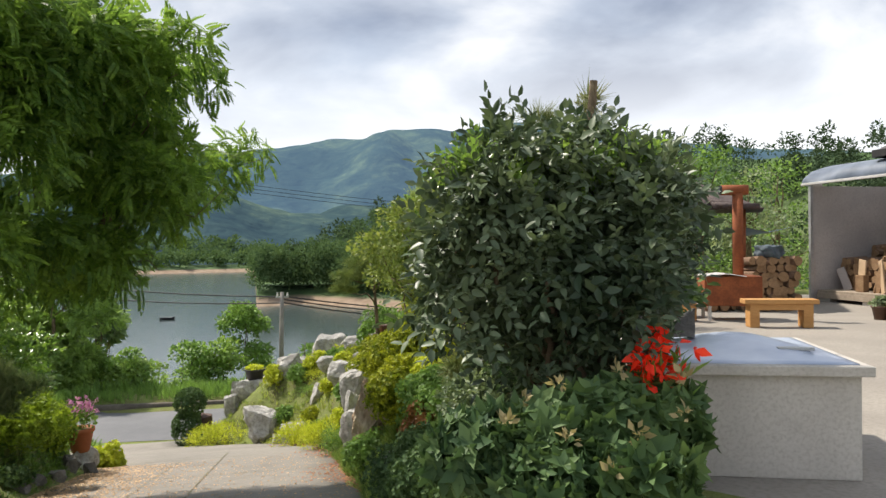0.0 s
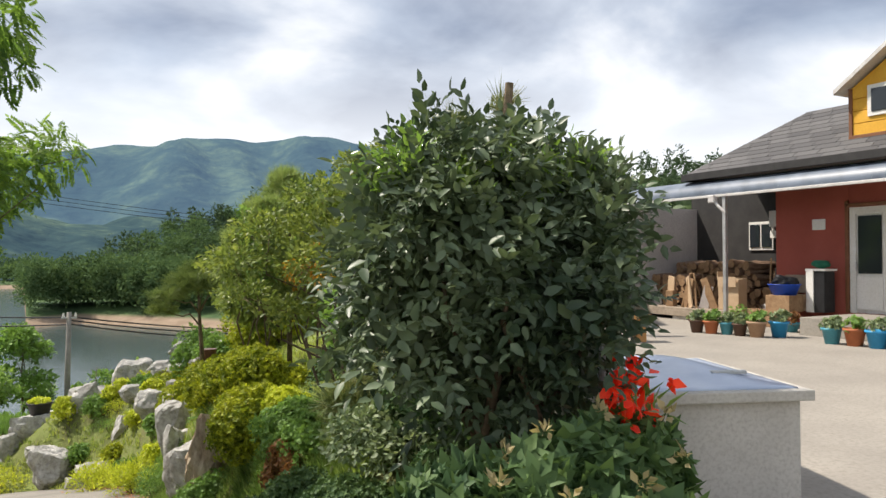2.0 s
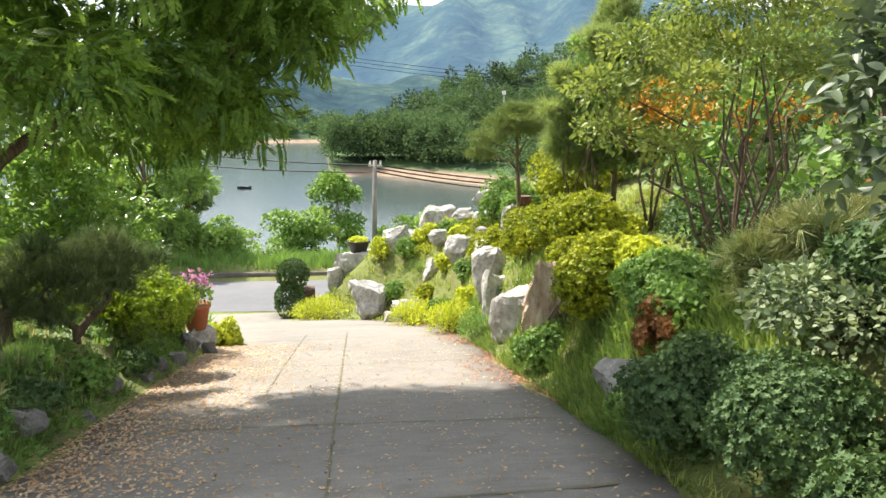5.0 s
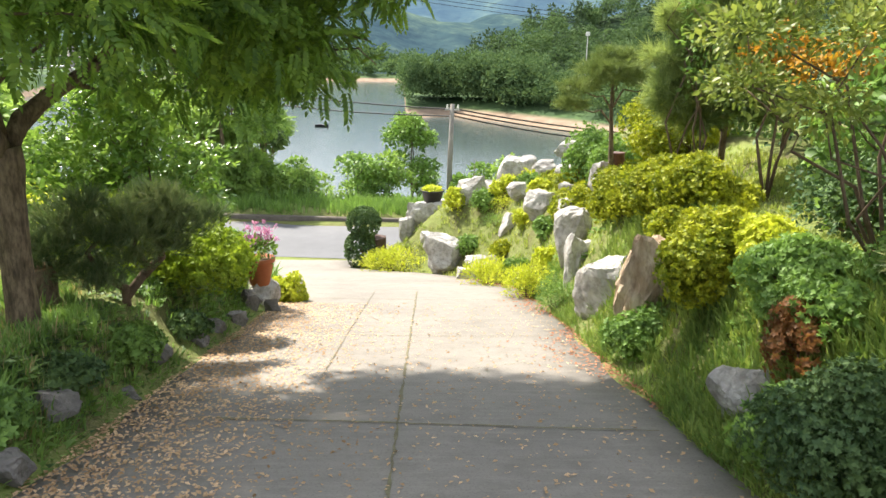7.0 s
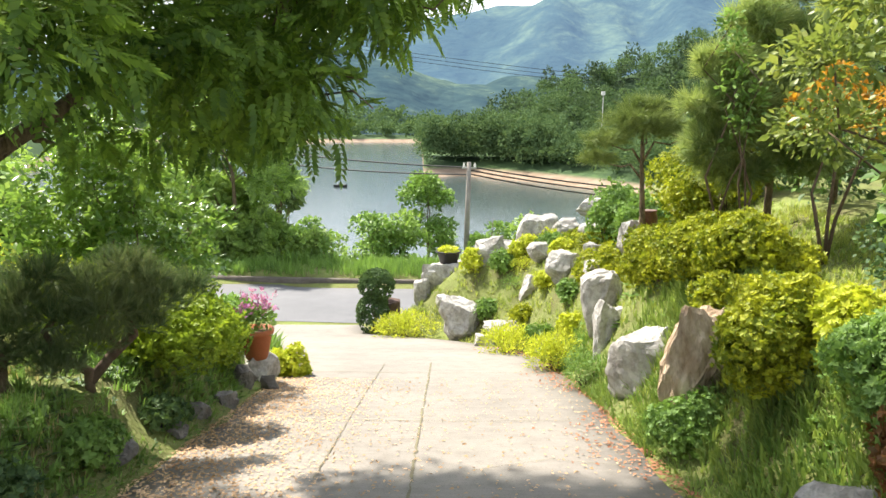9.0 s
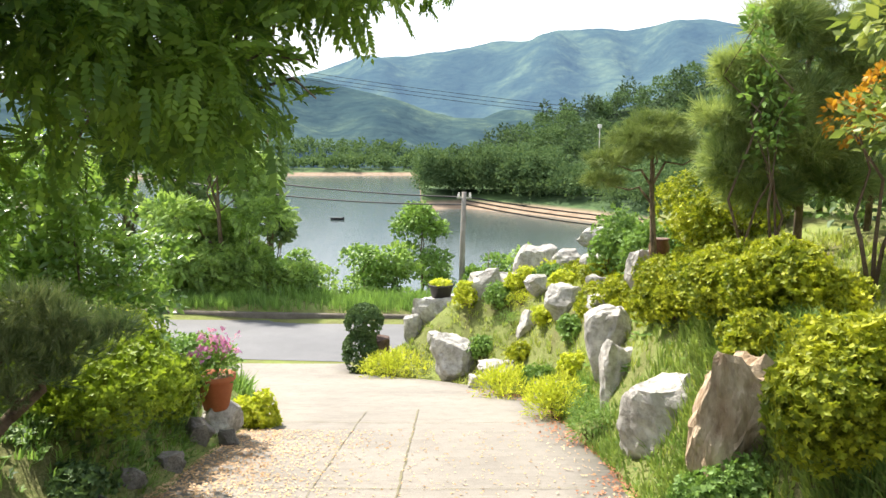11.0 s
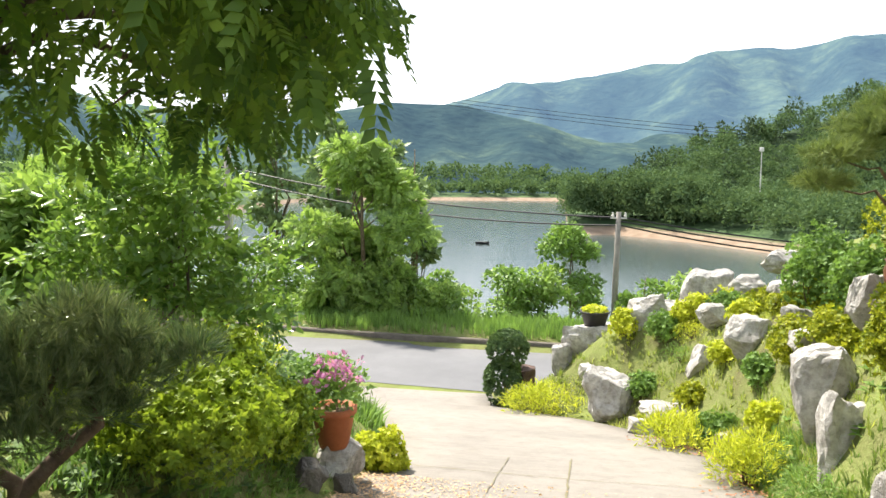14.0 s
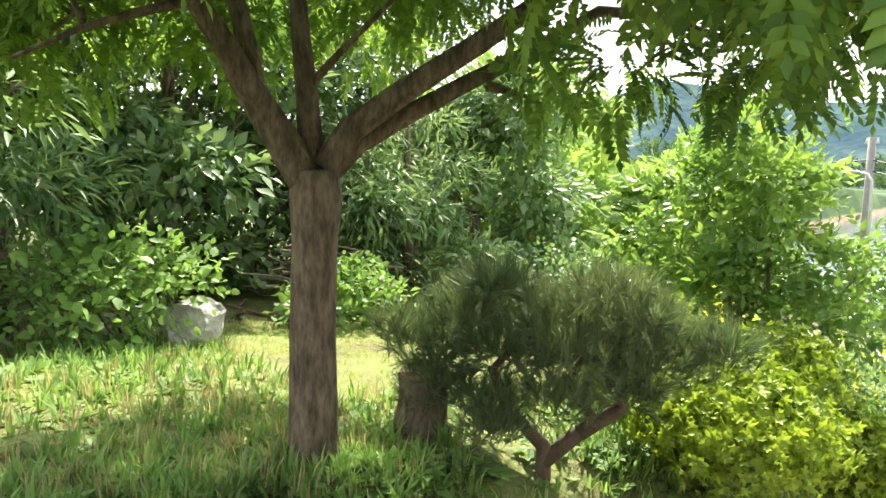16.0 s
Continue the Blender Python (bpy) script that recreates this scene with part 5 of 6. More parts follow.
PALE = "pale grey weathered garden rock with sharp faces"
rock(2.13, 8.68, .84, .98, 1, "large smooth whitish boulder standing at the drive's edge", .75, -1.94)
rock(2.05, 7.2, .68, .98, 2, "tall rough brown rock streaked with grey", .45, -1.34, M_ROCK_BROWN, 20, 18, "", .2)
rock(2.2, 10.48, .52, 1.1, 3, "tall upright pale rock in the bank", .42, -2.24)
rock(2.25, 11.25, .66, .96, 4, "tall upright pale rock in the bank", .45, -1.9)
for i, (x, y, w, h, z) in enumerate([(2.33, 12.3, .3, .32, -1.36), (2.62, 11.45, .32, .5, -.85), (2.24, 14.5, .55, .62, -1.95), (2.19, 17.8, .78, 1.05, -2.2), (1.43, 17.5, 1.1, .85, -2.48), (-.33, 18.0, .34, .6, -3.2), (.5, 16.2, .78, .95, -3.58), (1.31, 16.5, .85, .42, -3.12), (1.35, 15.3, .8, .34, -3.16), (2.0, 15.2, .55, .3, -3.0), (.24, 17.3, .5, .5, -3.3), (1.92, 15.5, .6, .65, -2.6), (3.67, 16, .5, .3, -.85), (3.23, 17, .6, .36, -1.0), (2.92, 15.5, .45, .3, -1.25), (1.85, 17.9, .5, .5, -2.2), (2.75, 17.2, .5, .4, -1.5)]):
    rock(x, y, w * 1.2, h * 1.1, 20 + i, PALE, z=z, group="garden rocks")
for i, (x, y, w, h) in enumerate([(2.6, 13.6, .4, .4), (1.75, 12.9, .4, .35), (.9, 14.9, .4, .3), (1.2, 17.3, .5, .5), (2.0, 16.0, .5, .45)]):
    rock(x, y, w, h, 50 + i, PALE, group="garden rocks")
rock(.3, 18.25, 1.35, 1.0, 40, "broad flat-topped rock that carries a planter", 1.0, -3.22, None, 10, 9)
rock(-1.06, 18.2, .44, .42, 41, "small dark reddish-brown rock", None, -3.5, rough_mat("dark_rock", (.10, .065, .055), (.17, .11, .09), (.05, .04, .035), 6, .8, .6, .02))
rock(2.02, 4.97, .46, .42, 42, "pale boulder at the drive's edge", .34, -1.1)
rock(2.5, 2.45, .16, .34, 44, "small upright grey stone before the shrub", .12, -.12)
rock(1.55, 15.0, 1.25, .3, 43, "long low flat-topped garden rock", .5, -3.0)
for i, (x, y, w, h) in enumerate([(-2.1, 4.2, .34, .2), (-2.2, 5.0, .32, .2), (-2.15, 6.5, .3, .18), (-2.1, 7.4, .3, .16), (-2.1, 9.5, .35, .3), (-2.05, 8.6, .3, .2), (-2.15, 3.2, .4, .22), (-1.85, 9.75, .22, .25), (-2.05, 5.7, .22, .14), (-2.2, 3.7, .3, .2), (-2.1, 7.95, .26, .18)]):
    rock(x, y, w, h, 60 + i, "grey edging stone along the drive", group="edging stones", mat=rough_mat("edging_stone", (.13, .12, .11), (.24, .22, .20), (.08, .075, .07), 5, .9, .8, .03) if i == 0 else bpy.data.materials["edging_stone"])
rock(-2.1, 10.1, .5, .38, 70, "flat grey stone under the flower pot", .45, -2.10)
rock(-5.5, 6.05, .32, .42, 71, "pale boulder at the far side of the lawn", .5)
rock(-5.9, 5.6, .3, .3, 72, "pale boulder at the far side of the lawn", .4)

# ---------------------------------------------------------------- the house and its yard
M_RED = rough_mat("red_render", (.30, .075, .055), (.36, .095, .07), (.24, .06, .045), 1.4, .85, .25, .005, 60)
M_WHITE = rough_mat("white_paint", (.66, .64, .60), (.74, .72, .69), (.55, .52, .48), 2.0, .55, .1, .003, 30)
M_DARKWALL = rough_mat("dark_board", (.028, .026, .026), (.045, .042, .04), (.02, .02, .02), 3, .7, .2, .004, 40)
M_SHEET = rough_mat("grey_wall_panel", (.42, .38, .36), (.50, .46, .43), (.34, .30, .28), 1.5, .8, .15, .004, 30)
M_STEEL = rough_mat("galvanised_steel", (.42, .42, .42), (.55, .55, .55), (.3, .29, .28), 5, .45, .1, .003, 50, metal=.6)
M_RUST = rough_mat("rusty_iron", (.20, .06, .025), (.33, .105, .04), (.10, .035, .02), 3.5, .85, .4, .006, 40)
M_TIN = rough_mat("tin_sheet", (.55, .52, .50), (.68, .66, .64), (.4, .36, .33), 4, .5, .2, .004, 30, metal=.3)
M_TIMBER = rough_mat("bench_timber", (.42, .21, .07), (.55, .30, .11), (.30, .14, .05), 3, .7, .4, .006, 40, stretch=(.3, 1, 3))
M_PLANK = rough_mat("grey_plank", (.26, .21, .16), (.38, .31, .24), (.16, .13, .10), 3, .9, .5, .006, 40, stretch=(.3, 3, 3))
M_TERRA = rough_mat("terracotta", (.40, .13, .055), (.48, .17, .075), (.33, .10, .045), 5, .7, .15, .003, 40)
M_BLUE = rough_mat("blue_plastic", (.015, .06, .40), (.02, .08, .48), (.012, .05, .3), 4, .4, .05, .002)
M_TEAL = rough_mat("teal_glaze", (.07, .26, .33), (.09, .32, .40), (.05, .2, .26), 6, .45, .1, .002)
M_SKYBLUE = rough_mat("light_blue_plastic", (.04, .27, .52), (.05, .32, .6), (.03, .22, .42), 6, .4, .1, .002)
M_BROWNPOT = rough_mat("brown_plastic", (.09, .05, .035), (.13, .075, .05), (.06, .04, .03), 6, .6, .1, .002)
M_TANPOT = rough_mat("tan_clay", (.35, .22, .14), (.42, .28, .18), (.28, .17, .1), 6, .7, .15, .002)
M_CARD = rough_mat("cardboard", (.45, .32, .20), (.52, .38, .25), (.38, .26, .16), 3, .85, .1, .002)
M_YELLOW = rough_mat("yellow_siding", (.62, .33, .035), (.70, .39, .05), (.52, .27, .03), 2, .7, .15, .003)
M_BROWNTRIM = rough_mat("brown_trim", (.17, .075, .035), (.23, .10, .05), (.12, .05, .03), 5, .6, .15, .003)
M_GUTTER = rough_mat("dark_gutter", (.03, .028, .028), (.045, .042, .042), (.02, .02, .02), 5, .5, .05, .002)
M_BLACK = rough_mat("black_plastic", (.012, .012, .013), (.022, .022, .024), (.03, .03, .03), 5, .45, .05, .002)
M_LOGBARK = rough_mat("log_bark", (.14, .085, .055), (.26, .165, .11), (.07, .045, .03), 8, .95, .6, .01, 30)
M_LOGEND = rough_mat("log_end", (.24, .14, .075), (.34, .22, .12), (.16, .10, .055), 9, .9, .3, .005, 40)
M_DARKPLASTIC = rough_mat("planter_plastic", (.035, .033, .035), (.06, .056, .056), (.02, .02, .02), 5, .55, .1, .002)
k = Mat("shingle")
tone = k.ramp(k.one(), (0.0, (.075, .075, .08)), (1.0, (.135, .132, .135)))
tone = k.mix(k.ramp(k.noise(50, 4), (.4, (0, 0, 0)), (.7, (.7, .7, .7))), tone, (.09, .08, .075))
k.set(tone, .95, 0, .2)
M_SHINGLE = k.m
k = Mat("window_glass")
k.set((.02, .025, .03), .05, 0, .5)
M_GLASS = k.m
k = Mat("polycarbonate")
k.set(k.ramp(k.noise(2.2, 4), (.35, (.09, .11, .145)), (.65, (.16, .19, .24))), .4, 0, .4)
M_POLY = k.m
k = Mat("tarp_lid")
k.set(k.ramp(k.noise(2.5, 5), (.35, (.36, .42, .55)), (.65, (.55, .60, .70))), .28, .15, .5)
k.bump(k.noise(3.5, 3), .4, .02)
M_LID = k.m

house = thing("house", 13.1, 6, 0, "single-storey house with red walls, grey shingle roof and a yellow dormer", "house")
HX, HY = 13.1, 6.0


def hpart(name, sx, sy, sz, x, y, z, mat, label="", bevel=.006, parent=None):
    """A box part of the house, given by its foot's centre in the world."""
    ob = part(name, box_bm(sx, sy, sz, x - HX, y - HY, z, bevel), mat, house, label)
    if parent is not None:
        ob.parent = parent
        ob.matrix_parent_inverse = Matrix.Identity(4)
    return ob


hpart("wall", .2, 1.50, 2.8, 13.2, 7.80, 0, M_RED, "red rendered front wall")
hpart("wall", .2, 4.3, 2.8, 13.2, 4.15, 0, M_RED, "red rendered front wall")
hpart("wall", .2, .75, .62, 13.2, 6.675, 2.18, M_RED, "red rendered wall over the door")
hpart("wall", .2, .75, .3, 13.2, 6.675, 0, M_RED, "red rendered wall under the door")
hpart("wall", .14, 3.3, 2.75, 14.27, 10.1, 0, M_DARKWALL, "dark back wall of the wood store")
hpart("wall", .92, .14, 2.75, 13.74, 8.62, 0, M_DARKWALL, "dark side wall of the wood store")
hpart("wall", 2.25, .08, 2.45, 13.1, 11.62, 0, M_SHEET, "pale panel closing the wood store's end")
hpart("wall", .2, 8, 2.8, 17.2, 6, 0, M_RED)
hpart("wall", 4.0, .2, 2.8, 15.2, 1.95, 0, M_RED)
hpart("step", 1.62, 6.0, .29, 12.27, 3.85, .007, M_CONCRETE, "raised concrete step before the door")
# door: white frame, glass above a white panel
door = hpart("door", .06, .75, 1.88, 13.16, 6.675, .30, M_WHITE, "white framed door with dark glass")
for y0, y1, z0, z1, mt, nm in [(6.32, 6.43, .3, 2.18, M_WHITE, "frame"), (6.92, 7.03, .3, 2.18, M_WHITE, "frame"), (6.42, 6.93, 2.06, 2.18, M_WHITE, "frame"), (6.47, 6.88, 1.0, 2.02, M_GLASS, "pane"), (6.44, 6.91, .36, .95, M_WHITE, "panel")]:
    hpart(nm, .05, y1 - y0, z1 - z0, 13.115 if nm == "frame" else 13.122, (y0 + y1) / 2, z0, mt, parent=door)
hpart("handle", .04, .02, .16, 13.08, 6.90, 1.05, M_STEEL, parent=door)
hpart("door_surround", .05, .06, 2.0, 13.085, 7.07, .3, M_BROWNTRIM, "dark brown door surround")
hpart("door_surround", .05, .82, .06, 13.085, 6.68, 2.19, M_BROWNTRIM, "dark brown door surround")
hpart("sign", .02, .26, .20, 13.085, 7.62, 1.80, M_WHITE, "small pale notice plate on the wall")
# small window and meter boxes on the dark wall
win = hpart("window", .04, .62, .62, 14.18, 9.75, 1.45, M_WHITE, "white framed window in the dark wall")
for y0 in (9.6, 9.9):
    hpart("pane", .03, .24, .50, 14.155, y0, 1.51, M_GLASS, parent=win, bevel=0)
for y0, z0, w, h in [(9.35, 1.95, .24, .34), (8.95, 2.0, .22, .3), (9.35, 1.7, .2, .16), (8.80, 1.9, .12, .16)]:
    hpart("meter_box", .12, w, h, 14.13, y0, z0, M_WHITE, "white meter box", .012)
# hipped roof
RZ, RT, HIP = 2.98, 4.15, 1.65
rb = bmesh.new()
vs = [rb.verts.new((x - HX, y - HY, z)) for x, y, z in [(12.0, 9.9, RZ), (12.0, 1.0, RZ), (17.6, 1.0, RZ), (17.6, 9.9, RZ), (13.65, 8.25, RT), (13.65, 2.6, RT), (15.95, 2.6, RT), (15.95, 8.25, RT)]]
for q in [(0, 4, 5, 1), (0, 3, 7, 4), (3, 2, 6, 7), (1, 5, 6, 2), (4, 7, 6, 5), (0, 1, 2, 3)]:
    rb.faces.new([vs[i] for i in q])
bmesh.ops.recalc_face_normals(rb, faces=rb.faces)
roof = part("roof", rb, M_SHINGLE, house, "grey shingle hipped roof")
fascia = hpart("fascia", .06, 8.9, .14, 11.97, 5.45, 2.86, M_GUTTER, "black gutter along the eaves")
hpart("fascia", 5.6, .06, .14, 14.8, 9.93, 2.86, M_GUTTER)
# courses of shingles on the front slope
sl = (RT - RZ) / HIP
for i in range(12):
    u0, u1 = i / 12, (i + 1) / 12
    x0, x1 = 12.0 + HIP * u0 - .02, 12.0 + HIP * u1
    n_ = 16
    ylo, yhi = 2.0, 9.9 - HIP * u1
    wy = (yhi - ylo) / n_
    for j in range(n_):
        y0 = ylo + wy * (j + .5 * (i % 2) * .9)
        y1 = min(yhi, y0 + wy - .012)
        bm = bmesh.new()
        z_a, z_b = RZ + sl * (x0 - 12) + .022, RZ + sl * (x1 - 12) + .008
        c4 = [(x0, y0, z_a), (x0, y1, z_a), (x1, y1, z_b), (x1, y0, z_b)]
        up4 = [bm.verts.new((a - HX, b - HY, c)) for a, b, c in c4]
        dn4 = [bm.verts.new((a - HX, b - HY, c - .03)) for a, b, c in c4]
        bm.faces.new(up4)
        for a in range(4):
            bm.faces.new((up4[a], dn4[a], dn4[(a + 1) % 4], up4[(a + 1) % 4]))
        part("shingle", bm, M_SHINGLE, roof)
# dormer
dormer = hpart("dormer", 1.4, 2.0, .85, 13.16, 5.55, 3.30, M_YELLOW, "yellow boarded dormer", .004)
for i in range(4):
    hpart("siding_board", .03, 1.98, .2, 12.45, 5.55, 3.33 + .21 * i, M_YELLOW, parent=dormer, bevel=.008)
gb = bmesh.new()
tri = [(12.45, 6.55, 4.14), (12.45, 4.55, 4.14), (12.45, 5.55, 4.78)]
f0 = [gb.verts.new((a - HX, b - HY, c)) for a, b, c in tri]
f1 = [gb.verts.new((a + 1.4 - HX, b - HY, c)) for a, b, c in tri]
gb.faces.new(f0), gb.faces.new(f1[::-1])
for a in range(3):
    gb.faces.new((f0[a], f0[(a + 1) % 3], f1[(a + 1) % 3], f1[a]))
part("gable", gb, M_YELLOW, dormer)
for s_ in (1, -1):
    bm = bmesh.new()
    q = [(12.22, 5.55 + s_ * 1.18, 4.05), (14.2, 5.55 + s_ * 1.18, 4.05), (14.2, 5.55, 4.86), (12.22, 5.55, 4.86)]
    a4 = [bm.verts.new((a - HX, b - HY, c)) for a, b, c in q]
    b4 = [bm.verts.new((a - HX, b - HY, c + .08)) for a, b, c in q]
    bm.faces.new(a4), bm.faces.new(b4[::-1])
    for a in range(4):
        bm.faces.new((a4[a], b4[a], b4[(a + 1) % 4], a4[(a + 1) % 4]))
    part("dormer_roof", bm, M_TIN, dormer, "pale metal edged roof")
for y0, y1, z0, z1, mt, x in [(5.3, 6.25, 3.62, 4.14, M_WHITE, 12.42), (5.37, 6.18, 3.69, 4.07, M_GLASS, 12.405)]:
    hpart("dormer_window" if mt is M_WHITE else "pane", .03, y1 - y0, z1 - z0, x, (y0 + y1) / 2, z0, mt, parent=dormer)
hpart("corner_board", .06, .06, .84, 12.44, 6.55, 3.3, M_BROWNTRIM, parent=dormer)
hpart("sill_board", .06, 2.06, .08, 12.43, 5.55, 3.26, M_BROWNTRIM, parent=dormer)

# bowed see-through awning over the front, on steel posts
awning = thing("awning", 11.9, 7, 0, "bowed smoky polycarbonate awning on steel posts along the house front", "awning")
vs, fs = [], []
prof = [(11.86, 2.50), (11.87, 2.60), (11.92, 2.70), (12.02, 2.78), (12.18, 2.84), (12.4, 2.88)]
yend = list(np.arange(1.2, 11.4, .85)) + [11.4, 11.62, 11.72]
for y in yend:
    sink = 0.0 if y < 11.5 else (.04 if y < 11.7 else .16)
    vs += [(x - 11.9, y - 7, z - sink * (i / 5)) for i, (x, z) in enumerate(prof)] + [(x + .012 - 11.9, y - 7, z - .012 - sink * (i / 5)) for i, (x, z) in enumerate(prof)]
for j in range(len(yend) - 1):
    a, b = j * 12, (j + 1) * 12
    for i in range(5):
        fs += [(a + i, a + i + 1, b + i + 1, b + i), (a + 6 + i, b + 6 + i, b + 7 + i, a + 7 + i)]
    fs += [(a, b, b + 6, a + 6)]
put_mesh("sheet", vs, fs, M_POLY, awning, "smoky grey bowed sheet", smooth=True)
part("rail", box_bm(.05, 10.5, .05, -.04, -.53, 2.465, .008), M_TIN, awning, "white metal front rail")
part("end_rail", box_bm(.5, .05, .05, .2, 4.72, 2.46, .008), M_TIN, awning)
for y in (11.5, 8.75, 6.0 - 3.2):
    part("post", box_bm(.07, .07, 2.46, 0, y - 7, .006, .006), M_STEEL, awning, "steel post")
part("downpipe", tube_bm([(-.06, 1.95, 2.4), (-.06, 1.85, 2.28), (-.02, 1.72, 2.15)], .03, 8), M_TIN, awning)
part("gutter_box", box_bm(.12, .14, .14, -.07, 1.98, 2.36, .01), M_TIN, awning)
for y in np.arange(1.6, 11.4, .85):
    part("rib", tube_bm([(x - 11.89, y - 7, z - .03) for x, z in prof], .014, 6), M_STEEL, awning)

# firewood
def log_mesh(seed):
    bm = tube_bm([(-.5, 0, 0), (0, .01, .01), (.5, 0, 0)], [.5, .53, .48], 9)
    r = np.random.default_rng(seed)
    for v_ in bm.verts:
        v_.co.y += r.uniform(-.07, .07)
        v_.co.z += r.uniform(-.07, .07)
    me = bpy.data.meshes.new("log")
    bm.to_mesh(me)
    bm.free()
    me.materials.append(M_LOGBARK)
    me.materials.append(M_LOGEND)
    for p_ in me.polygons:
        p_.material_index = 1 if abs(p_.normal.x) > .8 else 0
    return me


LOGS = [log_mesh(i) for i in range(4)]
r_ = np.random.default_rng(5)


def stack(x0, x1, y0, y1, z0, z1, label, along_x, size=.15, seed=1, loose=.25):
    """A pile of split logs, each lying on those below."""
    r = np.random.default_rng(seed)
    ob = thing("firewood_stack", (x0 + x1) / 2, (y0 + y1) / 2, z0, label, "firewood")
    z = z0 + size * .5
    row = 0
    while z < z1:
        lo, hi = (y0, y1) if along_x else (x0, x1)
        u = lo + size * .5 * (row % 2)
        while u < hi:
            s_ = size * r.uniform(.8, 1.15)
            ln = ((x1 - x0) if along_x else (y1 - y0)) * r.uniform(.8, 1.05)
            o = bpy.data.objects.new("log", LOGS[r.integers(4)])
            scene.collection.objects.link(o)
            o.parent = ob
            m = Matrix.Translation((((x0 + x1) / 2 + r.uniform(-.06, .06) if along_x else u) - ob.location.x, (u if along_x else (y0 + y1) / 2 + r.uniform(-.06, .06)) - ob.location.y, z - z0)) @ Euler((r.uniform(0, 6), r.uniform(-loose, loose) * .3, (0 if along_x else math.pi / 2) + r.uniform(-loose, loose))).to_matrix().to_4x4() @ Matrix.Diagonal((ln, s_, s_, 1))
            o.matrix_local = m
            u += s_ * .93
        row += 1
        z += size * .8
        if row > 3 and along_x:
            y0 += r.uniform(0, .1)
            y1 -= r.uniform(0, .15)
    return ob


stack(13.2, 13.9, 8.9, 11.5, .02, 1.25, "tall heap of split firewood in the wood store", True, .16, 2, .35)
stack(12.6, 13.1, 10.5, 11.5, .30, .95, "heap of split firewood in the wood store", True, .15, 3, .4)
stack(9.3, 10.2, 9.75, 10.15, .02, .95, "outdoor stack of round firewood beside the yard", False, .17, 4)
stack(8.6, 9.3, 10.0, 10.4, .02, .6, "outdoor stack of round firewood beside the yard", False, .16, 5)
# platform of planks and blocks before the store
deck = thing("pallet_deck", 12.45, 10.1, 0, "weathered plank deck on concrete blocks", "deck")
for i in range(5):
    part("plank", box_bm(.16, 2.7, .05, -.32 + .17 * i, .05, .20, .008), M_PLANK, deck)
part("joist", box_bm(.08, 2.7, .12, -.38, .05, .08, .008), M_PLANK, deck)
for y in (-1.2, 0, 1.25):
    bm = box_bm(.2, .39, .19, -.28, y, .007, .008)
    part("concrete_block", bm, M_SLAB, deck, "hollow concrete block")


def loose_box(name, x, y, z, sx, sy, sz, mat, label, cat, rz=0, tilt=0, bevel=.012):
    ob = part(name, box_bm(sx, sy, sz, 0, 0, 0, bevel), mat)
    ob.matrix_world = pose(x, y, z, tilt, 0, rz)
    return tagged(ob, label, cat)


box1 = loose_box("cardboard_box", 12.5, 9.1, .25, .3, .45, .62, M_CARD, "tall open cardboard box leaning in the wood store", "box", 8)
flap = part("flap", box_bm(.012, .4, .2, -.2, 0, .46, .002), M_CARD, box1)
flap2 = part("flap", box_bm(.3, .012, .16, 0, .24, .6, .002), M_CARD, box1)
loose_box("cardboard_box", 12.75, 7.95, .30, .4, .5, .3, M_CARD, "cardboard box against the red wall", "box", 4)
loose_box("wooden_crate", 12.35, 8.2, .006, .4, .9, .30, M_LOGEND, "low wooden crate of offcuts", "crate", 2)
loose_box("wooden_board", 13.0, 7.95, .62, .06, .62, .34, M_PLANK, "grey board leaning on the red wall", "board", 0, 0)
st = thing("step_ladder", 12.35, 10.0, .25, "small pale wooden step ladder", "ladder")
for dy, dx in ((-.2, -.1), (.2, -.1), (-.1, .2), (.1, .2)):
    part("rail", tube_bm([(dx, dy, 0), (0, dy * .25, .72)], .022, 6), M_LOGEND, st)
for h in (.2, .42):
    part("rung", box_bm(.06, .3 - h * .4, .025, -.07 + h * .1, 0, h, .004), M_LOGEND, st)
loose_box("firewood_block", 12.3, 10.55, .25, .16, .18, .34, M_LOGEND, "upright sawn log block", "firewood", 10)
part_tub = thing("washing_tub", 12.4, 7.85, .30, "blue plastic tub heaped with dark cloth", "tub")
part("crate_base", box_bm(.4, .5, .3, 0, 0, 0, .01), M_LOGEND, part_tub, "wooden crate under the tub")
tb = lathe_bm([(.2, .30), (.27, .48), (.29, .49), (.29, .5), (.26, .5), (.2, .34)], 20)
part("tub", tb, M_BLUE, part_tub, "bright blue tub", True)
cl_ = rock_bm(.48, .48, .3, 90, 4, .2)
for v_ in cl_.verts:
    v_.co.z += .38
part("cloth", cl_, M_BLACK, part_tub, "dark cloth heap", True)
heater = thing("shoe_cabinet", 12.75, 7.35, .30, "white and black narrow cabinet with a green hat on top", "cabinet")
part("body", box_bm(.3, .32, .74, 0, 0, 0, .01), M_BLACK, heater)
part("side_panel", box_bm(.32, .03, .78, 0, .18, 0, .006), M_WHITE, heater)
part("side_panel", box_bm(.03, .12, .78, -.16, .1, 0, .006), M_WHITE, heater)
part("top", box_bm(.34, .4, .04, 0, 0, .745, .006), M_WHITE, heater)
hat = rock_bm(.32, .32, .16, 91, 3, .1)
for v_ in hat.verts:
    v_.co.z += .78
part("hat", hat, rough_mat("green_cloth", (.02, .12, .07), (.03, .17, .1), (.015, .08, .05), 8), heater, "dark green hat", True)
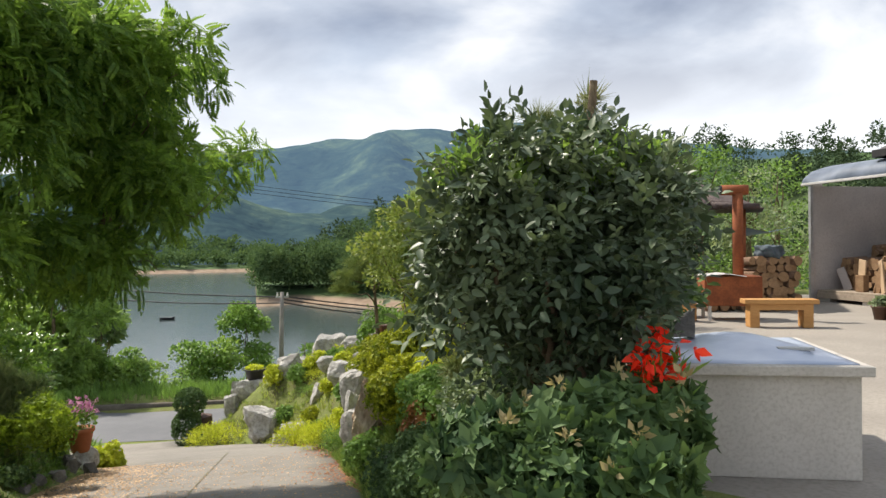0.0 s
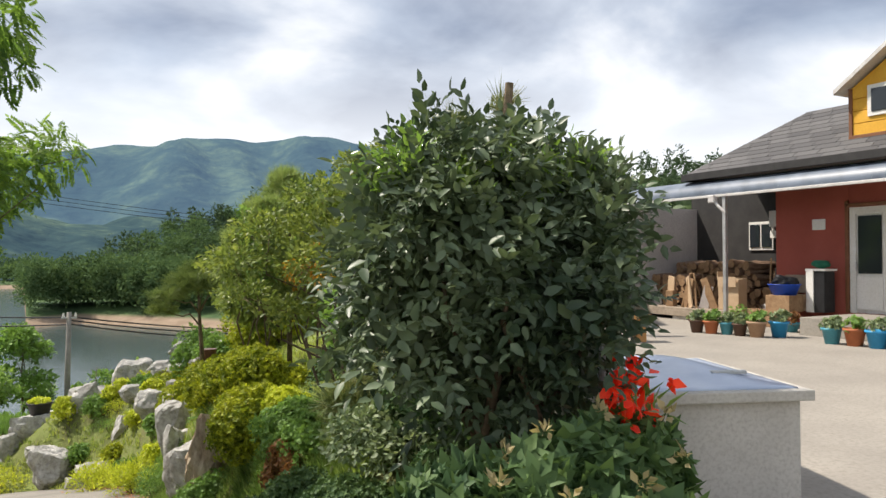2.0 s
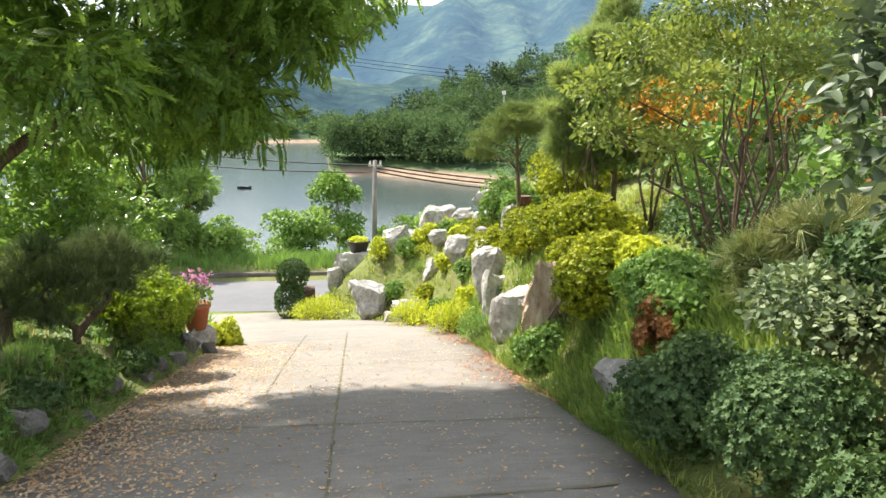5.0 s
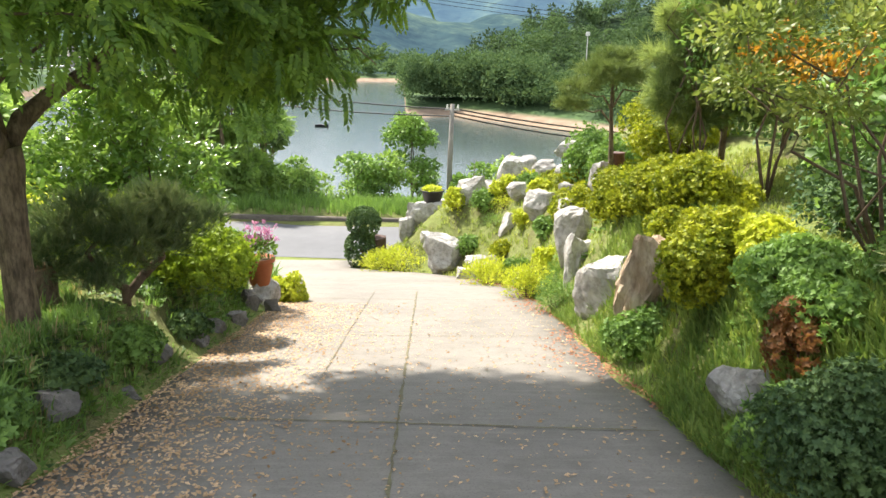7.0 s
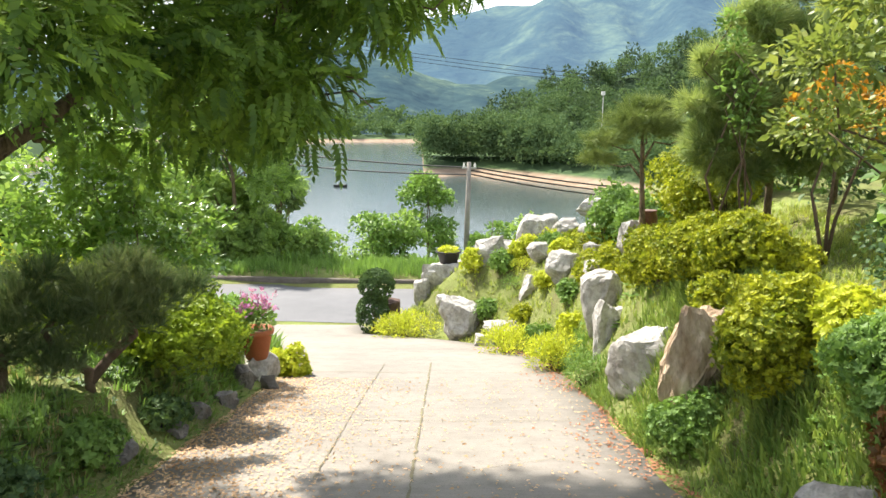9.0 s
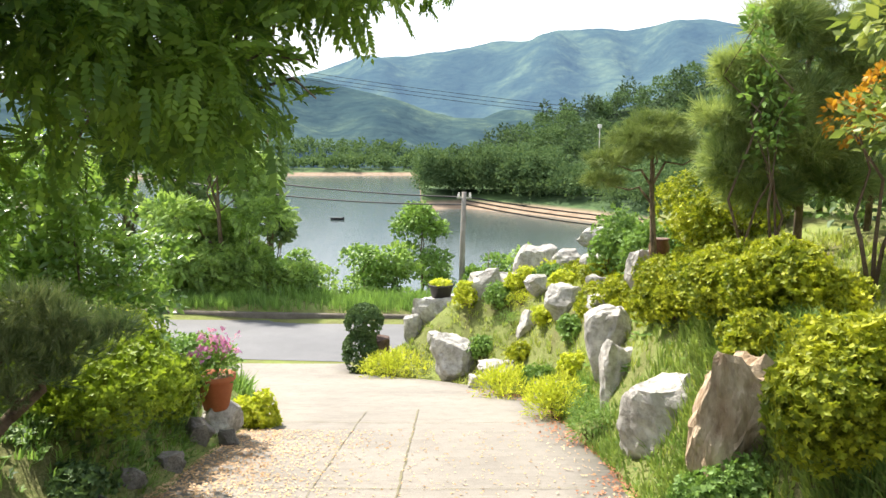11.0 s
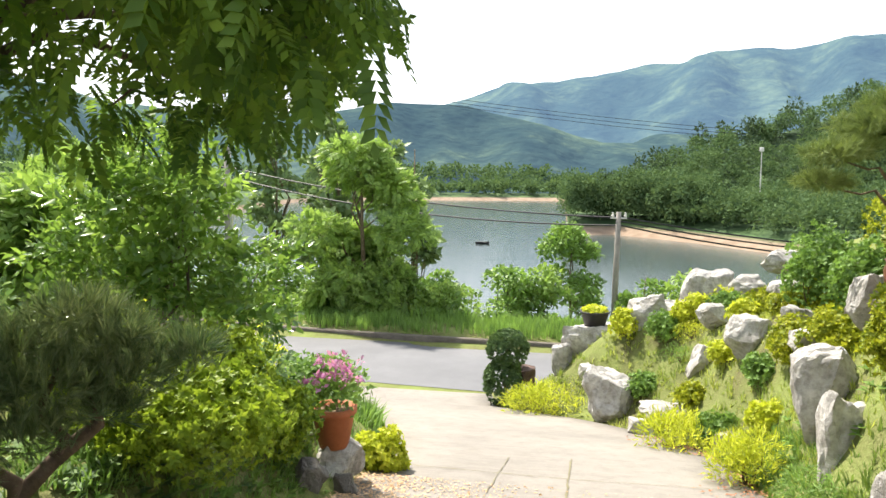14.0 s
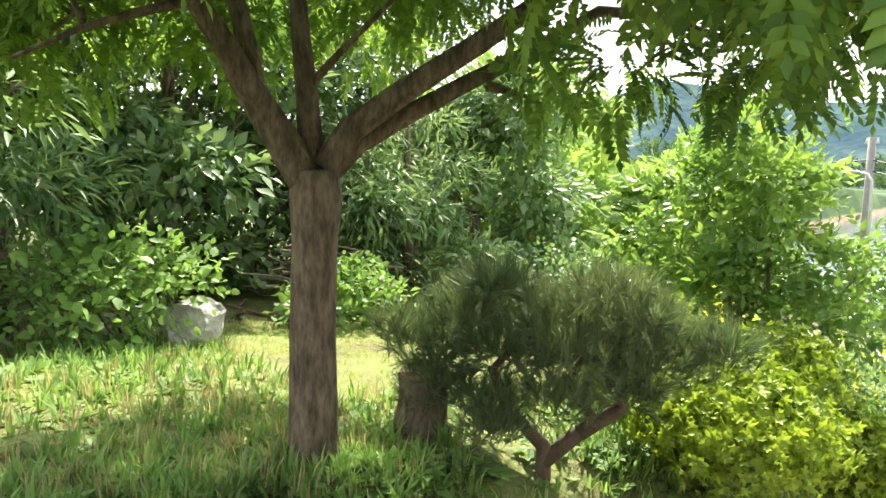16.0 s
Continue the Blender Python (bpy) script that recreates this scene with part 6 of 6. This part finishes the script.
sack = part("plastic_sack", rock_bm(.4, .5, .4, 92, 5, .2), M_SHEET, smooth=True)
sack.matrix_world = pose(12.95, 8.5, .02)
tagged(sack, "crumpled translucent plastic sack", "sack")
for x, y, ln in ((12.7, 8.35, 1.0), (12.8, 8.5, 1.25)):
    ob = part("wooden_pole", tube_bm([(0, 0, 0), (.15, .05, ln)], .018, 6), M_LOGEND)
    ob.matrix_world = pose(x, y, .02)
    tagged(ob, "slim wooden pole leaning in the wood store", "pole")


# loose boards and offcuts in front of the firewood
rw_ = np.random.default_rng(17)
for i in range(9):
    loose_box("wooden_board", 12.3 + rw_.uniform(-.1, .35), 9.2 + .24 * i, .25, .03, rw_.uniform(.1, .24), rw_.uniform(.45, .8), (M_CARD, M_LOGEND, M_SHEET)[i % 3], "pale loose board leaning on the firewood", "board", rw_.uniform(-25, 25), rw_.uniform(-22, 22), .004)


def flower_pot(x, y, r, h, mat, label, seed, leaf=None, n=160, tall=.16, z=.006):
    ob = thing("flower_pot", x, y, z, label, "flower pot", "potted plants in the yard")
    part("pot", lathe_bm([(r * .68, 0), (r * .95, h * .85), (r * 1.08, h * .86), (r * 1.08, h), (r * .92, h), (r * .88, h * .86), (.01, h * .84)], 18), mat, ob, smooth=True)
    part("soil", lathe_bm([(.01, h * .8), (r * .86, h * .88), (.01, h * .9)], 12), M_SOIL, ob)
    v_, f2 = leaves_on([(0, 0, h + tall * .3, r * 1.05, r * 1.05, tall * .7), (r * .3, -r * .2, h + tall * .6, r * .6, r * .6, tall * .5)], n, .055, SHOOT, seed=seed, shell=.2, droop=-.3)
    put_mesh("plant", v_, f2, leaf or L_LIME, ob)
    return ob


for i, (x, y, m_, r, nm) in enumerate([(10.32, 8.0, M_BROWNPOT, .13, "dark brown"), (10.38, 7.74, M_TERRA, .13, "terracotta"), (10.48, 7.5, M_TEAL, .12, "pale teal"), (10.5, 7.25, M_BROWNPOT, .12, "dark brown"), (10.56, 6.97, M_TANPOT, .15, "tan clay"), (10.85, 6.78, M_SKYBLUE, .15, "light blue"), (10.72, 5.78, M_TEAL, .14, "pale teal"), (10.76, 5.45, M_TERRA, .15, "terracotta"), (10.76, 5.12, M_SKYBLUE, .15, "light blue"), (10.8, 4.8, M_SKYBLUE, .13, "light blue")]):
    flower_pot(x, y, r, r * 1.7, m_, nm + " pot with low green plants in the yard", 340 + i, (L_PALE, L_GREEN, L_PALE)[i % 3], n=80)
flower_pot(11.75, 7.25, .16, .16, M_TEAL, "teal bowl with reddish plants beside the step", 351, L_RED, 60, z=.006)
mound("rose_bush", 11.1, 7.75, .5, .5, "leafy rose bush behind the pots", "shrub", 200, .06, L_GREEN, BROAD, seed=352, base_z=.0)

# timber benches
def bench(x, y, rz, ln, label):
    ob = thing("bench", x, y, .006, label, "bench", rz=rz)
    part("seat", box_bm(ln, .3, .07, 0, 0, .35, .012), M_TIMBER, ob)
    part("apron", box_bm(ln * .8, .05, .09, 0, -.1, .262, .006), M_TIMBER, ob)
    for u in (-.36, .36):
        part("leg", box_bm(.14, .26, .35, ln * u, 0, 0, .012), M_TIMBER, ob)
    return ob


bench(8.15, 7.6, -20, 1.05, "sturdy orange-brown timber bench in the yard")
bench(7.2, 8.95, -60, .75, "small timber bench beside the iron stove")
# rusty iron stove with a tall flue
stove = thing("iron_stove", 8.15, 8.85, .006, "rusty iron outdoor stove with a tall flue pipe", "stove", rz=-20)
part("firebox", box_bm(.9, .62, .48, 0, 0, .24, .012), M_RUST, stove)
for dx in (-.36, .36):
    for dy in (-.24, .24):
        part("leg", box_bm(.05, .05, .25, dx, dy, 0, .004), M_STEEL, stove)
part("flue", tube_bm([(.18, .1, .7), (.18, .1, 2.08)], .085, 16), M_RUST, stove, smooth=True)
part("flue_cap", tube_bm([(-.08, .1, 2.14), (.34, .1, 2.14)], .085, 16), M_RUST, stove, smooth=True)
part("flue_mouth", tube_bm([(-.12, .1, 2.14), (-.075, .1, 2.14)], .075, 16), M_BLACK, stove)
for dx, tl in ((.02, 8), (-.3, -6)):
    sh = part("tin_sheet", box_bm(.34, .62, .012, 0, 0, 0, .002), M_TIN, stove, "bent pale tin sheet")
    sh.matrix_local = pose(dx, -.05, .735, 0, tl, 0)
stool = loose_box("iron_drum", 7.55, 9.6, .006, .5, .5, .55, M_RUST, "rusty iron drum beside the stove", "drum", 25, 0, .06)
# tile-roofed shelter behind
shelter = thing("garden_shelter", 9.5, 12.0, 0, "low timber shelter with dark curved roof tiles", "shelter", rz=-35)
for dx, dy in ((-.85, -.75), (.85, -.75), (-.85, .75), (.85, .75)):
    part("post", tube_bm([(dx, dy, 0), (dx, dy, 1.95)], .13, 12), M_RUST, shelter, "round brown post", True)
M_TILE = rough_mat("roof_tile", (.06, .045, .045), (.10, .075, .07), (.04, .03, .03), 6, .8, .4, .01)
rfb = bmesh.new()
c5 = [rfb.verts.new(p) for p in [(-1.3, -1.2, 1.92), (1.3, -1.2, 1.92), (1.3, 1.2, 1.92), (-1.3, 1.2, 1.92), (0, 0, 2.55)]]
for q in [(0, 1, 4), (1, 2, 4), (2, 3, 4), (3, 0, 4), (3, 2, 1, 0)]:
    rfb.faces.new([c5[i] for i in q])
sroof = part("roof", rfb, M_TILE, shelter)
for i in range(14):
    u = -1.25 + i * .19
    w = 1 - abs(u) / 1.3
    part("ridge_tile", tube_bm([(u, -1.25, 1.95), (u * .3, -1.25 + 1.15 * w, 1.97 + .55 * w)], .06, 7), M_TILE, sroof, smooth=True)
    part("ridge_tile", tube_bm([(-1.34, u, 1.95), (-1.34 + 1.2 * w, u * .3, 1.97 + .55 * w)], .06, 7), M_TILE, sroof, smooth=True)
tarp = put_mesh("blue_tarp", [(9.9, 11.2, 1.6), (11.9, 11.9, 1.62), (11.9, 12.5, 1.55), (9.9, 11.9, 1.5), (10.9, 11.5, 1.48), (10.9, 12.2, 1.42), (9.9, 11.2, 1.59), (11.9, 11.9, 1.61), (11.9, 12.5, 1.54), (9.9, 11.9, 1.49), (10.9, 11.5, 1.47), (10.9, 12.2, 1.41)], [(0, 4, 5, 3), (4, 1, 2, 5), (9, 11, 10, 6), (11, 8, 7, 10)], rough_mat("blue_cloth", (.12, .2, .42), (.2, .28, .5), (.1, .15, .3), 5, .5, .2, .01))
tagged(tarp, "sagging pale blue tarpaulin tied between the posts", "tarpaulin")
cover = part("cloth_bundle", rock_bm(.6, .45, .3, 95, 4, .2), rough_mat("bundle_cloth", (.05, .06, .08), (.12, .13, .16), (.03, .12, .08), 7), smooth=True)
cover.matrix_world = pose(9.75, 9.95, .93)
tagged(cover, "dark and green cloths thrown over the firewood", "cloth")
# trees and hedge behind the yard
for i, (x, y, t_, w) in enumerate([(10.6, 13.6, 3.4, 2.6), (12.6, 14.6, 3.0, 2.6), (8.6, 14.2, 2.6, 2.4), (7.0, 12.2, 2.0, 1.8), (14.5, 16, 3.6, 3.0), (6.0, 10.5, 1.7, 1.5)]):
    leafy_tree("yard_tree", x, y, t_, w, "loose leafy tree behind the yard", 2300, .085, BROAD, (L_GREEN, L_PALE)[i % 2], 360 + i, low=.12, group="trees behind the yard")

# concrete trough with a bluish lid
trough = thing("water_trough", 3.55, 2.05, .006, "pale concrete trough with a bluish sheet lid, stained at its foot", "trough", rz=-21)
TL, TD, TH = 1.14, 1.15, .56
for sx, sy, x, y in ((TL, .1, 0, -TD / 2 + .05), (TL, .1, 0, TD / 2 - .05), (.1, TD - .2, -TL / 2 + .05, 0), (.1, TD - .2, TL / 2 - .05, 0)):
    part("wall", box_bm(sx, sy, TH, x, y, 0, .008), M_SLAB, trough)
part("rim", box_bm(TL + .1, TD + .1, .055, 0, 0, TH + .001, .008), M_SLAB, trough, "projecting concrete rim")
lb = bmesh.new()
bmesh.ops.create_grid(lb, x_segments=24, y_segments=20, size=.5)
for v_ in lb.verts:
    x, y = v_.co.x, v_.co.y
    v_.co = Vector((x * TL * .99, y * TD * .98, TH + .062 + .07 * math.cos(math.pi * x) * math.cos(math.pi * y) * (1 + .4 * math.sin(9 * x + 4 * y))))
ext = bmesh.ops.extrude_face_region(lb, geom=lb.faces[:])
for v_ in [g for g in ext["geom"] if isinstance(g, bmesh.types.BMVert)]:
    v_.co.z -= .01
part("lid", lb, M_LID, trough, "bluish metal sheet lid", True)
part("lid_handle", box_bm(.2, .04, .02, .32, -.3, TH + .095, .004), M_STEEL, trough, "small grey lid handle")
wedge = bmesh.new()
wv = [wedge.verts.new(p) for p in [(-.12, -.07, 0), (.1, -.07, 0), (.1, .07, 0), (-.12, .07, 0), (.1, -.05, .18), (.08, .05, .17)]]
for q in [(3, 2, 1, 0), (0, 1, 4), (3, 5, 2), (0, 4, 5, 3), (1, 2, 5, 4)]:
    wedge.faces.new([wv[i] for i in q])
bmesh.ops.subdivide_edges(wedge, edges=wedge.edges[:], cuts=3, use_grid_fill=True)
for v_ in wedge.verts:
    v_.co += Vector([noise.noise(v_.co * 20 + Vector((i * 9, 0, 0))) * .008 for i in range(3)])
wob = part("stone", wedge, bpy.data.materials["edging_stone"])
wob.matrix_world = pose(3.39, 2.32, .68, 0, 0, -25)
tagged(wob, "wedge-shaped grey stone weighing down the trough lid", "stone")

# ---------------------------------------------------------------- pot, planter and jars along the drive
fp = thing("flower_pot", -2.08, 10.1, -1.79, "large terracotta pot with pink flowers beside the drive", "flower pot")
part("pot", lathe_bm([(.125, 0), (.185, .30), (.203, .305), (.206, .355), (.185, .36), (.17, .31), (.01, .3)], 28), M_TERRA, fp, smooth=True)
part("soil", lathe_bm([(.01, .3), (.168, .318), (.01, .33)], 14), M_SOIL, fp)
v, f_ = leaves_on([(0, 0, .42, .22, .22, .12), (.08, 0, .5, .15, .15, .12), (-.08, .03, .48, .15, .15, .12)], 420, .06, LEAF, seed=401, shell=.2, droop=-.3)
tagged(put_mesh("leaf_tuft", v, f_, L_GREEN, fp), kind="stuff")
v, f_ = leaves_on([(r_.uniform(-.22, .22), r_.uniform(-.2, .2), r_.uniform(.55, .78), .018) for i in range(46)], 330, .045, LEAF, seed=402, shell=.1, droop=-.1)
tagged(put_mesh("bloom", v, f_, L_PINK, fp, "pink and magenta blooms"), kind="stuff")
pl = thing("planter", .26, 18.28, -2.27, "round black plastic planter of succulents on a rock", "planter")
part("pot", lathe_bm([(.19, 0), (.26, .26), (.285, .265), (.285, .30), (.26, .3), (.24, .26), (.01, .25)], 24), M_DARKPLASTIC, pl, smooth=True)
v, f_ = leaves_on([(0, 0, .3, .24, .24, .08)], 160, .06, SHOOT, seed=403, shell=.3, droop=-.4)
put_mesh("plant", v, f_, L_LIME, pl)
M_JAR = rough_mat("brown_glaze", (.10, .045, .025), (.20, .09, .05), (.06, .03, .02), 8, .35, .15, .004)
jar = thing("earthen_jar", 2.75, 11.2, -.45, "brown glazed earthen jar among the azaleas", "jar")
part("body", lathe_bm([(.07, 0), (.11, .1), (.12, .2), (.10, .27), (.115, .30), (.09, .3)], 20), M_JAR, jar, smooth=True)
jar2 = thing("earthen_jar", 2.58, 10.95, -.80, "dark two-toned earthen jar standing in the bank", "jar")
part("body", lathe_bm([(.06, 0), (.10, .12), (.105, .24), (.085, .36), (.06, .40), (.05, .4)], 20), rough_mat("dark_glaze", (.05, .035, .035), (.30, .26, .24), (.03, .02, .02), 5, .35, .15, .004), jar2, smooth=True)
pedestal = rock(2.75, 11.2, .34, .55, 96, "grey stone under an earthen jar", .3, -.98)
stump = thing("tree_stump", -3.05, 6.6, gz(-3.05, 6.6) - .03, "short dark sawn tree stump in the grass", "stump")
part("bark", tube_bm([(0, 0, 0), (.0, .0, .08), (.01, .01, .2), (.015, .01, .33)], [.17, .14, .128, .132], 16), M_BARK, stump, smooth=True)
part("sawn_top", lathe_bm([(.01, .336), (.118, .332), (.126, .32)], 18), M_LOGEND, stump, "pale sawn top").location.x = .015

# brush heap of cut branches beyond the lawn
heap = thing("brush_heap", -7.35, 7.9, gz(-7.35, 7.9), "heap of cut brown branches and boards beyond the lawn", "brush heap")
rh_ = np.random.default_rng(63)
for i in range(70):
    a_, ln_ = rh_.uniform(0, 2 * math.pi), rh_.uniform(.35, .9)
    c_ = np.array([rh_.normal() * .3, rh_.normal() * .45, 0])
    c_[2] = .08 + .75 * max(0, 1 - (c_[0] ** 2 + c_[1] ** 2) / .7) * rh_.uniform(.3, 1)
    d_ = np.array([math.cos(a_), math.sin(a_), rh_.uniform(-.3, .3)]) * ln_ / 2
    part("branch", tube_bm([c_ - d_, c_ + rh_.normal(size=3) * .03, c_ + d_], [.022, .018, .008], 5), (M_TWIG, M_PLANK, M_LOGBARK)[i % 3], heap)

# ---------------------------------------------------------------- poles, wires, lamps, boat
M_POLE = rough_mat("concrete_pole", (.22, .20, .18), (.31, .29, .26), (.15, .14, .12), 4, .85, .3, .006)
def pole(x, y, top, r0, label):
    z0 = gz(x, y)
    ob = thing("utility_pole", x, y, z0, label, "utility pole", "utility poles")
    part("shaft", tube_bm([(0, 0, -.4), (.03, 0, (top - z0) * .5), (.08, 0, top - z0)], [r0, r0 * .9, r0 * .75], 12), M_POLE, ob, smooth=True)
    part("crossarm", box_bm(.5, .06, .06, .08, 0, top - z0 - .22, .008), M_STEEL, ob)
    for dx in (-.18, .0, .2):
        part("insulator", lathe_bm([(.03, top - z0 - .16), (.045, top - z0 - .12), (.025, top - z0 - .06), (.035, top - z0 - .02)], 10), M_WHITE, ob).location.x = .08 + dx
    return ob


PA, PB, PC = (.97, 27.4, -.5), (-13.9, 31.2, 1.7), (-26.0, 24.6, 1.7)
pole(*PA, .105, "weathered utility pole on the lake side of the road")
pole(*PB, .17, "thick concrete utility pole beside the road")
pole(*PC, .15, "distant utility pole among the acacias")
M_WIRE = rough_mat("wire", (.02, .02, .022), (.035, .035, .038), (.015, .015, .015), 3, .6, .1, .001)


def wire(a, b, sag, r=.026):
    pts_ = [(a[0] + (b[0] - a[0]) * u, a[1] + (b[1] - a[1]) * u, a[2] + (b[2] - a[2]) * u - sag * 4 * u * (1 - u)) for u in np.linspace(0, 1, 13)]
    ob = part("wire", tube_bm(pts_, r, 5), M_WIRE)
    return tagged(ob, "thin black overhead wire between the poles", "wire", "overhead wires")


for dz, sg in ((-.18, .35), (-.42, .45)):
    wire((PA[0] + .08, PA[1], PA[2] + dz), (PB[0] + .08, PB[1], PB[2] - .5 + dz * 1.6), sg)
    wire((PB[0] + .08, PB[1], PB[2] - .5 + dz * 1.6), (PC[0] + .08, PC[1], PC[2] + dz * 1.6 - .4), sg)
for dz, sg in ((-.15, .35), (-.27, .42), (-.40, .5)):
    wire((PA[0] + .08, PA[1], PA[2] + dz), (15, 28.5, -1.6 + dz * .6), sg)
for dz in (0, 1.6, 3.2):
    wire((-60, 330, 32 + dz), (160, 300, 8 + dz), 3.0, .10)
lampz = gz(-13.0, 29.8)
sl_ = thing("street_lamp", -13.0, 29.8, lampz, "slim pale steel street lamp beside the road", "street lamp")
part("post", tube_bm([(0, 0, -.3), (0, 0, 3.0 - lampz - 3.1), (0, 0, .2 - lampz), (-.15, 0, .42 - lampz), (-.5, 0, .5 - lampz)], [.06, .055, .045, .04, .035], 10), M_TIN, sl_, smooth=True)
part("lamp_head", box_bm(.5, .16, .08, -.72, 0, .46 - lampz, .03), M_TIN, sl_)
# lamp on the headland
hx, hy = 50.5, 236.0
hz = gz(hx, hy)
hl_ = thing("street_lamp", hx, hy, hz, "tall pale lamp post on the wooded headland", "street lamp")
part("post", tube_bm([(0, 0, 0), (0, 0, 8.6 - hz)], [.2, .14], 8), M_TIN, hl_)
part("lamp_head", box_bm(1.2, .8, 1.2, 0, 0, 8.2 - hz, .2), M_WHITE, hl_)
# small moored boat
BS = .7
bt = thing("boat", -24.9, 184.2, -16.05, "small dark moored boat on the lake", "boat")
hull = bmesh.new()
prof = [(-2.2, .5, .9), (-1.6, .85, .75), (0, 1.0, .7), (1.5, .75, .8), (2.6, .08, 1.15)]
ra = []
for x, w, h in prof:
    ra.append([hull.verts.new(p) for p in [(x, -w, h), (x, -w * .6, 0), (x, w * .6, 0), (x, w, h), (x, w * .8, h * .9), (x, w * .5, .25), (x, -w * .5, .25), (x, -w * .8, h * .9)]])
for a, b in zip(ra, ra[1:]):
    for i in range(8):
        hull.faces.new((a[i], a[(i + 1) % 8], b[(i + 1) % 8], b[i]))
hull.faces.new(ra[0][::-1]), hull.faces.new(ra[-1])
part("hull", hull, M_BLACK, bt)
part("cabin", box_bm(1.4, 1.1, .7, -.4, 0, .3, .08), M_DARKPLASTIC, bt)
bt.scale = (BS, BS, BS)

# low kerb wall on the far side of the road
vs, fs = [], []
for i, x in enumerate(np.arange(-30, 16, 2.0)):
    bend = 0.006 * max(0, -x - 3) ** 2
    y = 23.27 - .06 * x + bend
    vs += [(x, y, -4.1), (x, y, -3.80), (x, y + .16, -3.79), (x, y + .18, -4.1)]
    if i:
        a, b = (i - 1) * 4, i * 4
        fs += [(a + j, b + j, b + j + 1, a + j + 1) for j in range(3)]
kerb = put_mesh("kerb", vs, fs, rough_mat("dark_kerb", (.10, .085, .07), (.16, .14, .115), (.06, .05, .04), 3, .9, .5, .02))
tagged(kerb, "low dark stained kerb wall along the lakeside road", "kerb", kind="structure")
